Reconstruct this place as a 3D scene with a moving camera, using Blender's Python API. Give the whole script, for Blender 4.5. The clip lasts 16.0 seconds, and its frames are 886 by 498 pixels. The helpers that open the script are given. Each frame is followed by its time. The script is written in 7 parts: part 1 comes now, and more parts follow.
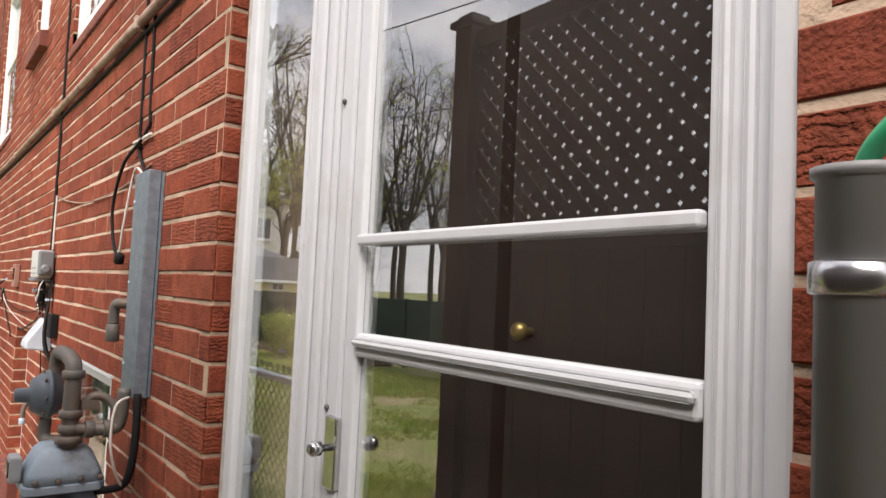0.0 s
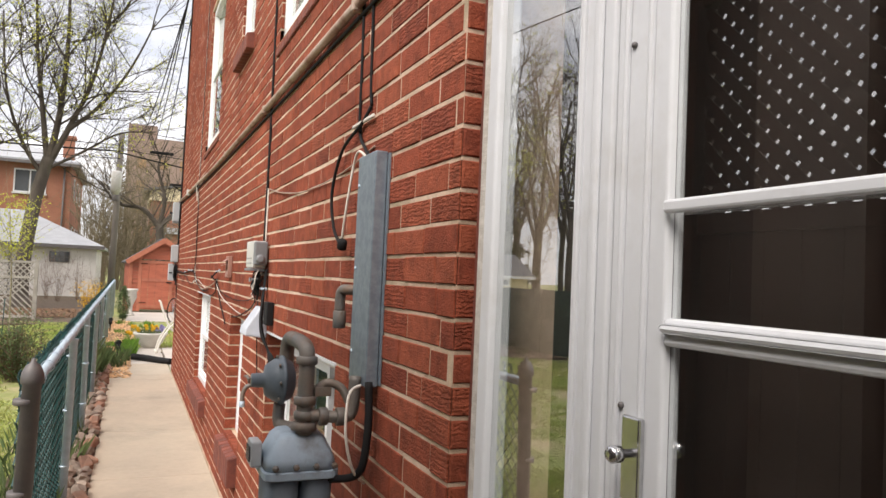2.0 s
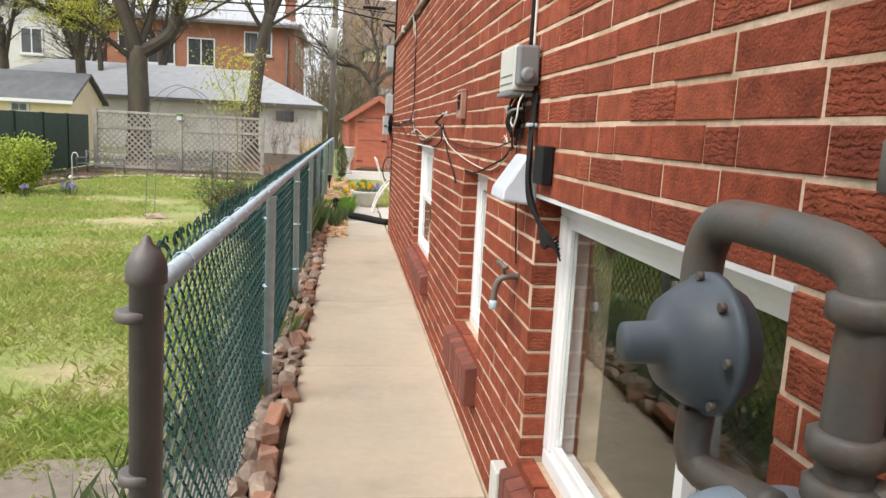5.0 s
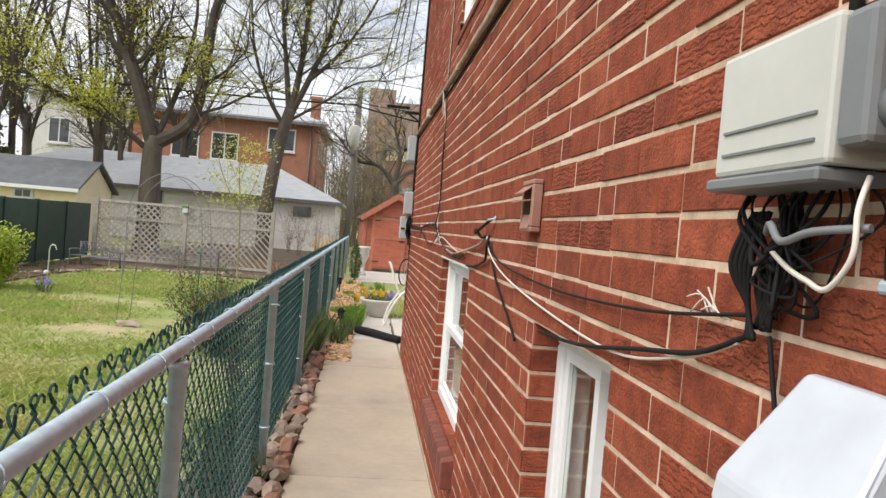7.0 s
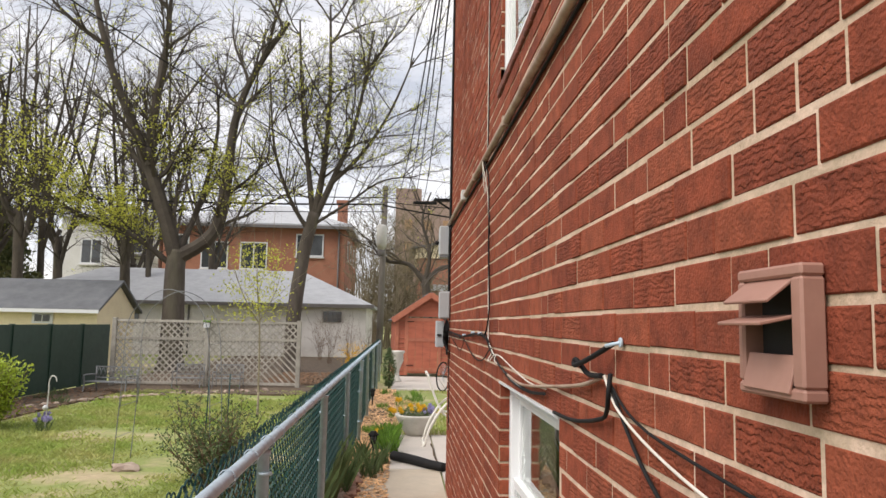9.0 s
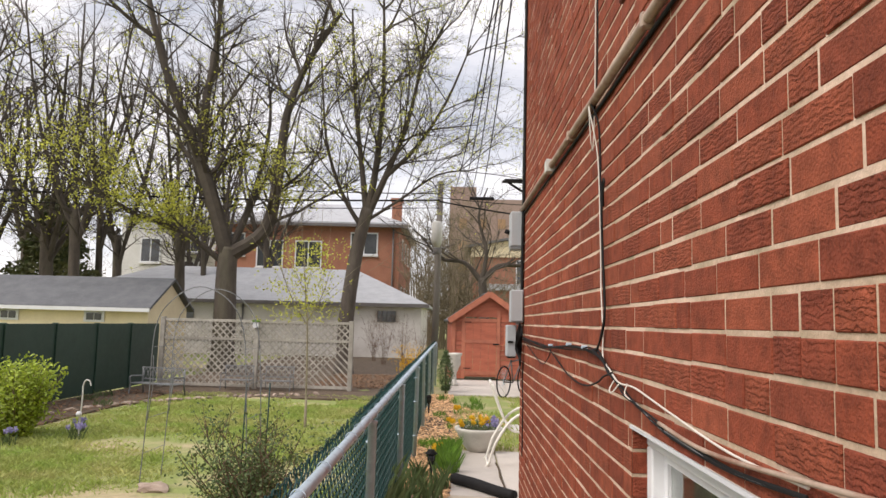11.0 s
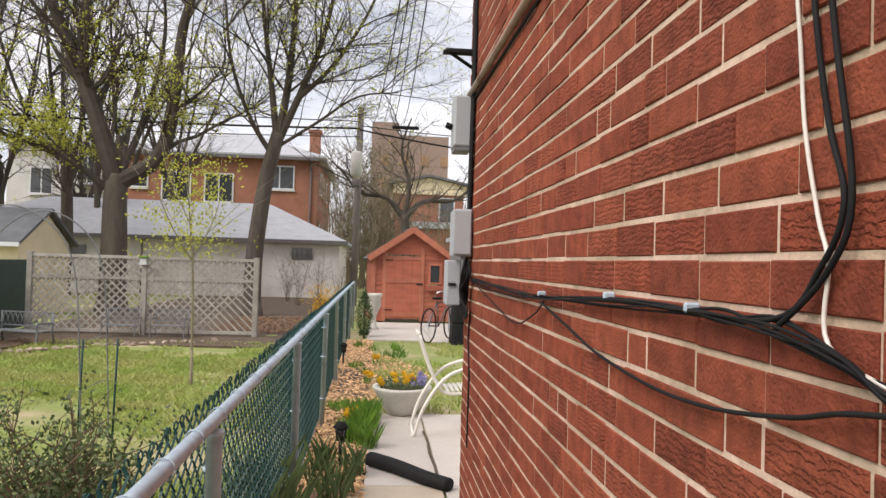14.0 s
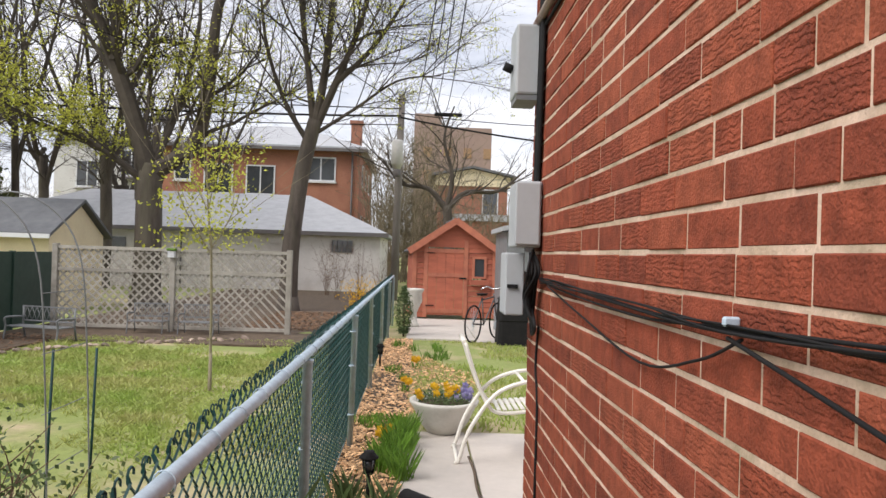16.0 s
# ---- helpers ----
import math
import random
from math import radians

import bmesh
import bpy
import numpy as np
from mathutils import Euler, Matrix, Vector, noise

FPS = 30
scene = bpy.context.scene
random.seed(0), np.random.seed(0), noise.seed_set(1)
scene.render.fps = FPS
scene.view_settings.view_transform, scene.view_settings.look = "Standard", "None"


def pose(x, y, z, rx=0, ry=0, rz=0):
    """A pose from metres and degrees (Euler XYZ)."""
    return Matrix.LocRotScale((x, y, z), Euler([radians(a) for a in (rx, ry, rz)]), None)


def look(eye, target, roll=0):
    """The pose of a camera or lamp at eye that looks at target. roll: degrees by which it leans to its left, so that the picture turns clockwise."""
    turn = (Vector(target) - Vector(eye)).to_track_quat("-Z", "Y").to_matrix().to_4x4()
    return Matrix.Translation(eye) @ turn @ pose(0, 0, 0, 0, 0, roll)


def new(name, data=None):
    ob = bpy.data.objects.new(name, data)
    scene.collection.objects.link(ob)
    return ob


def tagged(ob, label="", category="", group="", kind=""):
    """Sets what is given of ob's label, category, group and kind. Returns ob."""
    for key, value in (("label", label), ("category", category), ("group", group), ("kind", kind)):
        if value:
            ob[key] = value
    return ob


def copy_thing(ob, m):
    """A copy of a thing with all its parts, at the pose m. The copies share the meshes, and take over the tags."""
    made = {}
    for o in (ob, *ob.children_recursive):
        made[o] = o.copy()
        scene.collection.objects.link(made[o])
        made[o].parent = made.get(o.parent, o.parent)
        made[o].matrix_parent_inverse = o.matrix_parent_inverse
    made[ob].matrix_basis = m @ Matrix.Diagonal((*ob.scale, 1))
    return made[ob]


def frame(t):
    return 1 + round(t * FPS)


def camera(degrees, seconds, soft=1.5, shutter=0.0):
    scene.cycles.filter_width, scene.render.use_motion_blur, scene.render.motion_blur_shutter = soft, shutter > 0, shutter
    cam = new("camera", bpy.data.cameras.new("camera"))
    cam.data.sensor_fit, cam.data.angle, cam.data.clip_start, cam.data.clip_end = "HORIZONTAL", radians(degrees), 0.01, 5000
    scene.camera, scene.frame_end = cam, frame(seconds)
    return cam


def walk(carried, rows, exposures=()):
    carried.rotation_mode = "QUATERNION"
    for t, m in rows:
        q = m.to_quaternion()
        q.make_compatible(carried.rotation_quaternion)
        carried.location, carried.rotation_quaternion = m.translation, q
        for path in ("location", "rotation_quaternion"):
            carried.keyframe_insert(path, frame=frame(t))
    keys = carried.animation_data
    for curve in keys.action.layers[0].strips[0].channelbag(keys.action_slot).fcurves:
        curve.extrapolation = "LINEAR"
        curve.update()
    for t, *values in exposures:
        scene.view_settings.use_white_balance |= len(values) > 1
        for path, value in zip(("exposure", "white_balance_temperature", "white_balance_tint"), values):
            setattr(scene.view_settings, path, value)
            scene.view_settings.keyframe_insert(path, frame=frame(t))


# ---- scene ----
cam = camera(63.1, 16.0)
PATH = [
    (0, (-0.007, 0.447, 1.55), (1.317, 2.249, 1.687), 2.6),
    (0.5, (-0.035, 0.456, 1.567), (1.196, 2.311, 1.818), 2.9),
    (1, (-0.045, 0.463, 1.561), (1.089, 2.377, 1.826), 3.5),
    (1.5, (-0.066, 0.514, 1.542), (0.937, 2.508, 1.738), 3.3),
    (2, (-0.086, 0.702, 1.518), (0.804, 2.755, 1.612), 2.5),
    (2.5, (-0.1, 0.862, 1.494), (0.684, 2.96, 1.508), 1.9),
    (3, (0.02, 1.032, 1.462), (0.659, 3.173, 1.318), 2.7),
    (3.5, (0.026, 1.216, 1.428), (0.491, 3.384, 1.105), 2.1),
    (3.7, (-0.026, 1.354, 1.404), (0.342, 3.532, 1.03), 0.9),
    (5.8, (0.018, 2.787, 1.394), (0.315, 4.984, 1.08), 3.4),
    (6, (0.054, 2.959, 1.4), (0.346, 5.163, 1.122), 3.5),
    (6.5, (0.073, 3.399, 1.408), (0.32, 5.619, 1.234), 4.2),
    (7, (0.09, 3.833, 1.447), (0.326, 6.06, 1.392), 4.9),
    (7.5, (0.106, 4.164, 1.483), (0.279, 6.397, 1.491), 4.4),
    (8, (0.046, 4.467, 1.519), (0.225, 6.698, 1.632), 0.2),
    (8.5, (0.058, 4.754, 1.522), (0.242, 6.979, 1.708), 0.3),
    (9, (0.118, 5.049, 1.54), (0.24, 7.273, 1.773), 1.1),
    (9.2, (0.118, 5.177, 1.533), (0.215, 7.401, 1.783), 1.4),
    (11.3, (0.037, 6.309, 1.587), (-0.007, 8.299, 1.779), 1.4),
    (11.5, (0.07, 6.434, 1.591), (0.027, 8.426, 1.769), 1.4),
    (12, (0.074, 6.694, 1.581), (0.036, 8.689, 1.723), 1.1),
    (12.5, (0.043, 6.985, 1.581), (0.031, 8.982, 1.68), 0.4),
    (13, (0.094, 7.296, 1.568), (0.122, 9.294, 1.65), 1.4),
    (13.5, (0.079, 7.599, 1.565), (0.178, 9.595, 1.641), 0.5),
    (14, (0.062, 7.901, 1.551), (0.243, 9.892, 1.592), 1.7),
    (14.5, (0.119, 8.184, 1.557), (0.252, 10.18, 1.575), 2.5),
    (15, (0.087, 8.475, 1.548), (0.2, 10.472, 1.558), 1.6),
    (15.5, (0.052, 8.719, 1.547), (0.144, 10.717, 1.562), 1.4),
    (16, (0.104, 8.973, 1.553), (0.168, 10.972, 1.571), 1.8),
]
EXPOSURES = [(0, 0.92, 6700, 15), (1.0, 0.68, 6800, 15), (2.0, 0.82, 6700, 13), (3.5, 0.98, 6500, 9), (6, 0.72, 6500, 9), (7.5, 0.56, 6500, 10), (9, 0.46, 6600, 12), (12.5, 0.46, 6700, 15), (16, 0.50, 6400, 13)]
walk(cam, [(t, look(eye, target, roll)) for t, eye, target, roll in PATH], EXPOSURES)

# ---- light ----
world = bpy.data.worlds.new("sky")
scene.world = world
world.use_nodes = True
wn, wl = world.node_tree.nodes, world.node_tree.links
wn.clear()
w_out, w_bg, w_sky = wn.new("ShaderNodeOutputWorld"), wn.new("ShaderNodeBackground"), wn.new("ShaderNodeTexSky")
w_sky.sky_type, w_sky.sun_disc = "NISHITA", False
w_sky.sun_elevation, w_sky.sun_rotation = radians(48), radians(215)
w_gain = wn.new("ShaderNodeVectorMath")
w_gain.operation = "SCALE"
w_gain.inputs["Scale"].default_value = 0.12
wl.new(w_sky.outputs[0], w_gain.inputs[0])
w_co, w_map, w_noise, w_ramp = wn.new("ShaderNodeTexCoord"), wn.new("ShaderNodeMapping"), wn.new("ShaderNodeTexNoise"), wn.new("ShaderNodeValToRGB")
w_map.inputs["Scale"].default_value = (1.6, 1.6, 5.0)
w_map.inputs["Location"].default_value = (0.3, 0.1, 0.0)
w_noise.inputs["Scale"].default_value, w_noise.inputs["Detail"].default_value, w_noise.inputs["Roughness"].default_value = 2.2, 7.0, 0.55
w_ramp.color_ramp.elements[0].position, w_ramp.color_ramp.elements[0].color = 0.36, (0.50, 0.53, 0.59, 1)
w_ramp.color_ramp.elements[1].position, w_ramp.color_ramp.elements[1].color = 0.60, (0.98, 0.97, 0.97, 1)
wl.new(w_co.outputs["Generated"], w_map.inputs[0])
wl.new(w_map.outputs[0], w_noise.inputs[0])
wl.new(w_noise.outputs[0], w_ramp.inputs[0])
w_mix = wn.new("ShaderNodeMix")
w_mix.data_type = "RGBA"
w_mix.inputs[0].default_value = 0.88
wl.new(w_gain.outputs[0], w_mix.inputs[6])
wl.new(w_ramp.outputs[0], w_mix.inputs[7])
wl.new(w_mix.outputs[2], w_bg.inputs[0])
w_bg.inputs[1].default_value = 1.0
wl.new(w_bg.outputs[0], w_out.inputs[0])
sun = new("sun", bpy.data.lights.new("sun", "SUN"))
sun.data.energy, sun.data.angle, sun.data.color = 2.4, radians(35), (1.0, 0.95, 0.88)
sun.matrix_world = look((-30, -14, 40), (0, 6, 0))


# ---- materials ----
def mat(name, base, rough=0.6, metal=0.0, alt=None, scale=6.0, mix=(0.35, 0.7), bump=0.0, bscale=60.0, fine=0.12, stretch=(1, 1, 1), dirt=None, dscale=1.3, rand=0.0, island=False, spec=None):
    """A surface with colour variation at two scales, fine relief and optional stains of a colour of their own."""
    m = bpy.data.materials.new(name)
    m.use_nodes = True
    n, l = m.node_tree.nodes, m.node_tree.links
    b = n["Principled BSDF"]
    b.inputs["Roughness"].default_value, b.inputs["Metallic"].default_value = rough, metal
    if spec is not None:
        b.inputs["Specular IOR Level"].default_value = spec
    geo = n.new("ShaderNodeNewGeometry")
    mp = n.new("ShaderNodeMapping")
    mp.inputs["Scale"].default_value = stretch
    l.new(geo.outputs["Position"], mp.inputs[0])

    def noise_tex(s, d=5.0, r=0.6):
        t = n.new("ShaderNodeTexNoise")
        t.inputs["Scale"].default_value, t.inputs["Detail"].default_value, t.inputs["Roughness"].default_value = s, d, r
        l.new(mp.outputs[0], t.inputs[0])
        return t.outputs[0]

    def ramp(src, a, c):
        r = n.new("ShaderNodeMapRange")
        r.inputs["From Min"].default_value, r.inputs["From Max"].default_value = a, c
        l.new(src, r.inputs["Value"])
        return r.outputs[0]

    def blend(fac, a, c, kind="MIX"):
        x = n.new("ShaderNodeMix")
        x.data_type, x.blend_type = "RGBA", kind
        if isinstance(fac, float):
            x.inputs[0].default_value = fac
        else:
            l.new(fac, x.inputs[0])
        for i, v in ((6, a), (7, c)):
            if isinstance(v, tuple):
                x.inputs[i].default_value = (*v[:3], 1)
            else:
                l.new(v, x.inputs[i])
        return x.outputs[2]

    alt = alt or tuple(c * 0.72 for c in base)
    col = blend(ramp(noise_tex(scale), *mix), tuple(base), tuple(alt))
    g = n.new("ShaderNodeMapRange")
    g.inputs["To Min"].default_value, g.inputs["To Max"].default_value = 1 - fine, 1 + fine
    l.new(noise_tex(scale * 14, 3.0), g.inputs["Value"])
    hs = n.new("ShaderNodeHueSaturation")
    l.new(g.outputs[0], hs.inputs["Value"])
    l.new(col, hs.inputs["Color"])
    col = hs.outputs[0]
    if rand:
        if island:
            src = geo.outputs["Random Per Island"]
        else:
            src = n.new("ShaderNodeObjectInfo").outputs["Random"]
        r = n.new("ShaderNodeMapRange")
        r.inputs["To Min"].default_value, r.inputs["To Max"].default_value = 1 - rand, 1 + rand
        l.new(src, r.inputs["Value"])
        h2 = n.new("ShaderNodeHueSaturation")
        l.new(r.outputs[0], h2.inputs["Value"])
        l.new(col, h2.inputs["Color"])
        col = h2.outputs[0]
    if dirt:
        col = blend(ramp(noise_tex(dscale, 6.0, 0.65), 0.52, 0.72), col, tuple(dirt))
    l.new(col, b.inputs["Base Color"])
    rr = n.new("ShaderNodeMapRange")
    rr.inputs["To Min"].default_value, rr.inputs["To Max"].default_value = max(0.02, rough - 0.1), min(1.0, rough + 0.1)
    l.new(noise_tex(scale * 3), rr.inputs["Value"])
    l.new(rr.outputs[0], b.inputs["Roughness"])
    if bump:
        bp = n.new("ShaderNodeBump")
        bp.inputs["Strength"].default_value, bp.inputs["Distance"].default_value = 0.8, bump
        l.new(noise_tex(bscale, 4.0), bp.inputs["Height"])
        l.new(bp.outputs[0], b.inputs["Normal"])
    return m


def brick_mat(name, island):
    """Wire-cut facing brick: about half the faces are torn into wavy ridges, the rest are sanded smooth."""
    m = bpy.data.materials.new(name)
    m.use_nodes = True
    n, l = m.node_tree.nodes, m.node_tree.links
    b = n["Principled BSDF"]
    b.inputs["Roughness"].default_value = 0.85
    b.inputs["Specular IOR Level"].default_value = 0.25
    geo = n.new("ShaderNodeNewGeometry")
    rnd = geo.outputs["Random Per Island"] if island else n.new("ShaderNodeObjectInfo").outputs["Random"]
    # shift the pattern from brick to brick
    sh = n.new("ShaderNodeVectorMath")
    sh.operation = "SCALE"
    sh.inputs[0].default_value = (3.1, 7.7, 5.3)
    l.new(rnd, sh.inputs["Scale"])
    ad = n.new("ShaderNodeVectorMath")
    l.new(geo.outputs["Position"], ad.inputs[0])
    l.new(sh.outputs[0], ad.inputs[1])
    ramp = n.new("ShaderNodeValToRGB")
    r = ramp.color_ramp
    r.elements[0].color, r.elements[1].color = (0.232, 0.053, 0.026, 1), (0.255, 0.064, 0.032, 1)
    for p, c in ((0.25, (0.248, 0.058, 0.029, 1)), (0.5, (0.195, 0.045, 0.024, 1)), (0.72, (0.275, 0.070, 0.035, 1))):
        r.elements.new(p).color = c
    l.new(rnd, ramp.inputs[0])
    t = n.new("ShaderNodeTexNoise")
    t.inputs["Scale"].default_value, t.inputs["Detail"].default_value, t.inputs["Roughness"].default_value = 22, 7, 0.65
    l.new(ad.outputs[0], t.inputs[0])
    mr = n.new("ShaderNodeMapRange")
    mr.inputs["From Min"].default_value, mr.inputs["From Max"].default_value = 0.3, 0.7
    mr.inputs["To Min"].default_value, mr.inputs["To Max"].default_value = 0.62, 1.32
    l.new(t.outputs[0], mr.inputs["Value"])
    hs = n.new("ShaderNodeHueSaturation")
    l.new(mr.outputs[0], hs.inputs["Value"])
    l.new(ramp.outputs[0], hs.inputs["Color"])
    # large weathering across the wall
    tw = n.new("ShaderNodeTexNoise")
    tw.inputs["Scale"].default_value, tw.inputs["Detail"].default_value = 0.9, 5
    l.new(geo.outputs["Position"], tw.inputs[0])
    mw = n.new("ShaderNodeMapRange")
    mw.inputs["From Min"].default_value, mw.inputs["From Max"].default_value = 0.3, 0.7
    mw.inputs["To Min"].default_value, mw.inputs["To Max"].default_value = 0.86, 1.14
    l.new(tw.outputs[0], mw.inputs["Value"])
    hw = n.new("ShaderNodeHueSaturation")
    l.new(mw.outputs[0], hw.inputs["Value"])
    l.new(hs.outputs[0], hw.inputs["Color"])
    l.new(hw.outputs[0], b.inputs["Base Color"])
    # torn ridges
    mp = n.new("ShaderNodeMapping")
    mp.inputs["Scale"].default_value = (1.0, 0.6, 1.0)
    l.new(ad.outputs[0], mp.inputs[0])
    wv = n.new("ShaderNodeTexWave")
    wv.wave_type, wv.bands_direction, wv.wave_profile = "BANDS", "Z", "SIN"
    for k, v in (("Scale", 26.0), ("Distortion", 9.0), ("Detail", 4.0), ("Detail Scale", 2.2), ("Detail Roughness", 0.6)):
        wv.inputs[k].default_value = v
    l.new(mp.outputs[0], wv.inputs[0])
    gt = n.new("ShaderNodeMapRange")
    gt.inputs["From Min"].default_value, gt.inputs["From Max"].default_value = 0.5, 0.85
    fr = n.new("ShaderNodeMath")
    fr.operation = "FRACT"
    mu = n.new("ShaderNodeMath")
    mu.operation = "MULTIPLY"
    mu.inputs[1].default_value = 7.31
    l.new(rnd, mu.inputs[0])
    l.new(mu.outputs[0], fr.inputs[0])
    l.new(fr.outputs[0], gt.inputs["Value"])
    am = n.new("ShaderNodeMath")
    am.operation = "MULTIPLY"
    pk = n.new("ShaderNodeMapRange")
    pk.interpolation_type = "SMOOTHSTEP"
    pk.inputs["From Min"].default_value, pk.inputs["From Max"].default_value = 0.0, 0.95
    l.new(wv.outputs["Fac"], pk.inputs["Value"])
    l.new(pk.outputs[0], am.inputs[0])
    l.new(gt.outputs[0], am.inputs[1])
    b1 = n.new("ShaderNodeBump")
    b1.inputs["Strength"].default_value, b1.inputs["Distance"].default_value = 0.75, 0.0042
    l.new(am.outputs[0], b1.inputs["Height"])
    tf = n.new("ShaderNodeTexNoise")
    tf.inputs["Scale"].default_value, tf.inputs["Detail"].default_value = 170, 4
    l.new(ad.outputs[0], tf.inputs[0])
    b2 = n.new("ShaderNodeBump")
    b2.inputs["Strength"].default_value, b2.inputs["Distance"].default_value = 1.0, 0.004
    l.new(tf.outputs[0], b2.inputs["Height"])
    l.new(b1.outputs[0], b2.inputs["Normal"])
    l.new(b2.outputs[0], b.inputs["Normal"])
    return m


def glass_mat(name, tint=(1, 1, 1), rough=0.0, ior=1.5):
    m = bpy.data.materials.new(name)
    m.use_nodes = True
    b = m.node_tree.nodes["Principled BSDF"]
    b.inputs["Base Color"].default_value = (*tint, 1)
    b.inputs["Transmission Weight"].default_value = 1.0
    b.inputs["Roughness"].default_value = rough
    b.inputs["IOR"].default_value = ior
    return m


M_brick = brick_mat("brick_face", False)
M_brick_far = brick_mat("brick_face_joined", True)
M_mortar = mat("mortar", (0.66, 0.49, 0.38), 0.95, alt=(0.46, 0.34, 0.24), scale=4.0, mix=(0.38, 0.62), bump=0.004, bscale=90, fine=0.3, dirt=(0.30, 0.25, 0.16), dscale=5.0)
M_sill = mat("sill_brick", (0.20, 0.055, 0.035), 0.8, alt=(0.12, 0.04, 0.03), scale=14, bump=0.003, rand=0.2)
M_concrete = mat("concrete", (0.52, 0.44, 0.34), 0.9, alt=(0.43, 0.37, 0.29), scale=1.4, bump=0.003, bscale=140, fine=0.1, dirt=(0.36, 0.31, 0.25), dscale=0.8, rand=0.05)
M_patio = mat("patio_concrete", (0.56, 0.51, 0.46), 0.9, alt=(0.47, 0.43, 0.39), scale=1.1, bump=0.003, bscale=140, fine=0.08, rand=0.05)
M_lawn = mat("lawn_ground", (0.22, 0.26, 0.075), 0.95, alt=(0.42, 0.34, 0.21), scale=0.9, mix=(0.46, 0.66), bump=0.03, bscale=14, fine=0.3, dirt=(0.20, 0.25, 0.06), dscale=0.35)
M_soil = mat("soil", (0.075, 0.052, 0.035), 0.95, alt=(0.14, 0.10, 0.065), scale=5, bump=0.02, bscale=40, fine=0.3)
M_mulch = mat("wood_chips", (0.72, 0.46, 0.25), 0.9, alt=(0.48, 0.28, 0.14), scale=12, rand=0.45, island=True)
M_leaflitter = mat("leaf_litter", (0.20, 0.11, 0.06), 0.9, alt=(0.11, 0.07, 0.045), scale=12, rand=0.4, island=True)
M_blade = mat("grass_blade", (0.30, 0.41, 0.085), 0.7, alt=(0.46, 0.44, 0.17), scale=1.3, fine=0.25, rand=0.2, island=True)
M_green = mat("lush_leaf", (0.19, 0.36, 0.04), 0.6, alt=(0.09, 0.18, 0.03), scale=8, rand=0.35, island=True)
M_shrub = mat("shrub_leaf", (0.075, 0.125, 0.045), 0.6, alt=(0.13, 0.17, 0.065), scale=3, rand=0.4, island=True)
M_bud = mat("spring_leaf", (0.52, 0.52, 0.07), 0.6, alt=(0.36, 0.40, 0.05), scale=3, rand=0.35, island=True)
M_euonymus = mat("euonymus_leaf", (0.40, 0.48, 0.05), 0.5, alt=(0.24, 0.34, 0.04), scale=6, rand=0.35, island=True)
M_conifer = mat("conifer_leaf", (0.06, 0.085, 0.03), 0.7, alt=(0.13, 0.12, 0.04), scale=1, rand=0.4, island=True)
M_yellow = mat("yellow_petal", (0.80, 0.50, 0.02), 0.6, alt=(0.70, 0.38, 0.01), scale=20, rand=0.15, island=True)
M_violet = mat("violet_petal", (0.18, 0.15, 0.42), 0.6, alt=(0.45, 0.42, 0.60), scale=25, rand=0.3, island=True)
M_bark = mat("bark", (0.105, 0.086, 0.070), 0.95, alt=(0.050, 0.040, 0.033), scale=5, bump=0.03, bscale=16, stretch=(1, 1, 0.22), fine=0.3, dirt=(0.12, 0.11, 0.075), dscale=1.6)
M_twig = mat("twig_bark", (0.048, 0.038, 0.030), 0.9, alt=(0.085, 0.070, 0.055), scale=2)
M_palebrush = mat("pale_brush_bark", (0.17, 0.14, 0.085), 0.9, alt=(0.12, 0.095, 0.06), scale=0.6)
M_palestem = mat("pale_young_bark", (0.26, 0.23, 0.15), 0.8, alt=(0.20, 0.17, 0.11), scale=9)
M_stem = mat("brown_stem", (0.16, 0.10, 0.065), 0.9, scale=6)
M_galv = mat("galvanised_steel", (0.50, 0.61, 0.70), 0.5, 0.15, alt=(0.38, 0.47, 0.55), scale=24, bump=0.0006, bscale=200)
M_duct = mat("galvanised_sheet", (0.30, 0.36, 0.41), 0.42, 0.6, alt=(0.24, 0.29, 0.34), scale=40, mix=(0.4, 0.6), fine=0.2)
M_darkpost = mat("brown_painted_steel", (0.105, 0.098, 0.100), 0.55, 0.1, alt=(0.14, 0.125, 0.12), scale=14)
M_wire = mat("green_vinyl_wire", (0.009, 0.050, 0.048), 0.5, alt=(0.006, 0.033, 0.032), scale=8, spec=0.3)
M_white = mat("white_paint", (0.62, 0.635, 0.66), 0.45, alt=(0.62, 0.63, 0.65), scale=3, fine=0.04, dirt=(0.55, 0.55, 0.55), dscale=5)
M_vinyl = mat("white_vinyl", (0.78, 0.79, 0.80), 0.35, alt=(0.71, 0.72, 0.74), scale=3, fine=0.03)
M_caulk = mat("old_caulk", (0.58, 0.55, 0.50), 0.9, alt=(0.38, 0.35, 0.31), scale=30, bump=0.006, bscale=60)
M_chrome = mat("worn_chrome", (0.62, 0.62, 0.63), 0.22, 0.95, scale=30)
M_glass = glass_mat("window_glass", (0.80, 0.86, 0.83), ior=1.5)
M_doorglass = glass_mat("coated_door_glass", (0.85, 0.88, 0.88), ior=2.5)
# brown brick paled, with the haze of distance mixed into the colour
M_farblock = mat("hazy_brown_brick", (0.30, 0.215, 0.185), 0.9, alt=(0.25, 0.18, 0.155), scale=0.5)
# near-black that stands for the darkness of unlit rooms and holes
M_dark = mat("unlit_interior_black", (0.018, 0.015, 0.013), 0.8, scale=2)
M_room = mat("room_wall", (0.20, 0.19, 0.17), 0.9, scale=1)
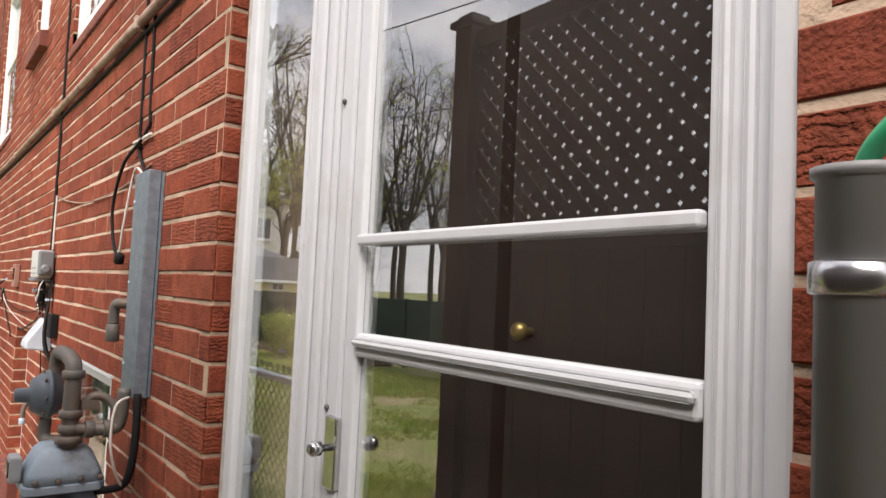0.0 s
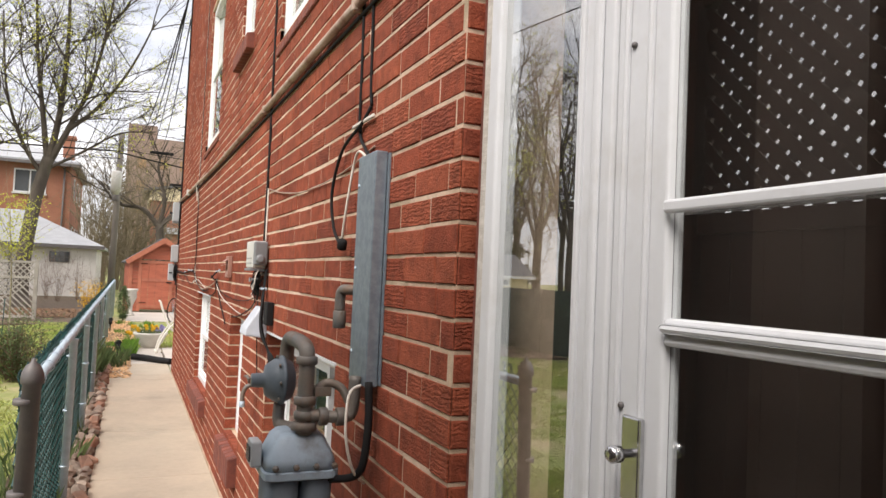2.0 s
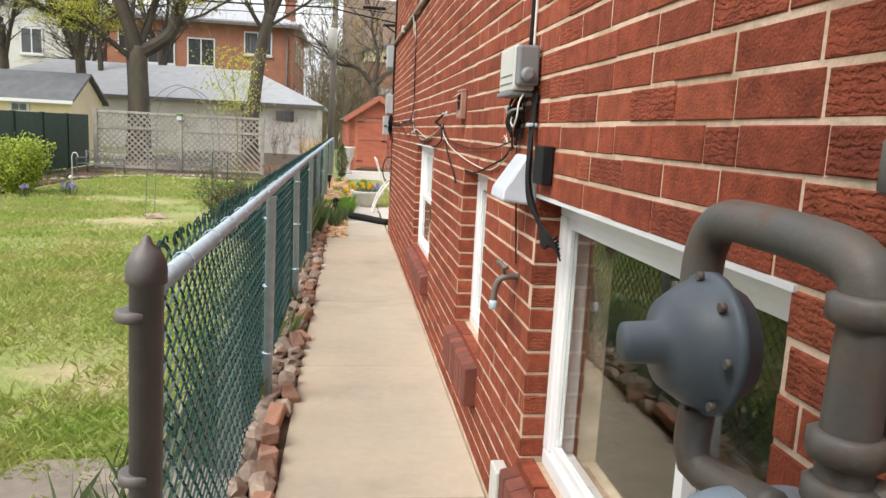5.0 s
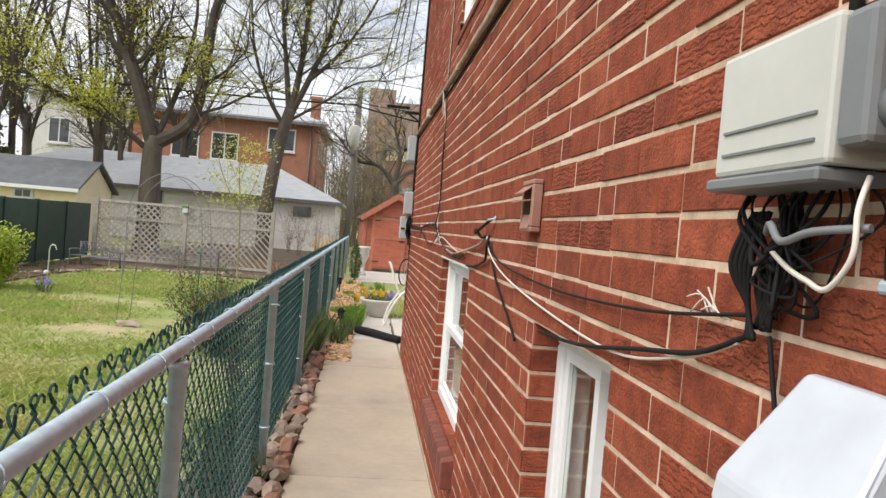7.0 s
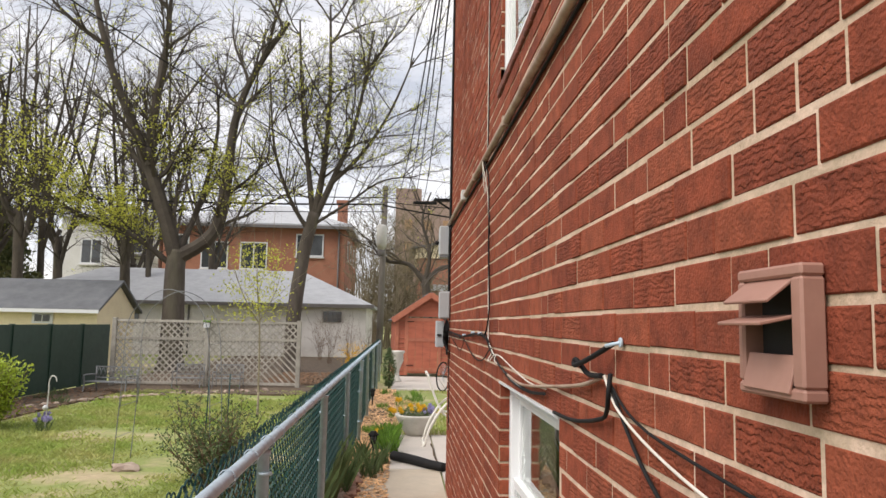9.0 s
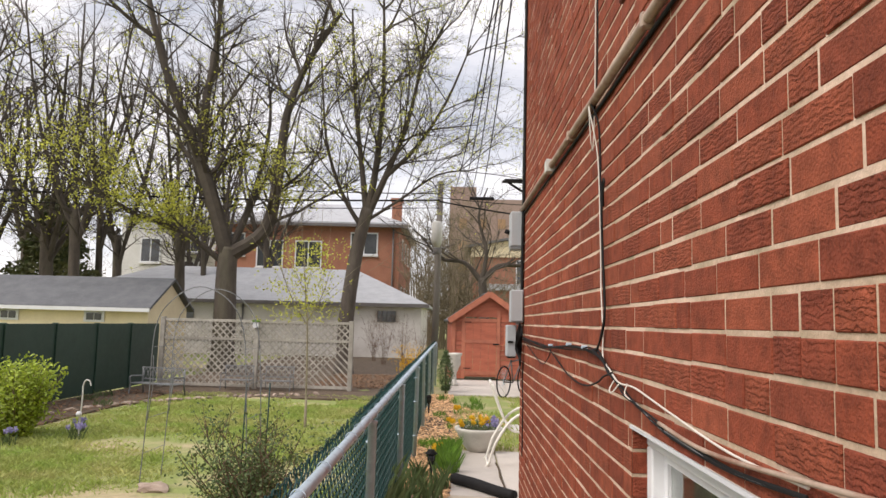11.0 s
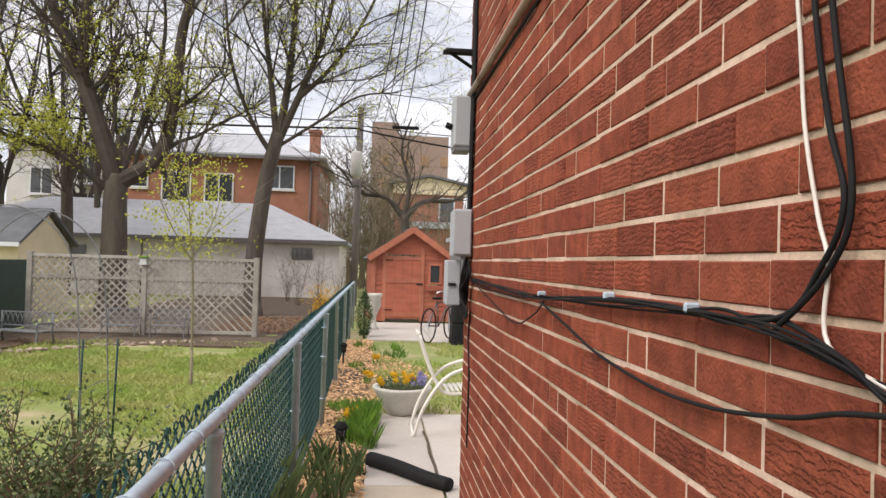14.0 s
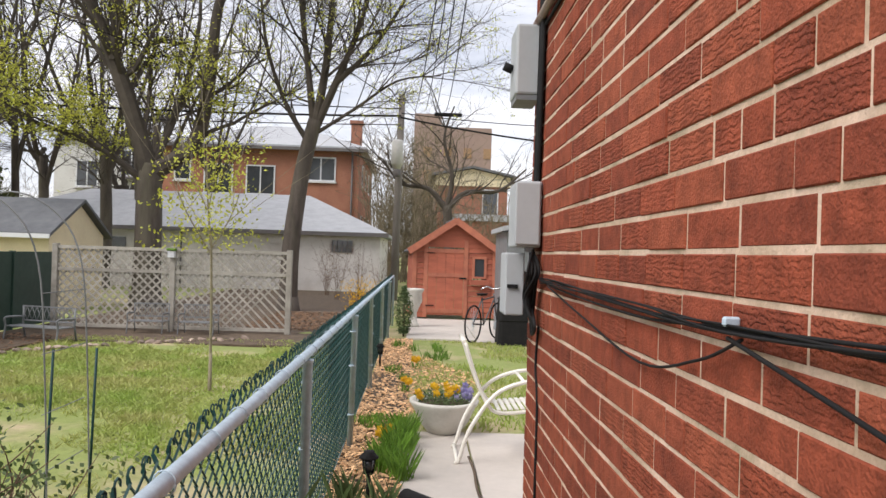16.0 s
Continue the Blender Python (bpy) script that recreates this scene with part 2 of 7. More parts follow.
M_innerdoor = mat("brown_inner_door", (0.032, 0.024, 0.020), 0.45, alt=(0.022, 0.017, 0.014), scale=4)
M_curtain = mat("pale_curtain", (0.36, 0.36, 0.33), 0.9, scale=6)
M_bead = mat("pale_bead", (0.85, 0.84, 0.82), 0.4, scale=20)
M_brass = mat("aged_brass", (0.45, 0.33, 0.12), 0.35, 0.8, scale=20)
M_meter = mat("meter_grey_paint", (0.33, 0.41, 0.49), 0.45, alt=(0.27, 0.34, 0.41), scale=5, dirt=(0.18, 0.19, 0.20), dscale=8, fine=0.08)
M_meterdark = mat("meter_housing", (0.115, 0.145, 0.175), 0.5, alt=(0.09, 0.11, 0.13), scale=6)
M_pipe = mat("weathered_gas_pipe", (0.14, 0.14, 0.135), 0.6, 0.3, alt=(0.19, 0.15, 0.12), scale=12, bump=0.001, bscale=90, dirt=(0.17, 0.09, 0.05), dscale=14)
M_black = mat("black_rubber", (0.008, 0.008, 0.009), 0.75, alt=(0.014, 0.013, 0.013), scale=10, spec=0.25)
M_whitecable = mat("white_cable", (0.70, 0.66, 0.60), 0.5, alt=(0.58, 0.53, 0.46), scale=12)
M_tancable = mat("painted_conduit", (0.42, 0.33, 0.26), 0.55, alt=(0.28, 0.17, 0.12), scale=8, dirt=(0.20, 0.09, 0.06), dscale=4)
M_boxgrey = mat("grey_utility_plastic", (0.42, 0.44, 0.46), 0.5, alt=(0.37, 0.39, 0.41), scale=4, fine=0.05)
M_boxlight = mat("pale_grey_plastic", (0.56, 0.56, 0.53), 0.5, alt=(0.50, 0.50, 0.47), scale=3, fine=0.05)
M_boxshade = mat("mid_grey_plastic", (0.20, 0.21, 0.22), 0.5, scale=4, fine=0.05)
M_pvc = mat("grey_pvc", (0.27, 0.27, 0.27), 0.45, alt=(0.23, 0.23, 0.235), scale=3, fine=0.05)
M_vent = mat("brown_vent_plastic", (0.36, 0.195, 0.15), 0.55, alt=(0.30, 0.155, 0.12), scale=8, fine=0.06)
M_lampwhite = mat("white_lamp_plastic", (0.62, 0.66, 0.73), 0.35, scale=3, fine=0.03)
M_greencan = mat("bright_green_hose", (0.04, 0.42, 0.20), 0.4, scale=5)
M_redwood = mat("red_stained_board", (0.40, 0.115, 0.065), 0.75, alt=(0.30, 0.085, 0.05), scale=3, stretch=(1, 1, 4), bump=0.002, bscale=50, rand=0.12)
M_redtrim = mat("red_stained_trim", (0.46, 0.16, 0.09), 0.7, alt=(0.34, 0.11, 0.07), scale=5, rand=0.08)
M_greywood = mat("weathered_wood", (0.40, 0.375, 0.33), 0.9, alt=(0.26, 0.24, 0.205), scale=6, bump=0.002, bscale=60, rand=0.15)
M_darkwood = mat("dark_wood_post", (0.050, 0.034, 0.026), 0.8, alt=(0.034, 0.024, 0.02), scale=6, stretch=(1, 1, 0.2), bump=0.002, bscale=50)
M_greenfence = mat("dark_green_panel", (0.012, 0.036, 0.024), 0.55, alt=(0.016, 0.045, 0.03), scale=3, fine=0.15)
M_shingle = mat("grey_shingle", (0.40, 0.41, 0.43), 0.9, alt=(0.33, 0.34, 0.36), scale=2.5, stretch=(1, 1, 3), fine=0.2, bump=0.01, bscale=12)
M_shingledark = mat("dark_shingle", (0.10, 0.105, 0.115), 0.9, alt=(0.14, 0.145, 0.155), scale=3, fine=0.25, bump=0.01, bscale=14)
M_block = mat("painted_block_wall", (0.66, 0.63, 0.60), 0.9, alt=(0.56, 0.53, 0.50), scale=0.9, dirt=(0.46, 0.42, 0.38), dscale=0.6, fine=0.1)
M_cream = mat("cream_siding", (0.78, 0.68, 0.46), 0.8, alt=(0.70, 0.60, 0.40), scale=2)
M_farbrick = mat("far_brick", (0.34, 0.150, 0.095), 0.9, alt=(0.27, 0.115, 0.075), scale=1.2, fine=0.25)
M_tan = mat("tan_brick", (0.34, 0.21, 0.12), 0.9, alt=(0.27, 0.17, 0.10), scale=1.2, fine=0.2)
M_paleplaster = mat("pale_render", (0.58, 0.57, 0.56), 0.9, alt=(0.52, 0.51, 0.50), scale=0.8)
M_farglass = mat("far_window_glass", (0.05, 0.055, 0.06), 0.06, spec=0.8, scale=2)
M_planter = mat("weathered_white_planter", (0.64, 0.62, 0.57), 0.7, alt=(0.52, 0.50, 0.45), scale=6, bump=0.002, bscale=40)
M_chair = mat("white_enamel", (0.80, 0.78, 0.72), 0.35, alt=(0.72, 0.69, 0.62), scale=6)
M_stone = mat("flagstone", (0.28, 0.24, 0.20), 0.9, alt=(0.18, 0.155, 0.13), scale=5, bump=0.008, bscale=18, rand=0.2)
M_edging = mat("edging_brick", (0.34, 0.17, 0.11), 0.9, alt=(0.24, 0.15, 0.11), scale=8, bump=0.006, bscale=40, rand=0.35)
M_rubble = mat("rubble_stone", (0.36, 0.29, 0.23), 0.9, alt=(0.21, 0.15, 0.12), scale=8, bump=0.008, bscale=30, rand=0.35)
M_poleWood = mat("pole_wood", (0.21, 0.19, 0.17), 0.9, alt=(0.15, 0.13, 0.12), scale=3, stretch=(1, 1, 0.2))


def let_light_through(m, amount):
    """Thin leaves: part of the light comes through from the other side."""
    n, l = m.node_tree.nodes, m.node_tree.links
    b, out = n["Principled BSDF"], n["Material Output"]
    tr, mx = n.new("ShaderNodeBsdfTranslucent"), n.new("ShaderNodeMixShader")
    mx.inputs[0].default_value = amount
    l.new(b.inputs["Base Color"].links[0].from_socket, tr.inputs["Color"])
    l.new(b.outputs[0], mx.inputs[1])
    l.new(tr.outputs[0], mx.inputs[2])
    l.new(mx.outputs[0], out.inputs["Surface"])


for m_ in (M_blade, M_green, M_shrub, M_bud, M_euonymus, M_yellow, M_violet):
    let_light_through(m_, 0.4)


# ---- mesh helpers ----
def bm_new():
    return bmesh.new()


def bx(bm, x0, y0, z0, x1, y1, z1, m=None):
    vs = [bm.verts.new((x, y, z)) for x in (x0, x1) for y in (y0, y1) for z in (z0, z1)]
    for f in ((0, 1, 3, 2), (4, 6, 7, 5), (0, 4, 5, 1), (2, 3, 7, 6), (0, 2, 6, 4), (1, 5, 7, 3)):
        bm.faces.new([vs[i] for i in f])
    if m is not None:
        bmesh.ops.transform(bm, matrix=m, verts=vs)
    return vs


def bev(bm, w=0.004, seg=2):
    bmesh.ops.recalc_face_normals(bm, faces=bm.faces)
    bmesh.ops.bevel(bm, geom=list(bm.edges), offset=w, segments=seg, affect="EDGES", profile=0.5)
    return bm


def tube(bm, pts, r, n=6, r1=None, cap=True):
    """A round bar along a line of points, tapering from r to r1."""
    pts = [Vector(p) for p in pts]
    r1 = r if r1 is None else r1
    rings, up = [], None
    for i, p in enumerate(pts):
        d = (pts[min(i + 1, len(pts) - 1)] - pts[max(i - 1, 0)]).normalized()
        if up is None:
            up = d.orthogonal().normalized()
        else:
            up = (up - d * up.dot(d))
            up = up.normalized() if up.length > 1e-6 else d.orthogonal().normalized()
        s = d.cross(up)
        rad = r + (r1 - r) * i / max(1, len(pts) - 1)
        rings.append([bm.verts.new(p + (up * math.cos(a) + s * math.sin(a)) * rad) for a in (2 * math.pi * k / n for k in range(n))])
    for a, c in zip(rings, rings[1:]):
        for k in range(n):
            f = bm.faces.new((a[k], a[(k + 1) % n], c[(k + 1) % n], c[k]))
            f.smooth = True
    if cap and n > 2:
        bm.faces.new(rings[0][::-1])
        bm.faces.new(rings[-1])
    return bm


def curve_pts(pts, k=6):
    """Points of a smooth line through the given ones."""
    pts = [Vector(p) for p in pts]
    out = []
    for i in range(len(pts) - 1):
        a, b, c, d = pts[max(i - 1, 0)], pts[i], pts[i + 1], pts[min(i + 2, len(pts) - 1)]
        for j in range(k):
            t = j / k
            out.append(0.5 * ((2 * b) + (c - a) * t + (2 * a - 5 * b + 4 * c - d) * t * t + (3 * b - a - 3 * c + d) * t ** 3))
    return out + [pts[-1]]


def lathe(bm, prof, n=20, m=None):
    """A turned shape from (radius, height) pairs."""
    rings = []
    for r, z in prof:
        rings.append([bm.verts.new((r * math.cos(2 * math.pi * k / n), r * math.sin(2 * math.pi * k / n), z)) for k in range(n)])
    for a, c in zip(rings, rings[1:]):
        for k in range(n):
            f = bm.faces.new((a[k], a[(k + 1) % n], c[(k + 1) % n], c[k]))
            f.smooth = True
    bm.faces.new(rings[0][::-1])
    bm.faces.new(rings[-1])
    if m is not None:
        bmesh.ops.transform(bm, matrix=m, verts=[v for g in rings for v in g])
    return bm


def mesh_of(name, bm, material, smooth=False):
    me = bpy.data.meshes.new(name)
    bmesh.ops.recalc_face_normals(bm, faces=bm.faces)
    bm.to_mesh(me)
    bm.free()
    me.materials.append(material)
    if smooth:
        me.shade_smooth()
    return me


def thing(name, label, category, group="", kind="", at=(0, 0, 0), rz=0):
    """An empty at a thing's base, to carry its parts."""
    ob = new(name)
    ob.matrix_world = pose(*at, 0, 0, rz)
    ob.empty_display_size = 0.1
    return tagged(ob, label, category, group, kind)


def part(name, bm, material, parent=None, label="", smooth=False):
    ob = new(name, mesh_of(name, bm, material, smooth))
    if parent is not None:
        ob.parent = parent
    if label:
        ob["label"] = label
    return ob


def single(name, bm, material, label, category="", group="", kind="", smooth=False):
    return tagged(part(name, bm, material, None, "", smooth), label, category, group, kind)


def stuff_mesh(name, verts, faces, material, label, category="", parent=None):
    me = bpy.data.meshes.new(name)
    me.from_pydata(verts, [], faces)
    me.materials.append(material)
    ob = new(name, me)
    if parent is not None:
        ob.parent = parent
        ob["kind"] = "stuff"
        if label:
            ob["label"] = label
        return ob
    return tagged(ob, label, category, "", "stuff")


# ---- the brick house: setting ----
WX = 0.56            # outer face of the brick wall
COURSE = 0.0703
Z0 = 1.5025          # a bed joint's height
S0, N1 = 2.118, 11.95  # south jamb of the wall beside the door, north corner
TOP = 6.4
# openings in the wall: y0, y1, z0, z1
OPEN = [(3.05, 4.33, 0.36, 1.2213), (5.13, 5.77, 0.44, 1.2213), (7.07, 8.29, 0.44, 1.2916),
        (3.12, 4.42, 2.70, 4.15), (5.35, 5.95, 3.05, 4.15), (7.17, 8.38, 2.70, 4.15)]
DOOR = (0.745, S0, 0.0, 2.52)


def wall_grid(name, x0, x1, ya, yb, za, zb, holes, material, label):
    """A thick wall whose openings go right through it."""
    ys = sorted({ya, yb, *[h[0] for h in holes], *[h[1] for h in holes]})
    zs = sorted({za, zb, *[h[2] for h in holes], *[h[3] for h in holes]})
    bm = bm_new()
    solid = {}
    for i in range(len(ys) - 1):
        for j in range(len(zs) - 1):
            cy, cz = (ys[i] + ys[i + 1]) / 2, (zs[j] + zs[j + 1]) / 2
            solid[i, j] = not any(h[0] < cy < h[1] and h[2] < cz < h[3] for h in holes)
    for (i, j), s in solid.items():
        if not s:
            continue
        y0, y1, z0, z1 = ys[i], ys[i + 1], zs[j], zs[j + 1]
        q = lambda *p: bm.faces.new([bm.verts.new(v) for v in p])
        q((x0, y0, z0), (x0, y0, z1), (x0, y1, z1), (x0, y1, z0))
        q((x1, y0, z0), (x1, y1, z0), (x1, y1, z1), (x1, y0, z1))
        if not solid.get((i - 1, j)):
            q((x0, y0, z0), (x1, y0, z0), (x1, y0, z1), (x0, y0, z1))
        if not solid.get((i + 1, j)):
            q((x0, y1, z0), (x0, y1, z1), (x1, y1, z1), (x1, y1, z0))
        if not solid.get((i, j - 1)):
            q((x0, y0, z0), (x0, y1, z0), (x1, y1, z0), (x1, y0, z0))
        if not solid.get((i, j + 1)):
            q((x0, y0, z1), (x1, y0, z1), (x1, y1, z1), (x0, y1, z1))
    bmesh.ops.remove_doubles(bm, verts=bm.verts, dist=1e-5)
    return single(name, bm, material, label, kind="structure")


FACE = WX + 0.0025     # the mortar face lies a little behind the bricks
wall_west = wall_grid("wall_west", FACE, WX + 0.26, -3.0, N1, -0.3, TOP, OPEN + [DOOR], M_mortar, "red rug-faced brick wall with pale mortar joints")
for nm, b in (("wall_north", (WX + 0.26, N1 - 0.26, -0.3, 9.0, N1, TOP)), ("wall_east", (9.0, -3.0, -0.3, 9.2, N1, TOP)), ("wall_south", (WX + 0.26, -3.2, -0.3, 9.2, -3.0, TOP))):
    bm = bm_new()
    bx(bm, *b)
    single(nm, bm, M_farbrick, "plain red brick outer wall", kind="structure")
bm = bm_new()
bx(bm, WX + 0.26, -3.0, TOP, 9.2, N1, TOP + 0.1)
single("ceiling", bm, M_room, "plain flat ceiling over the rooms", kind="structure")
bm = bm_new()
v = [bm.verts.new(p) for p in ((WX - 0.35, -3.5, TOP), (9.5, -3.5, TOP), (9.5, N1 + 0.35, TOP), (WX - 0.35, N1 + 0.35, TOP), (5, -0.5, TOP + 2.6), (5, N1 - 3, TOP + 2.6))]
for f in ((0, 1, 4), (1, 2, 5, 4), (2, 3, 5), (3, 0, 4, 5), (3, 2, 1, 0)):
    bm.faces.new([v[k] for k in f])
single("roof", bm, M_shingledark, "dark shingled hip roof over the brick house", kind="structure")
# added floor and inner wall; the rooms' darkness is put into their colour
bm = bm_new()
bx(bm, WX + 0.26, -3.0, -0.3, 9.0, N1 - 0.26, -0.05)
single("floor", bm, M_dark, "plain unseen indoor floor, near-black for the unlit rooms", kind="structure")
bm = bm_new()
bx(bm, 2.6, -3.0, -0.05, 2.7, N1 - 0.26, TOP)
single("wall_inner", bm, M_dark, "plain added inner wall, near-black for the unlit rooms", kind="structure")

# ---- ground ----
bm = bm_new()
R = 900
xs = [-R, -120, -40, -16] + [round(-10 + 0.5 * i, 2) for i in range(34)] + [8, 16, 40, 120, R]
ysg = [-R, -100, -30, -8] + [round(-3 + 0.6 * i, 2) for i in range(56)] + [34, 42, 60, 120, R]
gv = {}
for i, x in enumerate(xs):
    for j, y in enumerate(ysg):
        near = -10 < x < -0.9 and -3 < y < 30
        z = -0.03 + (0.035 * noise.noise((x * 0.5, y * 0.5, 3.0)) if near else 0.0)
        gv[i, j] = bm.verts.new((x, y, z))
for i in range(len(xs) - 1):
    for j in range(len(ysg) - 1):
        bm.faces.new((gv[i, j], gv[i + 1, j], gv[i + 1, j + 1], gv[i, j + 1])).smooth = True
single("ground", bm, M_lawn, "uneven patchy lawn running out to the neighbouring gardens", kind="structure")

# ---- paths and beds ----
walkway = thing("walkway", "pale concrete slab path beside the brick wall", "path", kind="structure")
jy = [-3.0, -1.55, 0.03, 1.61, 3.19, 4.78, 6.36, 7.95, 9.53, 11.2, 12.95]
for a, b in zip(jy, jy[1:]):
    bm = bm_new()
    bx(bm, -0.25, a + 0.004, -0.12, WX, b - 0.004, 0.0)
    part("slab", bev(bm, 0.006), M_concrete, walkway)
patio = thing("patio", "worn pale concrete patio slabs behind the house", "patio", kind="structure")
for b in ((0.02, 12.96, 0.55, 15.34), (0.562, 12.96, 2.6, 15.34), (2.61, 12.0, 5.0, 15.34), (0.58, 11.97, 2.6, 12.952), (-0.1, 22.4, 1.2, 26.6), (1.21, 22.1, 4.0, 26.6)):
    bm = bm_new()
    bx(bm, b[0], b[1], -0.12, b[2] - 0.006, b[3], 0.0)
    part("slab", bev(bm, 0.006), M_patio, patio)
for q, lab in (((-0.36, -3, -0.25, 11.6, -0.012), "narrow strip of dark soil beside the path"), ((-0.46, 11.61, 0.02, 22.39, -0.012), "flower bed covered in wood chips"), ((-0.78, 4.3, -0.361, 11.6, -0.004), "dark bare soil bed behind the fence"), ((-7.12, 13.4, -5.85, 20.89, 0.004), "dark bare soil bed along the board fence")):
    bm = bm_new()
    bx(bm, q[0], q[1], -0.1, q[2], q[3], q[4])
    single("garden_bed", bm, M_soil, lab, "bed", kind="structure")
bm = bm_new()
bx(bm, 0.03, 15.35, -0.1, 5.0, 22.08, -0.008)
single("back_lawn", bm, M_lawn, "small patchy back lawn beside the flower bed", "lawn", kind="structure")
bm = bm_new()
bx(bm, -7.1, 20.9, -0.1, -0.8, 38.0, -0.010)
single("litter_bed", bm, M_soil, "bare brown soil under the trees", "bed", kind="structure")

re_ = random.Random(11)


def stone_shape(rx, ry, rz, seed):
    """A rounded, uneven rubble stone."""
    bm = bm_new()
    bmesh.ops.create_icosphere(bm, subdivisions=2, radius=1.0)
    for v in bm.verts:
        k = 1 + 0.5 * noise.noise(v.co * 1.3 + Vector((seed, 0, 0)))
        v.co = Vector((v.co.x * rx, v.co.y * ry, v.co.z * rz)) * k
    return bm


edging = thing("path_edging", "uneven edging of old bricks and rubble beside the path", "edging")
shapes = []
for i in range(8):
    if i < 4:
        bm = bm_new()
        bx(bm, -0.042, -0.10, -0.03, 0.042, 0.10, 0.03)
        for v in bm.verts:
            v.co += Vector([re_.uniform(-0.012, 0.012) for _ in range(3)])
        shapes.append(mesh_of("edging_brick", bev(bm, 0.008, 1), M_edging))
    else:
        shapes.append(mesh_of("edging_stone", stone_shape(0.050, 0.095, 0.034, i), M_rubble))
y = 3.3
while y < 12.7:
    for side in (0, 1):
        me = shapes[re_.randrange(8) if side == 0 else re_.randrange(4, 8)]
        ob = new("edging_brick" if "brick" in me.name else "edging_stone", me)
        ob.matrix_world = pose((-0.30 if side == 0 else -0.385) + re_.uniform(-0.02, 0.02), y + re_.uniform(-0.02, 0.02), 0.012 + re_.uniform(-0.01, 0.022), re_.uniform(-14, 14), re_.uniform(-14, 14), re_.uniform(-18, 18))
        ob.parent = edging
    y += re_.uniform(0.14, 0.21)

# flagstones at the foot of the neighbour's lawn
flags = thing("flagstones", "cracked grey flagstones laid in rough grass", "paving")
for i in range(24):
    cx, cy = -0.66 - 0.55 * (i % 4) + re_.uniform(-0.1, 0.1), 2.25 + 0.52 * (i // 4) + re_.uniform(-0.1, 0.1)
    bm = bm_new()
    n = re_.randint(5, 7)
    ring = [(cx + 0.35 * re_.uniform(0.72, 1.12) * math.cos(2 * math.pi * k / n), cy + 0.29 * re_.uniform(0.8, 1.1) * math.sin(2 * math.pi * k / n)) for k in range(n)]
    top = [bm.verts.new((x, y, 0.004 + re_.uniform(-0.008, 0.010))) for x, y in ring]
    bot = [bm.verts.new((x, y, -0.06)) for x, y in ring]
    bm.faces.new(top)
    for k in range(n):
        bm.faces.new((top[k], bot[k], bot[(k + 1) % n], top[(k + 1) % n]))
    bev(bm, 0.012, 1)
    part("flagstone", bm, M_stone, flags)

# ---- windows ----
win_no = [0]


def window(y0, y1, z0, z1, rec, style, label, inside=None, split=0.5):
    """A white vinyl window set back in the brick opening."""
    win_no[0] += 1
    w = thing(f"window_{win_no[0]}", label, "window", kind="structure")
    x = WX + rec
    f = 0.055
    for nm, b in (("frame_bottom", (x, y0, z0, x + 0.09, y1, z0 + f)), ("frame_top", (x, y0, z1 - f, x + 0.09, y1, z1)), ("frame_side", (x, y0, z0 + f, x + 0.09, y0 + f, z1 - f)), ("frame_side", (x, y1 - f, z0 + f, x + 0.09, y1, z1 - f))):
        bm = bm_new()
        bx(bm, *b)
        part(nm, bev(bm, 0.006), M_vinyl, w)
    a, b, c, d = y0 + f, y1 - f, z0 + f, z1 - f
    sash = []
    if style == "hung":
        m = (c + d) / 2
        sash = [(a, b, m - 0.02, d, 0.035), (a, b, c, m + 0.02, 0.012)]
    elif style == "slider":
        m = a + (b - a) * split
        sash = [(m - 0.02, b, c, d, 0.012), (a, m + 0.02, c, d, 0.035)]
    else:
        sash = [(a, b, c, d, 0.02)]
    for s0, s1, t0, t1, dx in sash:
        g = 0.035
        bm = bm_new()
        for q in ((s0, s1, t0, t0 + g), (s0, s1, t1 - g, t1), (s0, s0 + g, t0 + g, t1 - g), (s1 - g, s1, t0 + g, t1 - g)):
            bx(bm, x + dx, q[0] + 0.0005, q[2] + 0.0005, x + dx + 0.025, q[1] - 0.0005, q[3] - 0.0005)
        sh = part("sash", bm, M_vinyl, w)
        bm = bm_new()
        bx(bm, x + dx + 0.010, s0 + g, t0 + g, x + dx + 0.014, s1 - g, t1 - g)
        p = part("pane", bm, M_glass, sh)
        p.visible_shadow = False
    if inside is not None:
        bm = bm_new()
        n = int((b - a) / 0.05)
        for i in range(n):
            yy = a + (b - a) * (i + 0.5) / n
            bx(bm, x + 0.20 + 0.01 * (i % 2), yy - 0.024, c - 0.1, x + 0.206 + 0.01 * (i % 2), yy + 0.024, d + 0.1)
        part("curtain", bm, inside, w, "pale hanging curtain behind the glass")
    return w


def brick_sill(y0, y1, z, drop, label, out=0.055):
    """Sloping rowlock sill, brick by brick."""
    s = thing("window_sill", label, "sill", kind="structure")
    n = max(3, round((y1 - y0 + 0.06) / 0.075))
    step = (y1 - y0 + 0.06) / n
    bm0 = bm_new()
    bx(bm0, 0, 0.004, -drop, 0.15, step - 0.004, 0)
    for v in bm0.verts:
        if v.co.z > -0.01:
            v.co.z -= (0.15 - v.co.x) * 0.22
    me = mesh_of("sill_brick", bev(bm0, 0.005, 1), M_sill)
    for i in range(n):
        ob = new("sill_brick", me)
        ob.matrix_world = pose(WX - out, y0 - 0.03 + i * step, z)
        ob.parent = s


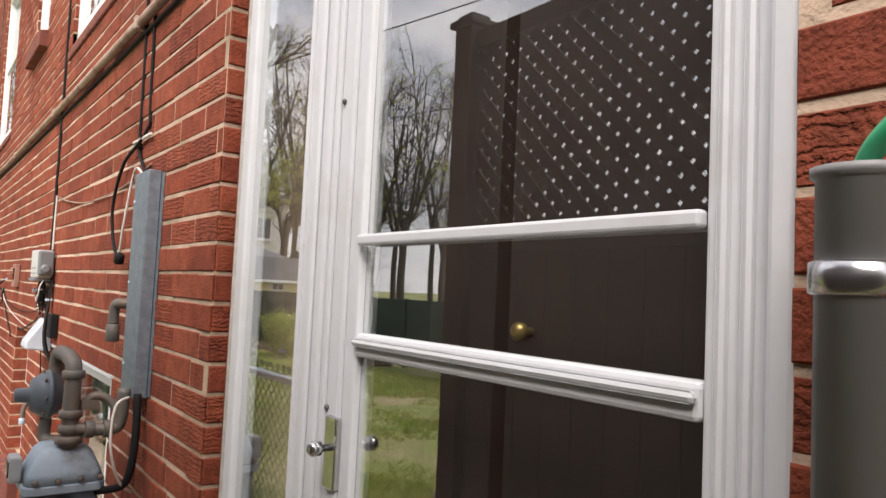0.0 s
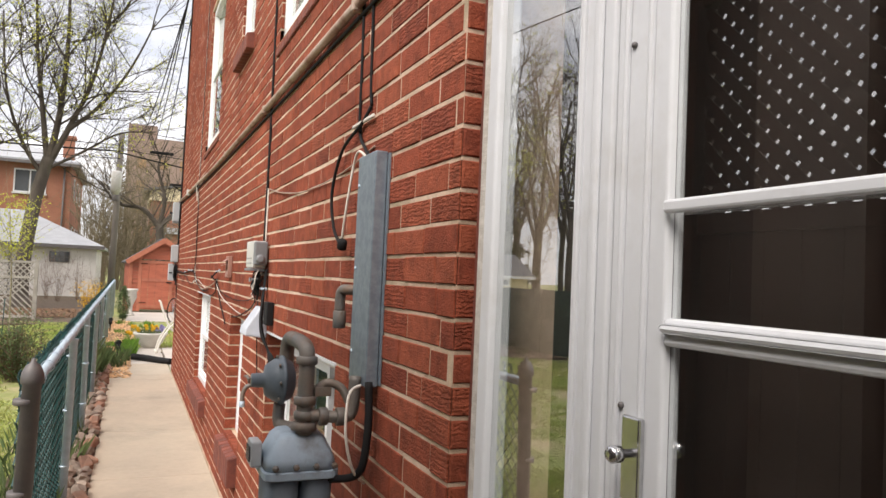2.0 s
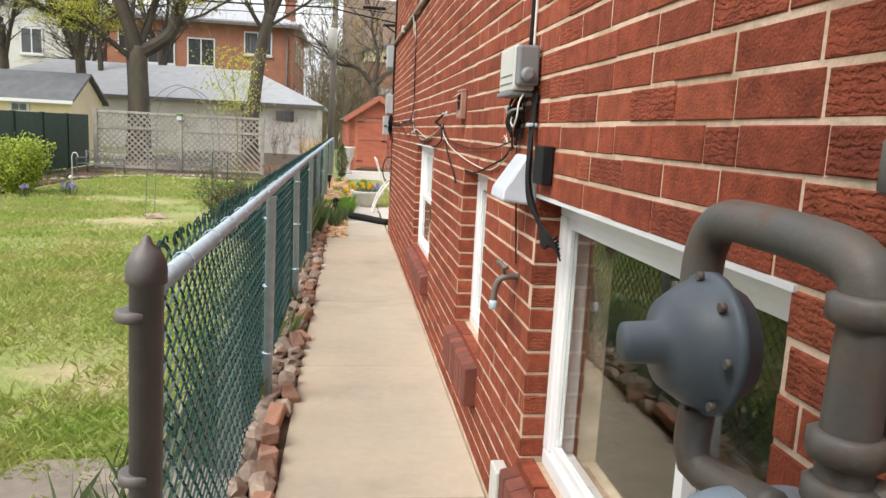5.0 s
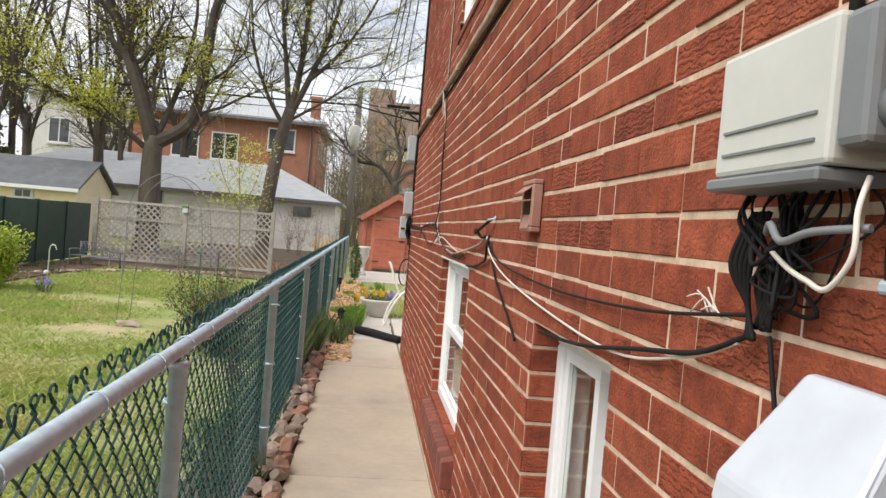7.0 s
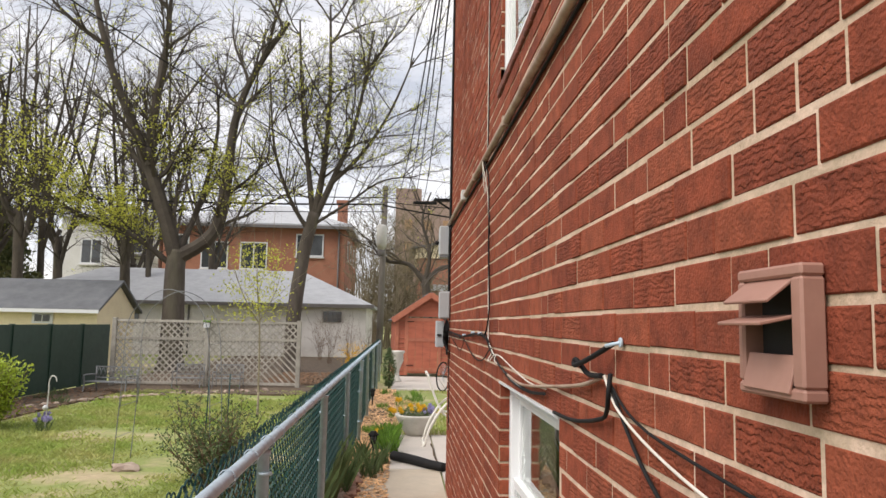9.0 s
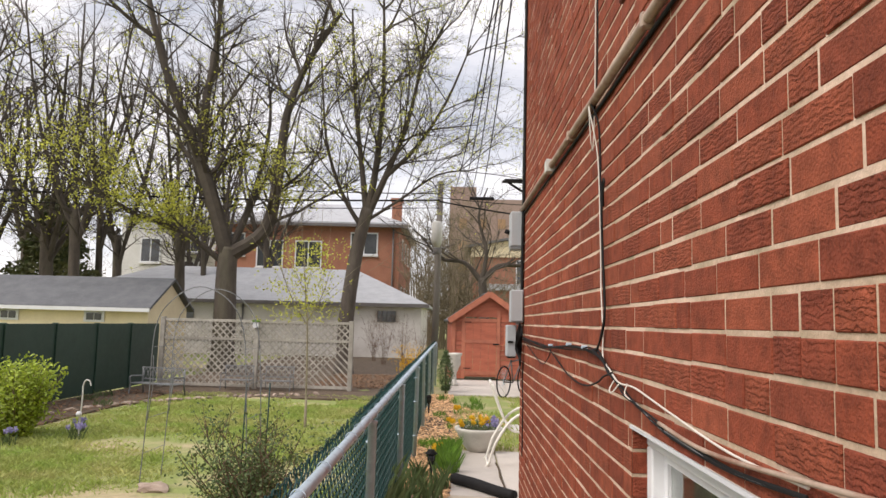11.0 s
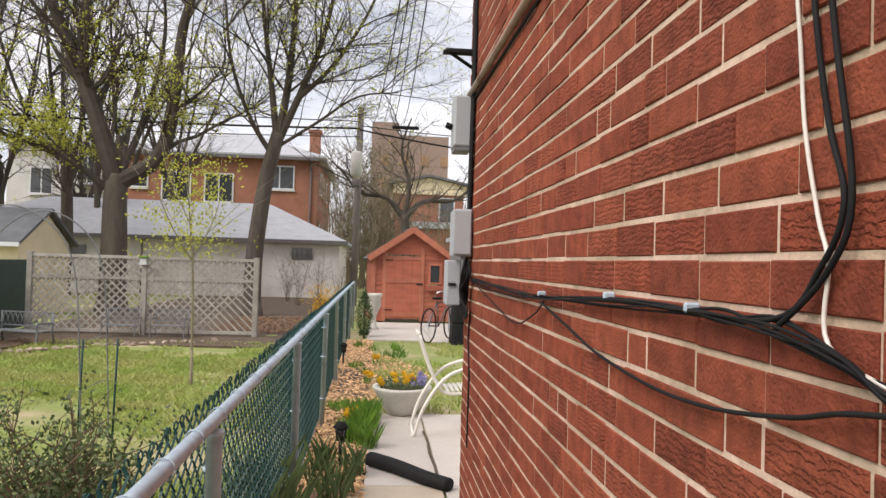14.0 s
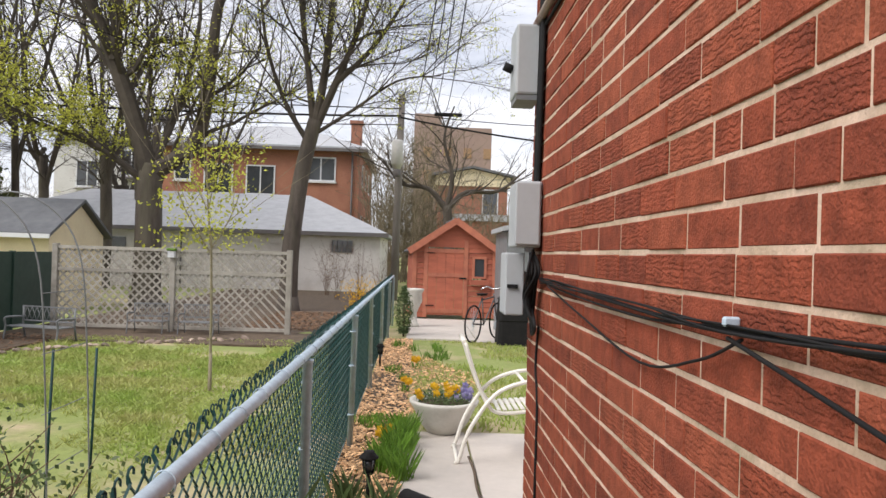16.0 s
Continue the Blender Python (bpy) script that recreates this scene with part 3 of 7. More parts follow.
window(*OPEN[0], 0.075, "slider", "white vinyl basement slider window, dark inside", None, 0.3)
window(*OPEN[1], 0.075, "slider", "narrow white vinyl basement window with pale curtain", M_curtain)
window(*OPEN[2], 0.045, "hung", "white double-hung basement window in a brick reveal")
window(*OPEN[3], 0.02, "hung", "white double-hung window above the conduit", M_curtain)
window(*OPEN[4], 0.02, "single", "small white window high in the brick wall", M_curtain)
window(*OPEN[5], 0.02, "hung", "white double-hung upper window near the corner", M_curtain)
for o, dr, ou in zip(OPEN, (0.14, 0.20, 0.16, 0.075, 0.13, 0.075), (0.055, 0.055, 0.055, 0.012, 0.05, 0.012)):
    brick_sill(o[0], o[1], o[2], dr, "dark red sloping brick sill under the window", ou)
for o in OPEN[:1] + OPEN[2:3]:
    bm = bm_new()
    bx(bm, WX - 0.004, o[0] - 0.01, o[3] - 0.006, WX + 0.10, o[1] + 0.004, o[3] + 0.0035)
    single("trim", bm, M_white, "white painted steel lintel edge over the window", kind="structure")

# ---- side door ----
door = thing("door_1", "white aluminium storm door with a glazed sidelight", "door", kind="structure")
DX = WX + 0.03


def bar(name, y0, y1, z0, z1, x0, x1, material=M_white, b=0.006, parent=None, label=""):
    bm = bm_new()
    bx(bm, x0, y0, z0, x1, y1, z1)
    return part(name, bev(bm, b), material, door if parent is None else parent, label)


bar("caulk_edge", 2.049, 2.086, 0.1, 2.5, DX + 0.002, DX + 0.03, M_caulk, 0.008, label="ragged old caulk beside the frame")
bar("frame_side", 2.005, 2.048, 0.1, 2.5, DX - 0.004, DX + 0.05, M_white)
bar("frame_side", 2.087, S0 - 0.001, 0.1, 2.5, DX + 0.012, DX + 0.06, M_sill, label="dark red brick return beside the frame")
bar("jamb", 1.615, 1.712, 0.1, 2.46, DX - 0.004, DX + 0.12)
bar("jamb_moulding", 1.64, 1.66, 0.1, 2.46, DX - 0.014, DX - 0.003)
bar("jamb_moulding", 1.69, 1.705, 0.1, 2.46, DX - 0.010, DX - 0.003)
bar("frame_top", 0.75, 2.066, 2.462, 2.52, DX - 0.004, DX + 0.12)
bar("threshold", 0.75, 2.066, 0.0, 0.1, DX - 0.02, DX + 0.2, M_concrete)
bar("frame_side", 0.748, 0.775, 0.1, 2.46, DX - 0.02, DX + 0.12)
bm = bm_new()
for q in ((1.49, 1.612, 0.12, 2.44), (0.78, 0.845, 0.12, 2.44)):
    bx(bm, DX + 0.0, q[0], q[2], DX + 0.035, q[1], q[3])
for q in ((0.12, 0.45), (2.34, 2.44)):
    bx(bm, DX + 0.001, 0.846, q[0], DX + 0.034, 1.489, q[1])
leaf = part("door_leaf", bev(bm, 0.005), M_white, door)
for yy in (0.80, 0.825, 1.53, 1.585):
    bar("leaf_moulding", yy - 0.006, yy + 0.006, 0.12, 2.44, DX - 0.007, DX + 0.001, parent=leaf)
bar("mid_rail", 0.846, 1.489, 1.440, 1.478, DX - 0.003, DX + 0.034, parent=leaf)
bar("rail_moulding", 0.846, 1.489, 1.458, 1.470, DX - 0.012, DX - 0.004, parent=leaf)
bar("cross_bar", 0.846, 1.489, 1.622, 1.640, DX - 0.010, DX + 0.006, M_white, 0.004, parent=leaf)
for q in ((0.846, 1.489, 0.45, 1.440), (0.846, 1.489, 1.478, 2.34)):
    bm = bm_new()
    bx(bm, DX + 0.012, q[0], q[2], DX + 0.016, q[1], q[3])
    part("pane", bm, M_doorglass, leaf).visible_shadow = False
bm = bm_new()
bx(bm, DX + 0.012, 1.712, 0.1, DX + 0.016, 2.005, 2.46)
part("sidelight_pane", bm, M_doorglass, door).visible_shadow = False
# latch
bm = bm_new()
bx(bm, DX - 0.012, 1.520, 1.215, DX - 0.001, 1.560, 1.335)
plate = part("latch_plate", bev(bm, 0.003), M_chrome, leaf, "worn chrome latch plate")
bm = bm_new()
lathe(bm, [(0.006, 0), (0.006, 0.018), (0.012, 0.020), (0.013, 0.034), (0.008, 0.040), (0.003, 0.040)], 18, pose(DX - 0.012, 1.535, 1.285, 0, -90, 0))
part("push_button", bm, M_chrome, leaf)
for yy, zz in ((1.57, 1.88), (1.575, 1.345), (1.56, 2.22)):
    bm = bm_new()
    lathe(bm, [(0.005, 0), (0.005, 0.004), (0.002, 0.006)], 8, pose(DX, yy, zz, 0, -90, 0))
    part("screw", bm, M_darkpost, leaf)
# inner door
bm = bm_new()
bx(bm, DX + 0.14, 0.76, 0.1, DX + 0.18, 1.27, 2.40)
inner = part("inner_door", bm, M_innerdoor, door, "dark brown wooden inner door")
bm = bm_new()
bx(bm, DX + 0.13, 1.29, 0.1, DX + 0.22, 1.46, 2.46)
part("inner_jamb", bm, M_innerdoor, door)
# unseen near-black sheet in place of the unlit hall
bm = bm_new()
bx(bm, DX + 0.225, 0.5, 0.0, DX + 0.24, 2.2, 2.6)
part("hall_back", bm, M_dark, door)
# dark pleats added behind the glass in place of the timber fence's reflection
bm = bm_new()
for k in range(9):
    bx(bm, DX + 0.17 + 0.012 * (k % 2), 1.72 + 0.02 * k, 0.1, DX + 0.176 + 0.012 * (k % 2), 1.739 + 0.02 * k, 2.2)
part("sidelight_curtain", bm, M_innerdoor, door, "dark pleats standing in for the fence reflected in the sidelight")
bm = bm_new()
lathe(bm, [(0.006, 0), (0.006, 0.012), (0.013, 0.018), (0.014, 0.028), (0.006, 0.034)], 16, pose(DX + 0.14, 1.22, 1.50, 0, -90, 0))
part("brass_knob", bm, M_brass, inner, "aged brass door knob")

# ---- chain-link fence ----
fence = thing("chain_link_fence", "galvanised chain-link fence with dark green mesh", "fence")
FX = lambda y: -0.368 - 0.0035 * y
FTOP = 1.068
posts = [5.80, 7.92, 10.08, 12.40, 14.87, 17.37, 19.87, 22.37, 24.9]
bm = bm_new()
tube(bm, [(FX(y), y, FTOP) for y in (3.55, 6, 9, 12, 15, 18, 21, 24.9)], 0.0205, 12)
part("top_rail", bm, M_galv, fence, "dull galvanised top rail", True)
me = None
for y in posts:
    bm = bm_new()
    lathe(bm, [(0.024, -0.05), (0.024, 1.03), (0.028, 1.031), (0.028, 1.045), (0.018, 1.047)], 14)
    if me is None:
        me = mesh_of("fence_post", bm, M_galv)
        bt = bm_new()
        lathe(bt, [(0.0245, 0), (0.029, 0.002), (0.029, 0.010), (0.0245, 0.012)], 14)
        tie = mesh_of("tie", bt, M_galv)
    else:
        bm.free()
    ob = new("fence_post", me)
    ob.matrix_world = pose(FX(y) + 0.004, y, 0, random.uniform(-1, 1), random.uniform(-1, 1), 0)
    ob.parent = fence
    for z in (0.25, 0.60, 0.93):
        t = new("tie", tie)
        t.matrix_world = pose(FX(y) + 0.004, y, z + random.uniform(-0.03, 0.03), random.uniform(-8, 8), random.uniform(-8, 8))
        t.parent = fence
bm = bm_new()
lathe(bm, [(0.030, -0.05), (0.030, 1.10), (0.036, 1.102), (0.036, 1.125), (0.034, 1.14), (0.024, 1.162), (0.010, 1.174), (0.007, 1.184), (0.003, 1.188)], 18)
ep = part("end_post", bm, M_darkpost, fence, "thicker dark brown end post with domed cap")
ep.matrix_world = pose(FX(3.55) - 0.005, 3.53, 0, 0, 1.0, 0)
for z in (0.3, 0.72, 1.03):
    bm = bm_new()
    lathe(bm, [(0.031, 0), (0.036, 0.002), (0.036, 0.020), (0.031, 0.022)], 18)
    t = part("band", bm, M_darkpost, fence)
    t.matrix_world = pose(FX(3.55) - 0.005, 3.53, z)
bt = bm_new()
tube(bt, [(0.0265 * math.cos(a), 0.003 * math.sin(a * 0.5), 0.0265 * math.sin(a)) for a in (2 * math.pi * k / 12 for k in range(13))], 0.0022, 5)
clip = mesh_of("rail_tie", bt, M_galv)
y = 3.9
while y < 22:
    t = new("rail_tie", clip)
    t.matrix_world = pose(FX(y), y, FTOP, 0, 0, random.uniform(-14, 14))
    t.parent = fence
    y += random.uniform(0.26, 0.42)


def raw_tube(V, F, pts, r, n=3, r1=None):
    """Adds a thin bar along points to plain lists."""
    r1 = r if r1 is None else r1
    pts = [Vector(p) for p in pts]
    base, up = len(V), None
    for i, p in enumerate(pts):
        d = (pts[min(i + 1, len(pts) - 1)] - pts[max(i - 1, 0)]).normalized()
        up = d.orthogonal().normalized() if up is None else (up - d * up.dot(d))
        up = up.normalized() if up.length > 1e-6 else d.orthogonal().normalized()
        s = d.cross(up)
        rad = r + (r1 - r) * i / max(1, len(pts) - 1)
        for k in range(n):
            a = 2 * math.pi * k / n
            q = p + (up * math.cos(a) + s * math.sin(a)) * rad
            V.append((q.x, q.y, q.z))
    for i in range(len(pts) - 1):
        for k in range(n):
            a, b = base + i * n + k, base + i * n + (k + 1) % n
            F.append((a, b, b + n, a + n))


V, F = [], []
A = 0.036
nw = int((24.9 - 3.6) / A)
rf = random.Random(8)
for i in range(nw):
    y0 = 3.6 + i * A
    x = FX(y0) - 0.030
    lv = 30
    pts = []
    for k in range(lv + 1):
        s = (k + i) % 2
        z = 0.02 + k * A
        pts.append((x + (0.0025 if s else -0.0025), y0 + A * s, z))
    pts.append((x + rf.uniform(-0.012, 0.008), pts[-1][1] + rf.uniform(-0.004, 0.004), 0.02 + lv * A + 0.016))
    raw_tube(V, F, pts, 0.0036, 3)
    if y0 < 14:
        p = pts[-1]
        raw_tube(V, F, [p, (p[0] + 0.001, p[1] + 0.003, p[2] + 0.010), (p[0] + 0.003, p[1] + 0.010, p[2] + 0.014), (p[0] + 0.005, p[1] + 0.016, p[2] + 0.008), (p[0] + 0.006, p[1] + 0.014, p[2] - 0.002)], 0.0024, 4)
stuff_mesh("mesh_wire", V, F, M_wire, "dark green vinyl-coated chain-link mesh", parent=fence)
bm = bm_new()
tube(bm, [(FX(y) - 0.03, y, 0.03) for y in (3.55, 12, 24.9)], 0.003, 5)
part("tension_wire", bm, M_galv, fence)

# dark timber privacy fence on the west side
pf = thing("privacy_fence", "dark brown timber fence with a lattice top", "fence")
PFX = -0.62
for y in (2.79, 1.42, 0.0, -1.42, -2.83):
    bm = bm_new()
    bx(bm, PFX - 0.055, y - 0.055, -0.05, PFX + 0.055, y + 0.055, 2.66)
    part("post", bev(bm, 0.006), M_darkwood, pf)
    bm = bm_new()
    prism_cap = [(PFX - 0.075, y - 0.075, 2.662, PFX + 0.075, y + 0.075, 2.69), (PFX - 0.05, y - 0.05, 2.691, PFX + 0.05, y + 0.05, 2.715)]
    for q in prism_cap:
        bx(bm, *q)
    part("post_cap", bev(bm, 0.005, 1), M_darkwood, pf)
for y1 in (2.79, 1.42, 0.0, -1.42):
    a, b = y1 - 1.41 + 0.056, y1 - 0.056
    for z0, z1 in ((0.12, 0.20), (1.72, 1.79), (2.56, 2.63)):
        bm = bm_new()
        bx(bm, PFX - 0.03, a, z0, PFX + 0.03, b, z1)
        part("rail", bm, M_darkwood, pf)
    n = 9
    for k in range(n):
        w = (b - a) / n
        bm = bm_new()
        bx(bm, PFX - 0.010, a + k * w + 0.002, 0.201, PFX + 0.012, a + (k + 1) * w - 0.002, 1.719)
        part("board", bm, M_darkwood, pf)
    z0, z1 = 1.791, 2.559
    H = z1 - z0
    for sgn in (1, -1):
        c = a - H
        while c < b:
            ta, tb = max(0.0, a - c) / H, min(1.0, (b - c) / H)
            if tb - ta > 0.05:
                p0, p1 = (c + ta * H, z0 + ta * H), (c + tb * H, z0 + tb * H)
                if sgn < 0:
                    p0, p1 = (a + b - p0[0], p0[1]), (a + b - p1[0], p1[1])
                ang = math.degrees(math.atan2(p1[1] - p0[1], p1[0] - p0[0]))
                bm = bm_new()
                hw = re_.uniform(0.0185, 0.0225)
                bx(bm, -0.004, 0, -hw, 0.004, math.hypot(p1[0] - p0[0], p1[1] - p0[1]), hw, pose(PFX + 0.006 * sgn, p0[0], p0[1], ang, 0, 0))
                part("slat", bm, M_darkwood, pf)
            c += 0.082

# ---- trees ----
def branch_line(p, d, L, rnd, wob=0.12, up=0.1, k=5):
    pts, q, dd = [Vector(p)], Vector(p), Vector(d).normalized()
    for _ in range(k):
        dd = (dd + Vector((rnd.uniform(-wob, wob), rnd.uniform(-wob, wob), rnd.uniform(-wob, wob) + up * 0.3))).normalized()
        q = q + dd * (L / k)
        pts.append(q.copy())
    return pts, dd


def leaf_tuft(V, F, p, s, rnd, n=4):
    for _ in range(n):
        c = Vector(p) + Vector((rnd.gauss(0, s), rnd.gauss(0, s), rnd.gauss(0, s)))
        a = Vector((rnd.uniform(-1, 1), rnd.uniform(-1, 1), rnd.uniform(-1, 1))).normalized() * s * rnd.uniform(0.5, 1.0)
        b = a.orthogonal().normalized() * s * rnd.uniform(0.25, 0.5)
        o = len(V)
        V += [tuple(c - a), tuple(c + b), tuple(c + a), tuple(c - b)]
        F.append((o, o + 1, o + 2, o + 3))


def tree(name, label, base, trunk, limbs, seed, leaf=0.5, leafmat=None, depth=3, r0=0.3, twigs=6, lsize=0.06, spread=0.75, low=None, bark=None):
    """A tree: tapered trunk, given limbs, then boughs and twigs that grow from them, and small leaves."""
    rnd = random.Random(seed)
    t = thing(name, label, "tree", at=base)
    bm = bm_new()
    pts = [Vector(p) for p in trunk]
    tube(bm, curve_pts(pts, 5), r0, 14, r0 * 0.72)
    # root flare
    lathe(bm, [(r0 * 1.5, -0.1), (r0 * 1.25, 0.1), (r0 * 1.02, 0.45)], 14, pose(*pts[0]))
    part("trunk", bm, bark or M_bark, t)
    V, F, LV, LF = [], [], [], []

    def grow(p, d, L, r, lev):
        k = 5 if lev < 2 else 4
        line, dd = branch_line(p, d, L, rnd, 0.24 if lev else 0.14, 0.12 if lev < 2 else 0.0, k)
        raw_tube(V, F, line, r, 6 if lev == 0 else (4 if lev == 1 else 3), r * 0.35)
        if leaf and lev >= 1:
            for q in line[1:]:
                # new leaves sit thickest on the low boughs
                lk = leaf if low is None else leaf * max(0.12, min(2.0, (low - q.z) * 0.45))
                if rnd.random() < lk:
                    leaf_tuft(LV, LF, q + Vector((0, 0, 0.03)), lsize, rnd, rnd.randint(2, 5))
        if lev >= depth:
            return
        m = twigs if lev < 2 else max(3, twigs - 2)
        for i in range(m):
            f = rnd.uniform(0.2, 1.0)
            q = line[min(k, int(f * k))].lerp(line[min(k, int(f * k) + 1)], rnd.random())
            side = Vector((rnd.uniform(-1, 1), rnd.uniform(-1, 1), rnd.uniform(-0.45, 0.6)))
            nd = (dd * (1 - spread * 0.5) + side * spread).normalized()
            grow(q, nd, L * rnd.uniform(0.40, 0.62), max(0.004, r * rnd.uniform(0.32, 0.48) * (1.1 - 0.4 * f)), lev + 1)

    for line, r in limbs:
        lp = curve_pts(line, 4)
        raw_tube(V, F, lp, r, 9, r * 0.25)
        n = len(lp)
        for i in range(2 + twigs):
            f = rnd.uniform(0.15, 1.0)
            j = min(n - 2, int(f * (n - 1)))
            d = (lp[j + 1] - lp[j]).normalized()
            side = Vector((rnd.uniform(-1, 1), rnd.uniform(-1, 1), rnd.uniform(-0.4, 0.5)))
            grow(lp[j], (d * 0.6 + side * 0.7).normalized(), rnd.uniform(1.6, 3.2), r * 0.32, 1)
            if leaf and rnd.random() < leaf:
                leaf_tuft(LV, LF, lp[j], lsize * 1.3, rnd, 4)
    cr = stuff_mesh("crown", V, F, bark or M_twig, "bare branching boughs and fine twigs", parent=t)
    if LV:
        stuff_mesh("foliage", LV, LF, leafmat or M_bud, "sparse young yellow-green leaves", parent=t)
    o = Vector(base)
    for c in t.children:
        c.matrix_parent_inverse = Matrix.Translation(-o)
    return t


tree("maple_tree", "old maple with a thick grey trunk and new leaves", (-7.0, 28, 0),
     [(-6.98, 28, -0.1), (-6.98, 28, 1.6), (-7.0, 28, 3.0), (-6.95, 28, 3.7)],
     [([(-7.0, 28, 3.5), (-7.6, 27.9, 5.4), (-8.3, 27.8, 7.2), (-9.2, 27.6, 9.4), (-9.9, 27.5, 12.0)], 0.26),
      ([(-6.9, 28, 3.5), (-5.9, 28.1, 4.3), (-5.6, 28.2, 6.0), (-5.45, 28.3, 8.0), (-4.9, 28.4, 9.7), (-3.9, 28.6, 11.5)], 0.24),
      ([(-7.9, 27.8, 6.3), (-7.9, 27.9, 8.2), (-7.7, 28, 10.2), (-7.6, 28, 12.5)], 0.17),
      ([(-7.2, 28, 3.3), (-8.4, 27.6, 4.2), (-9.7, 27.2, 4.6), (-11.2, 26.8, 5.6)], 0.10),
      ([(-6.9, 28, 3.7), (-6.5, 28.8, 5.6), (-6.3, 29.5, 8.0), (-6.6, 30, 10.0)], 0.11)],
     21, leaf=0.42, r0=0.37, twigs=9, lsize=0.055, low=8.6)
tree("maple_tree", "tall maple leaning over, limbs fanning upward", (-3.3, 28, 0),
     [(-3.3, 28, -0.1), (-3.28, 28, 1.6), (-3.05, 28, 3.6), (-2.75, 28, 5.0)],
     [([(-2.78, 28, 4.8), (-3.0, 28.1, 6.4), (-3.3, 28.2, 8.6), (-3.5, 28.3, 11.5)], 0.11),
      ([(-2.75, 28, 4.9), (-2.5, 28, 6.6), (-2.4, 28.1, 9.0), (-2.5, 28.2, 12.0)], 0.13),
      ([(-2.7, 28, 4.9), (-2.1, 27.9, 6.3), (-1.5, 27.8, 8.0), (-1.0, 27.7, 11.0)], 0.12),
      ([(-2.2, 27.9, 6.0), (-1.3, 27.8, 6.9), (-0.4, 27.6, 8.3), (0.3, 27.4, 10.0)], 0.08),
      ([(-2.8, 28, 4.6), (-1.7, 27.8, 5.3), (-0.6, 27.5, 6.0), (0.5, 27.2, 6.1)], 0.055),
      ([(-2.9, 28, 4.4), (-3.5, 27.7, 5.4), (-4.0, 27.4, 7.0), (-4.2, 27.2, 9.5)], 0.08)],
     22, leaf=0.09, r0=0.255, twigs=10, lsize=0.05)
for bx_, by_, h, r, sd, lf in ((-11.6, 36.0, 9.0, 0.25, 31, 0.03), (-15.5, 33.0, 8.0, 0.3, 32, 0.04), (-20.5, 37.0, 9, 0.3, 33, 0.05), (-14.5, 45.0, 7.5, 0.3, 34, 0.02), (-24.0, 30.0, 8, 0.35, 35, 0.10), (-9.0, 34.0, 9.5, 0.17, 36, 0.02), (-13.4, 31.0, 9.0, 0.22, 37, 0.03), (-17.8, 29.5, 8.5, 0.22, 38, 0.03), (-19.0, 46.0, 10.0, 0.3, 39, 0.0), (-11.0, 47.5, 10.5, 0.24, 40, 0.0), (-23.0, 44.0, 10.0, 0.28, 42, 0.0), (-26.5, 38.0, 9.0, 0.26, 43, 0.02), (-12.2, 40.5, 10.0, 0.16, 44, 0.01), (-16.3, 38.5, 11.0, 0.18, 45, 0.0), (-19.6, 33.0, 10.0, 0.17, 46, 0.02), (-22.4, 33.5, 11.0, 0.18, 47, 0.01)):
    rr_ = random.Random(sd)
    limbs_ = []
    for i in range(5):
        a = i * 1.26 + rr_.uniform(-0.4, 0.4)
        s = rr_.uniform(0.18, 0.5)
        limbs_.append(([(bx_, by_, h * (0.35 + 0.07 * i)), (bx_ + s * 2 * math.cos(a), by_ + s * 2 * math.sin(a), h * 0.62), (bx_ + s * 5 * math.cos(a), by_ + s * 5 * math.sin(a), h * 0.95), (bx_ + s * 7 * math.cos(a), by_ + s * 7 * math.sin(a), h * 1.35)], r * 0.45))
    tree("garden_tree", "tall garden tree, mostly bare with few leaves", (bx_, by_, 0), [(bx_, by_, -0.1), (bx_ + 0.1, by_, h * 0.25), (bx_ - 0.05, by_, h * 0.6)], limbs_, sd, leaf=lf, r0=r, twigs=7, depth=3, lsize=0.075)
# crooked tree behind the shed
tree("crooked_tree", "gnarled bare tree with a pollarded crown", (1.3, 40, 0), [(1.3, 40, -0.1), (1.35, 40, 2.2), (1.2, 40, 3.7)],
     [([(1.2, 40, 3.5), (0.4, 40, 4.4), (-0.8, 40, 4.6), (-1.6, 40, 5.6)], 0.14), ([(1.2, 40, 3.5), (2.0, 40, 4.3), (3.4, 40, 4.4), (4.6, 40, 5.4)], 0.14), ([(1.2, 40, 3.6), (1.4, 40, 5.0), (1.0, 40, 6.6), (1.4, 40, 8.0)], 0.12)],
     41, leaf=0.0, r0=0.26, twigs=6, depth=3)


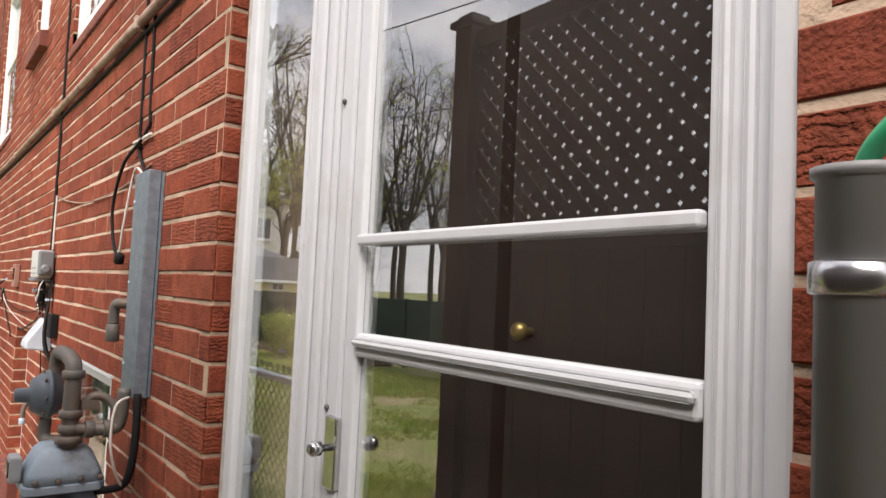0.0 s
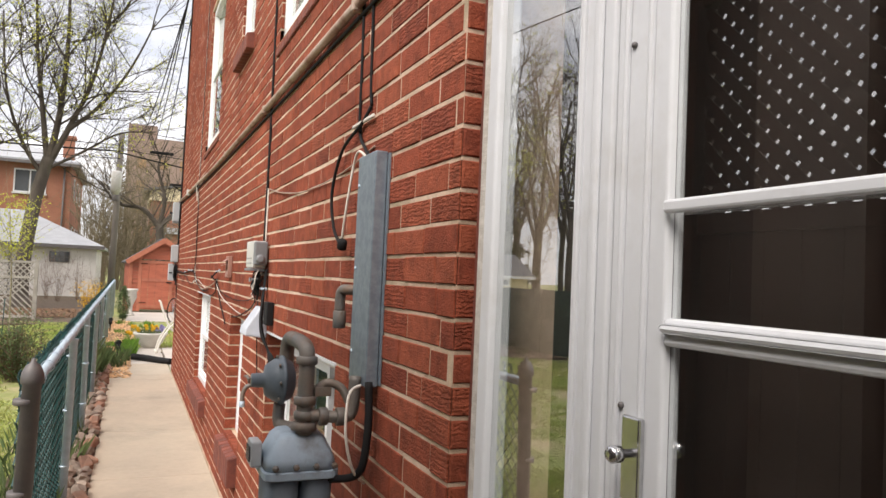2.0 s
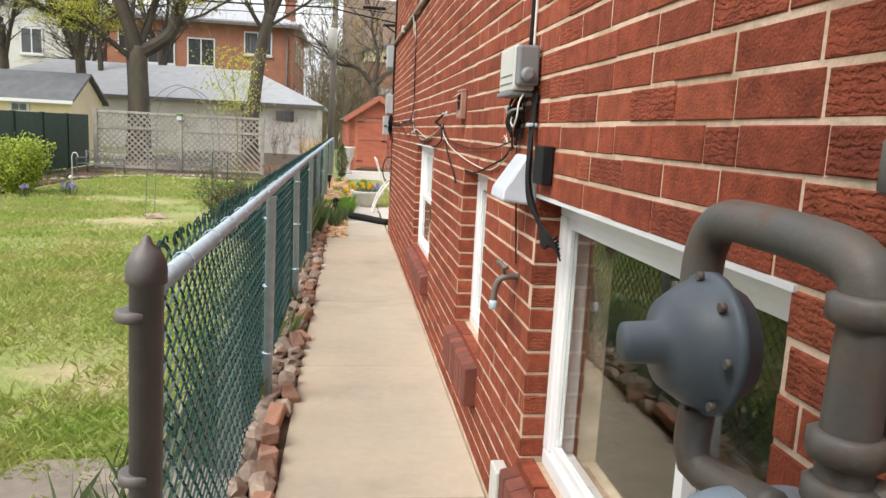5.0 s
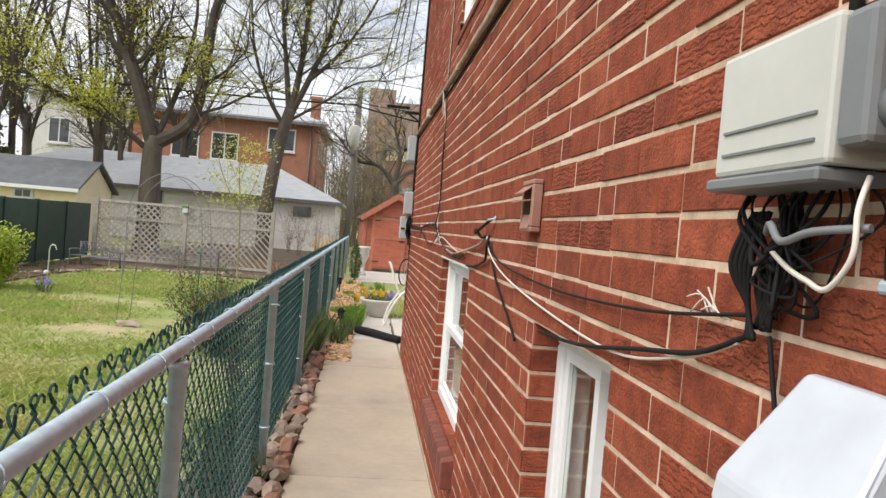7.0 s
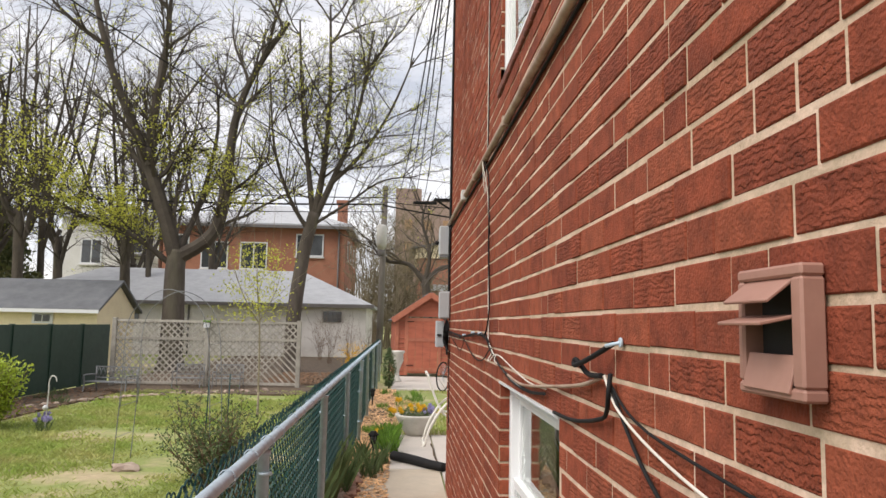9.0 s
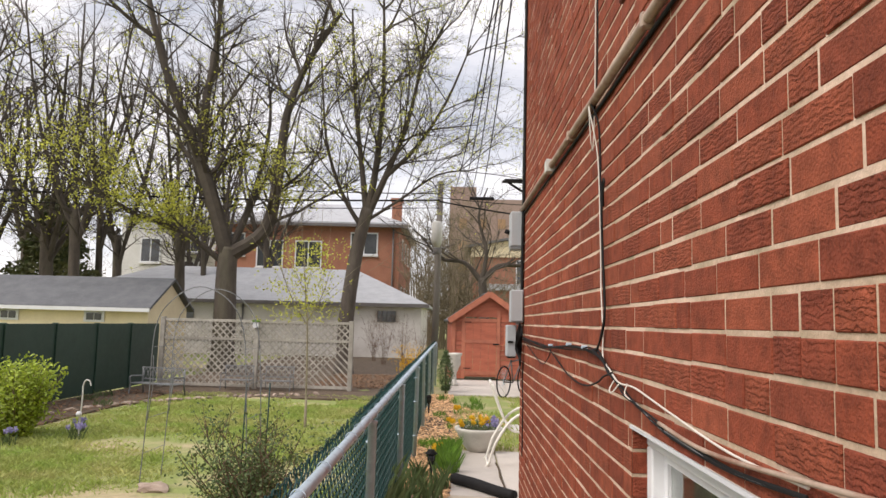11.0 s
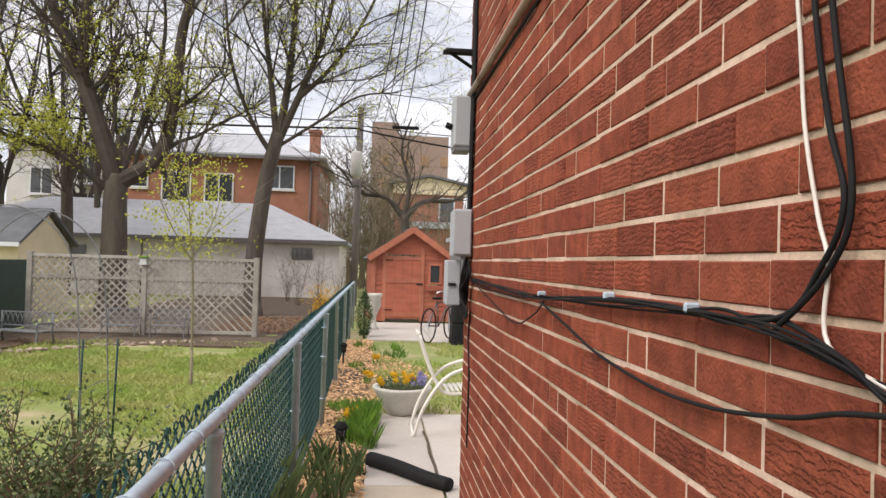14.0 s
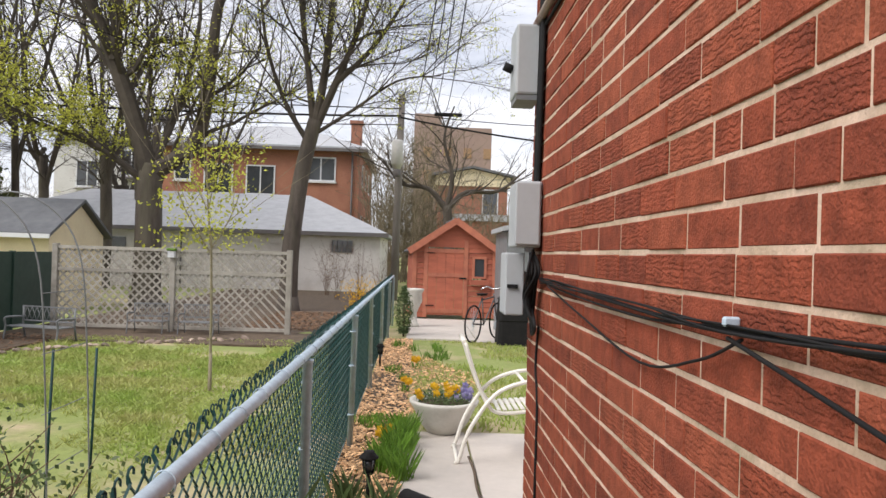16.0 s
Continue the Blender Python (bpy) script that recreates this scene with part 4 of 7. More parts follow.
def far_woods():
    """Thin bare saplings and brush beyond the garages."""
    rnd = random.Random(77)
    V, F, LV, LF = [], [], [], []
    for i in range(170):
        x, y = rnd.uniform(-2.6, 1.4) if i % 5 else rnd.uniform(1.4, 7.0), rnd.uniform(46, 58)
        if i > 110:
            x, y = rnd.uniform(-40, -14), rnd.uniform(62, 80)
        h = rnd.uniform(4, 9) if x < 1.4 else rnd.uniform(3, 6)
        line, d = branch_line((x, y, 0), (rnd.uniform(-0.15, 0.15), 0, 1), h, rnd, 0.12, 0.1, 6)
        raw_tube(V, F, line, rnd.uniform(0.03, 0.07), 3, 0.012)
        for j in range(16):
            q = line[rnd.randint(1, 6)]
            l2, d2 = branch_line(q, (rnd.uniform(-1, 1), rnd.uniform(-1, 1), rnd.uniform(0.2, 1)), rnd.uniform(0.8, 2.2), rnd, 0.2, 0.2, 3)
            raw_tube(V, F, l2, 0.018, 3, 0.008)
            for m in range(2):
                l3, _ = branch_line(l2[rnd.randint(1, 3)], (rnd.uniform(-1, 1), rnd.uniform(-1, 1), rnd.uniform(0, 1)), rnd.uniform(0.4, 1.0), rnd, 0.2, 0.2, 2)
                raw_tube(V, F, l3, 0.010, 3, 0.006)
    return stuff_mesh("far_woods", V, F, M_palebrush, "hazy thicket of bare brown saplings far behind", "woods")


far_woods()
# evergreen beyond the left fence
rnd = random.Random(9)
t = thing("evergreen_tree", "dense dark olive evergreen behind the fence", "tree", at=(-17.5, 37, 0))
bm = bm_new()
tube(bm, [(-17.5, 37, -0.1), (-17.5, 37, 5.5)], 0.2, 8, 0.04)
part("trunk", bm, M_bark, t)
LV, LF = [], []
for i in range(2600):
    h = rnd.random() ** 0.8
    a, rad = rnd.uniform(0, 6.28), (1 - h) * 3.0 * math.sqrt(rnd.uniform(0.25, 1)) * (0.8 + 0.3 * math.sin(h * 30)) + 0.2
    leaf_tuft(LV, LF, (-17.5 + rad * math.cos(a), 37 + rad * math.sin(a), 0.4 + 6.0 * h), 0.16, rnd, 4)
stuff_mesh("foliage", LV, LF, M_conifer, "drooping dark needles", parent=t)
for c in t.children:
    c.matrix_parent_inverse = Matrix.Translation((17.5, -37, 0))

# ---- buildings beyond ----
def house_window(h, x0, x1, z0, z1, y, bars=1, lab=""):
    bm = bm_new()
    f = 0.09
    for q in ((x0 - f, x1 + f, z0 - f, z0), (x0 - f, x1 + f, z1, z1 + f), (x0 - f, x0, z0, z1), (x1, x1 + f, z0, z1)):
        bx(bm, q[0], y - 0.06, q[2], q[1], y + 0.05, q[3])
    for k in range(bars):
        c = x0 + (x1 - x0) * (k + 1) / (bars + 1)
        bx(bm, c - 0.04, y - 0.05, z0, c + 0.04, y + 0.04, z1)
    w = part("window", bm, M_white, h)
    bm = bm_new()
    bx(bm, x0, y - 0.02, z0, x1, y + 0.02, z1)
    part("pane", bm, M_farglass, w)
    bm = bm_new()
    bx(bm, x0 - 0.15, y - 0.14, z0 - 0.2, x1 + 0.15, y + 0.02, z0 - f - 0.004)
    part("sill", bm, M_paleplaster, w)


def hip_roof(bm, x0, y0, x1, y1, z, ridge, inset, over=0.3, thick=0.12):
    v = [bm.verts.new(p) for p in ((x0 - over, y0 - over, z), (x1 + over, y0 - over, z), (x1 + over, y1 + over, z), (x0 - over, y1 + over, z))]
    w = [bm.verts.new((p.co.x, p.co.y, z + thick)) for p in v]
    cy = (y0 + y1) / 2
    a, b = bm.verts.new((x0 + inset, cy, ridge)), bm.verts.new((x1 - inset, cy, ridge))
    for f in ((w[0], w[1], b, a), (w[1], w[2], b), (w[2], w[3], a, b), (w[3], w[0], a), (v[3], v[2], v[1], v[0])):
        bm.faces.new(f)
    for i in range(4):
        bm.faces.new((v[i], v[(i + 1) % 4], w[(i + 1) % 4], w[i]))


g = thing("garage", "long pale block garage with grey hip roof", "garage")
bm = bm_new()
bx(bm, -18.0, 38.1, -0.1, -1.5, 45.0, 2.24)
part("wall", bm, M_block, g, "stained pale grey block walls")
bm = bm_new()
hip_roof(bm, -18.0, 38.1, -1.5, 45.0, 2.24, 4.05, 3.4)
part("roof", bm, M_shingle, g, "pale grey weathered shingles")
bm = bm_new()
bx(bm, -18.4, 37.70, 2.20, -1.15, 37.78, 2.36)
part("gutter", bm, M_darkpost, g)
for x in (-5.0, -9.4, -13.2):
    bm = bm_new()
    tube(bm, [(x, 38.0, 0), (x, 38.0, 2.2)], 0.04, 8)
    part("downpipe", bm, M_darkpost, g)
bm = bm_new()
bx(bm, -3.42, 38.05, 1.55, -2.62, 38.12, 2.03)
wv_ = part("window", bm, M_farglass, g)
bm = bm_new()
for k in range(5):
    bx(bm, -3.42 + 0.2 * k - 0.015, 38.01, 1.55, -3.42 + 0.2 * k + 0.015, 38.045, 2.03)
bx(bm, -3.45, 38.01, 1.76, -2.6, 38.04, 1.79)
part("window_bars", bm, M_darkpost, wv_)
bm = bm_new()
bx(bm, -12.9, 38.03, 1.5, -11.6, 38.12, 1.9)
part("window", bm, M_farglass, g)

h = thing("brick_house", "two-storey red brick house with white windows", "house")
bm = bm_new()
bx(bm, -16.6, 56, -0.1, -4.0, 68, 8.1)
part("wall", bm, M_farbrick, h)
bm = bm_new()
hip_roof(bm, -16.6, 56, -4.0, 68, 8.1, 10.6, 5.0, 0.5, 0.25)
part("roof", bm, M_shingle, h, "pale grey shingled hip roof")
bm = bm_new()
bx(bm, -17.15, 55.35, 8.02, -3.4, 55.5, 8.22)
part("gutter", bm, M_darkpost, h)
bm = bm_new()
bx(bm, -4.85, 58.5, 7.5, -4.15, 59.4, 10.4)
bx(bm, -4.95, 58.4, 10.4, -4.05, 59.5, 10.6)
part("chimney", bm, M_farbrick, h)
for x0, x1, z0, z1, b in ((-11.2, -9.5, 5.2, 6.95, 1), (-13.9, -12.2, 5.2, 6.95, 1), (-7.35, -5.6, 6.2, 7.6, 1), (-15.8, -14.9, 6.0, 7.4, 0), (-11.2, -9.5, 1.5, 3.2, 1), (-7.35, -5.6, 2.2, 3.8, 1)):
    house_window(h, x0, x1, z0, z1, 56, b)
for y in (58.0, 61.0, 64.0):
    for z in (6.0, 2.6):
        bm = bm_new()
        bx(bm, -4.04, y, z, -3.94, y + 1.1, z + 1.5)
        w = part("window", bm, M_white, h)
        bm = bm_new()
        bx(bm, -3.96, y + 0.12, z + 0.12, -3.92, y + 0.98, z + 1.38)
        part("pane", bm, M_farglass, w)
bm = bm_new()
tube(bm, [(-4.45, 55.9, 0), (-4.45, 55.9, 8.0)], 0.06, 8)
part("downpipe", bm, M_darkpost, h)
h = thing("rendered_house", "pale rendered house with a dark balcony", "house")
bm = bm_new()
bx(bm, -24.0, 57, -0.1, -17.2, 68, 8.6)
part("wall", bm, M_paleplaster, h)
bm = bm_new()
hip_roof(bm, -24.0, 57, -17.2, 68, 8.6, 10.4, 3.0)
part("roof", bm, M_shingle, h)
for q in ((-19.6, -18.4, 6.2, 7.8), (-19.4, -18.4, 4.4, 5.3), (-22.5, -21.2, 5.4, 7.0)):
    house_window(h, *q, 57, 1)
bm = bm_new()
bx(bm, -19.6, 56.2, 5.9, -17.6, 57, 6.0)
for k in range(12):
    bx(bm, -19.6 + k * 0.18, 56.2, 6.0, -19.57 + k * 0.18, 56.24, 7.0)
bx(bm, -19.6, 56.2, 6.98, -17.6, 56.26, 7.04)
part("balcony", bm, M_darkpost, h)
h = thing("gabled_house", "red brick house with cream gable and white window", "house")
bm = bm_new()
bx(bm, 1.4, 66, -0.1, 6.9, 76, 7.1)
part("wall", bm, M_farbrick, h)
bm = bm_new()
v = [bm.verts.new(p) for p in ((1.2, 65.8, 7.1), (7.1, 65.8, 7.1), (7.1, 65.8, 7.85), (4.1, 65.8, 8.45), (1.2, 65.8, 7.85), (1.2, 76, 7.1), (7.1, 76, 7.1), (7.1, 76, 7.85), (4.1, 76, 8.45), (1.2, 76, 7.85))]
for f in ((0, 1, 2, 3, 4), (9, 8, 7, 6, 5), (0, 4, 9, 5), (1, 6, 7, 2), (0, 5, 6, 1)):
    bm.faces.new([v[i] for i in f])
part("gable", bm, M_cream, h, "cream boarded gable")
bm = bm_new()
for s in (-1, 1):
    v = [bm.verts.new(p) for p in ((4.1 + s * 3.4, 65.4, 7.80), (4.1, 65.4, 8.50), (4.1, 76.2, 8.50), (4.1 + s * 3.4, 76.2, 7.80))]
    w = [bm.verts.new(p.co + Vector((0, 0, 0.18))) for p in v]
    bm.faces.new(v)
    bm.faces.new(w[::-1])
    for i in range(4):
        bm.faces.new((v[i], v[(i + 1) % 4], w[(i + 1) % 4], w[i]))
part("roof", bm, M_shingledark, h)
house_window(h, 5.0, 6.1, 4.9, 6.8, 66, 0)
bm = bm_new()
bx(bm, 2.2, 62.5, 4.2, 7.4, 65.96, 4.7)
part("porch_roof", bm, M_shingle, h, "flat grey porch roof")
bm = bm_new()
bx(bm, 2.4, 62.7, -0.1, 7.2, 65.96, 4.19)
part("porch", bm, M_farbrick, h)
h = thing("apartment_block", "tall distant brown brick apartment block", "building")
bm = bm_new()
bx(bm, -1.2, 110, -0.1, 9.7, 125, 19.6)
bx(bm, -1.2, 110.2, 19.6, 2.6, 125, 21.4)
part("wall", bm, M_farblock, h)
for i in range(4):
    for j in range(5):
        bm = bm_new()
        bx(bm, 0.2 + 2.8 * i, 109.9, 2.5 + 3.2 * j, 1.3 + 2.8 * i, 110.02, 3.9 + 3.2 * j)
        part("window", bm, M_tan, h)

# cream shed over the green fence
h = thing("cream_shed", "small cream shed with a dark shingle roof", "shed")
bm = bm_new()
bx(bm, -13.2, 25.6, -0.1, -8.3, 28.4, 1.78)
v = [bm.verts.new(p) for p in ((-8.3, 25.6, 1.78), (-8.3, 28.4, 1.78), (-8.3, 27.0, 2.55), (-8.4, 25.6, 1.78), (-8.4, 28.4, 1.78), (-8.4, 27.0, 2.55))]
for f in ((0, 1, 2), (5, 4, 3), (0, 2, 5, 3), (2, 1, 4, 5)):
    bm.faces.new([v[i] for i in f])
part("wall", bm, M_cream, h)
bm = bm_new()
for s in (-1, 1):
    v = [bm.verts.new(p) for p in ((-13.4, 27.0 + s * 1.65, 1.70), (-8.15, 27.0 + s * 1.65, 1.70), (-8.15, 27.0, 2.58), (-13.4, 27.0, 2.58))]
    w = [bm.verts.new(p.co + Vector((0, 0, 0.08))) for p in v]
    bm.faces.new(v)
    bm.faces.new(w[::-1])
    for i in range(4):
        bm.faces.new((v[i], v[(i + 1) % 4], w[(i + 1) % 4], w[i]))
part("roof", bm, M_shingledark, h, "dark grey shingle roof")
bm = bm_new()
bx(bm, -13.4, 25.30, 1.66, -8.15, 25.34, 1.76)
part("fascia", bm, M_white, h)
for x in (-12.1, -9.75):
    bm = bm_new()
    bx(bm, x - 0.28, 25.56, 1.36, x + 0.28, 25.59, 1.66)
    w = part("window", bm, M_white, h)
    bm = bm_new()
    bx(bm, x - 0.2, 25.54, 1.42, x - 0.02, 25.558, 1.60)
    bx(bm, x + 0.02, 25.54, 1.42, x + 0.2, 25.558, 1.60)
    part("pane", bm, M_farglass, w)

# ---- dark green board fence ----
gf = thing("green_board_fence", "solid dark green panel fence round the lawn", "fence")
yy = 4.0
while yy < 22.4:
    bm = bm_new()
    bx(bm, -7.20, yy + 0.01, 0.0, -7.16, yy + 1.5, 1.385)
    part("panel", bev(bm, 0.006, 1), M_greenfence, gf)
    bm = bm_new()
    bx(bm, -7.24, yy - 0.035, -0.05, -7.13, yy + 0.008, 1.40)
    part("post", bev(bm, 0.006, 1), M_greenfence, gf)
    yy += 1.512

# ---- lattice screen ----
lat = thing("lattice_screen", "weathered grey wooden lattice screen between posts", "screen")
LX0, LX1, LY, LZ = -6.62, -2.32, 22.55, 1.53
for x in (LX0, -4.47, LX1):
    bm = bm_new()
    bx(bm, x - 0.05, LY - 0.05, -0.05, x + 0.05, LY + 0.05, LZ + 0.03)
    part("post", bev(bm, 0.006, 1), M_greywood, lat)
for z in (0.06, 1.09, LZ - 0.03):
    for a, b in ((LX0 + 0.052, -4.522), (-4.418, LX1 - 0.052)):
        bm = bm_new()
        bx(bm, a, LY - 0.03, z - 0.03, b, LY + 0.03, z + 0.03)
        part("rail", bm, M_greywood, lat)
for a, b in ((LX0 + 0.05, -4.52), (-4.42, LX1 - 0.05)):
    for z0, z1 in ((0.092, 1.058), (1.122, LZ - 0.062)):
        for sgn in (1, -1):
            c = a - (z1 - z0)
            while c < b:
                # a slat rising to the right from (c, z0), cut to the panel
                xa, xb = (c, c + (z1 - z0))
                ta, tb = max(0.0, a - xa) / (z1 - z0), min(1.0, (b - xa) / (z1 - z0))
                if tb - ta > 0.06:
                    p0, p1 = (xa + ta * (z1 - z0), z0 + ta * (z1 - z0)), (xa + tb * (z1 - z0), z0 + tb * (z1 - z0))
                    if sgn < 0:
                        p0, p1 = (a + b - p0[0], p0[1]), (a + b - p1[0], p1[1])
                    if not (a > -4.5 and z0 < 0.5 and p0[0] > -3.35 and sgn > 0 and int(c * 13) % 2):
                        bm = bm_new()
                        L = math.hypot(p1[0] - p0[0], p1[1] - p0[1])
                        ang = math.degrees(math.atan2(p1[1] - p0[1], p1[0] - p0[0]))
                        bx(bm, 0, -0.004, -0.017, L, 0.004, 0.017, pose(p0[0], LY + 0.006 * sgn, p0[1], 0, -ang, 0))
                        part("slat", bm, M_greywood, lat)
                c += 0.155

# ---- things on the wall ----
def cable(name, pts, r, material, label, cat="cable", k=6, n=7, group=""):
    bm = bm_new()
    tube(bm, curve_pts(pts, k), r, n)
    return single(name, bm, material, label, cat, group)


W = WX - 0.004

# gas meter
gm = thing("gas_meter", "weathered blue-grey gas meter with pipework", "gas meter", at=(0.38, 2.75, 0.6))
gm_o = Matrix.Translation((-0.38, -2.75, -0.6))


def mpart(name, bm, material, label="", parent=None, smooth=False):
    ob = part(name, bm, material, gm if parent is None else parent, label, smooth)
    if parent is None:
        ob.matrix_parent_inverse = gm_o
    return ob


def prism(bm, sections):
    """A body through rounded rectangular sections (cx, cy, z, half x, half y, corner)."""
    rings = []
    for cx, cy, z, hx, hy, c in sections:
        ring = []
        for sx, sy in ((1, 1), (-1, 1), (-1, -1), (1, -1)):
            for q in range(4):
                a = {(1, 1): 0, (-1, 1): 90, (-1, -1): 180, (1, -1): 270}[sx, sy] + 30 * q
                ring.append(bm.verts.new((cx + sx * (hx - c) + c * math.cos(radians(a)), cy + sy * (hy - c) + c * math.sin(radians(a)), z)))
        rings.append(ring)
    for a, b in zip(rings, rings[1:]):
        for k in range(16):
            bm.faces.new((a[k], a[(k + 1) % 16], b[(k + 1) % 16], b[k]))
    bm.faces.new(rings[0][::-1])
    bm.faces.new(rings[-1])
    return bm


MX, MY = 0.375, 2.74
for s in (-1, 1):
    bm = bm_new()
    prism(bm, [(MX + s * 0.045, MY, 0.735, 0.030, 0.05, 0.02), (MX + s * 0.045, MY, 0.755, 0.040, 0.075, 0.03), (MX + s * 0.046, MY, 0.86, 0.043, 0.082, 0.03), (MX + s * 0.046, MY, 0.965, 0.045, 0.085, 0.03)])
    mpart("diaphragm_case", bm, M_meterdark, "dark rounded lower case", smooth=True)
bm = bm_new()
prism(bm, [(MX, MY, 0.962, 0.103, 0.100, 0.03), (MX, MY, 0.985, 0.103, 0.100, 0.03)])
fl_ = mpart("flange", bev(bm, 0.003, 1), M_meter)
bm = bm_new()
prism(bm, [(MX, MY, 0.986, 0.098, 0.095, 0.03), (MX, MY, 1.015, 0.092, 0.088, 0.03), (MX, MY, 1.065, 0.068, 0.072, 0.025), (MX, MY, 1.078, 0.055, 0.06, 0.025)])
mpart("upper_case", bm, M_meter, "blue-grey painted hood", smooth=True)
for x in (-0.075, -0.02, 0.035, 0.085):
    bm = bm_new()
    lathe(bm, [(0.009, 0), (0.009, 0.008), (0.005, 0.012)], 6, pose(MX + x, MY - 0.096, 0.998, 100, 0, 0))
    ob = part("bolt", bm, M_pipe, fl_, "rusty bolt")
bm = bm_new()
bx(bm, MX - 0.130, MY - 0.03, 0.985, MX - 0.100, MY + 0.04, 1.055)
cd = mpart("index_box", bev(bm, 0.006), M_boxgrey, "small grey counter box")
bm = bm_new()
bx(bm, MX - 0.134, MY - 0.02, 1.0, MX - 0.1305, MY + 0.03, 1.04)
part("index_glass", bm, M_farglass, cd)
# vertical pipe, fittings, swing pipe
PX, PY = 0.381, 2.69
bm = bm_new()
tube(bm, curve_pts([(PX, PY, 1.075), (PX, PY, 1.20), (PX, PY, 1.285), (PX - 0.002, PY + 0.03, 1.315), (PX - 0.004, PY + 0.16, 1.322), (PX - 0.005, PY + 0.22, 1.315), (PX - 0.006, PY + 0.245, 1.28), (PX - 0.008, PY + 0.245, 1.22)], 5), 0.022, 14)
mpart("swing_pipe", bm, M_pipe, "grey bent gas pipe", smooth=True)
for z, r in ((1.085, 0.036), (1.115, 0.030), (1.155, 0.031), (1.265, 0.030)):
    bm = bm_new()
    lathe(bm, [(r * 0.8, 0), (r, 0.003), (r, 0.022), (r * 0.8, 0.025)], 8, pose(PX, PY, z))
    mpart("union_nut", bm, M_pipe, "rust-stained hexagonal union")
bm = bm_new()
lathe(bm, [(0.020, -0.085), (0.022, -0.05), (0.045, -0.045), (0.062, -0.02), (0.066, -0.004), (0.072, -0.003), (0.072, 0.006), (0.066, 0.007), (0.055, 0.03), (0.030, 0.04)], 22, pose(0.345, 2.86, 1.20, 0, 90, 0))
rg = mpart("regulator", bm, M_meterdark, "dark round gas regulator", smooth=True)
for k in range(8):
    a = k * math.pi / 4
    bm = bm_new()
    lathe(bm, [(0.005, 0), (0.005, 0.006)], 6, pose(0.345 - 0.010, 2.86 + 0.068 * math.cos(a), 1.20 + 0.068 * math.sin(a), 0, -90, 0))
    ob = part("screw", bm, M_pipe, rg)
bm = bm_new()
tube(bm, curve_pts([(0.345, 2.86, 1.13), (0.345, 2.855, 1.075), (0.37, 2.80, 1.07), (0.375, 2.76, 1.075)], 4), 0.018, 10)
mpart("lower_pipe", bm, M_pipe, smooth=True)
bm = bm_new()
tube(bm, curve_pts([(PX + 0.005, PY, 1.128), (0.43, 2.66, 1.128), (0.482, 2.64, 1.130), (0.500, 2.635, 1.15), (0.505, 2.635, 1.24)], 5), 0.017, 12)
mpart("outlet_pipe", bm, M_pipe, "rusty outlet pipe", smooth=True)
for p, an in (((0.425, 2.66, 1.128), 90), ((0.47, 2.645, 1.129), 90)):
    bm = bm_new()
    lathe(bm, [(0.023, -0.012), (0.025, -0.009), (0.025, 0.009), (0.023, 0.012)], 12, pose(*p, 0, 90, 0))
    mpart("coupling", bm, M_pipe)
bm = bm_new()
tube(bm, curve_pts([(0.41, 2.70, 1.19), (0.44, 2.69, 1.215), (0.48, 2.68, 1.20), (0.505, 2.66, 1.15)], 5), 0.012, 10)
bx(bm, 0.405, 2.675, 1.18, 0.45, 2.715, 1.205)
mpart("shutoff_valve", bm, M_pipe)
# earth strap and wires beside the meter
cable("meter_wire", [(0.51, 2.60, 1.22), (0.47, 2.57, 1.20), (0.46, 2.55, 1.10), (0.49, 2.57, 1.0), (0.54, 2.62, 0.95)], 0.004, M_whitecable, "thin pale wire hanging beside the gas meter", "wire")
cable("meter_cable", [(0.53, 2.59, 1.23), (0.525, 2.565, 1.10), (0.51, 2.58, 0.99), (0.46, 2.66, 0.955), (0.43, 2.70, 0.95)], 0.011, M_black, "thick black cable looping beside the meter")
bm = bm_new()
bx(bm, 0.40, 2.72, 0.0, 0.43, 2.76, 0.734)
single("meter_stand", bev(bm, 0.004, 1), M_pipe, "dark steel stand under the gas meter", "stand")

# galvanised cable cover
cov = thing("cable_cover", "dull galvanised sheet-metal cable cover on brick", "cover")
bm = bm_new()
bx(bm, WX - 0.040, 2.592, 1.215, WX - 0.004, 2.752, 1.866)
part("channel", bev(bm, 0.003, 1), M_duct, cov)
for y in (2.574, 2.753):
    bm = bm_new()
    bx(bm, WX - 0.005, y, 1.222, WX - 0.001, y + 0.017, 1.860)
    part("flange", bm, M_duct, cov, "flat fixing flange against the brick")
for z in (1.30, 1.54, 1.78):
    bm = bm_new()
    lathe(bm, [(0.006, 0), (0.006, 0.002), (0.003, 0.004)], 8, pose(WX - 0.040, 2.735, z, 0, -90, 0))
    part("screw", bm, M_galv, cov)
# vent elbow behind the cover
pv = thing("vent_pipe", "small grey elbow pipe with capped end", "pipe")
bm = bm_new()
tube(bm, curve_pts([(WX - 0.01, 2.775, 1.475), (0.520, 2.785, 1.475), (0.507, 2.812, 1.472), (0.503, 2.822, 1.45), (0.503, 2.822, 1.41)], 5), 0.016, 12)
part("elbow", bm, M_pipe, pv, smooth=True)
bm = bm_new()
lathe(bm, [(0.017, 0), (0.020, 0.003), (0.020, 0.05), (0.017, 0.053)], 12, pose(0.503, 2.822, 1.358))
part("cap", bm, M_pipe, pv)

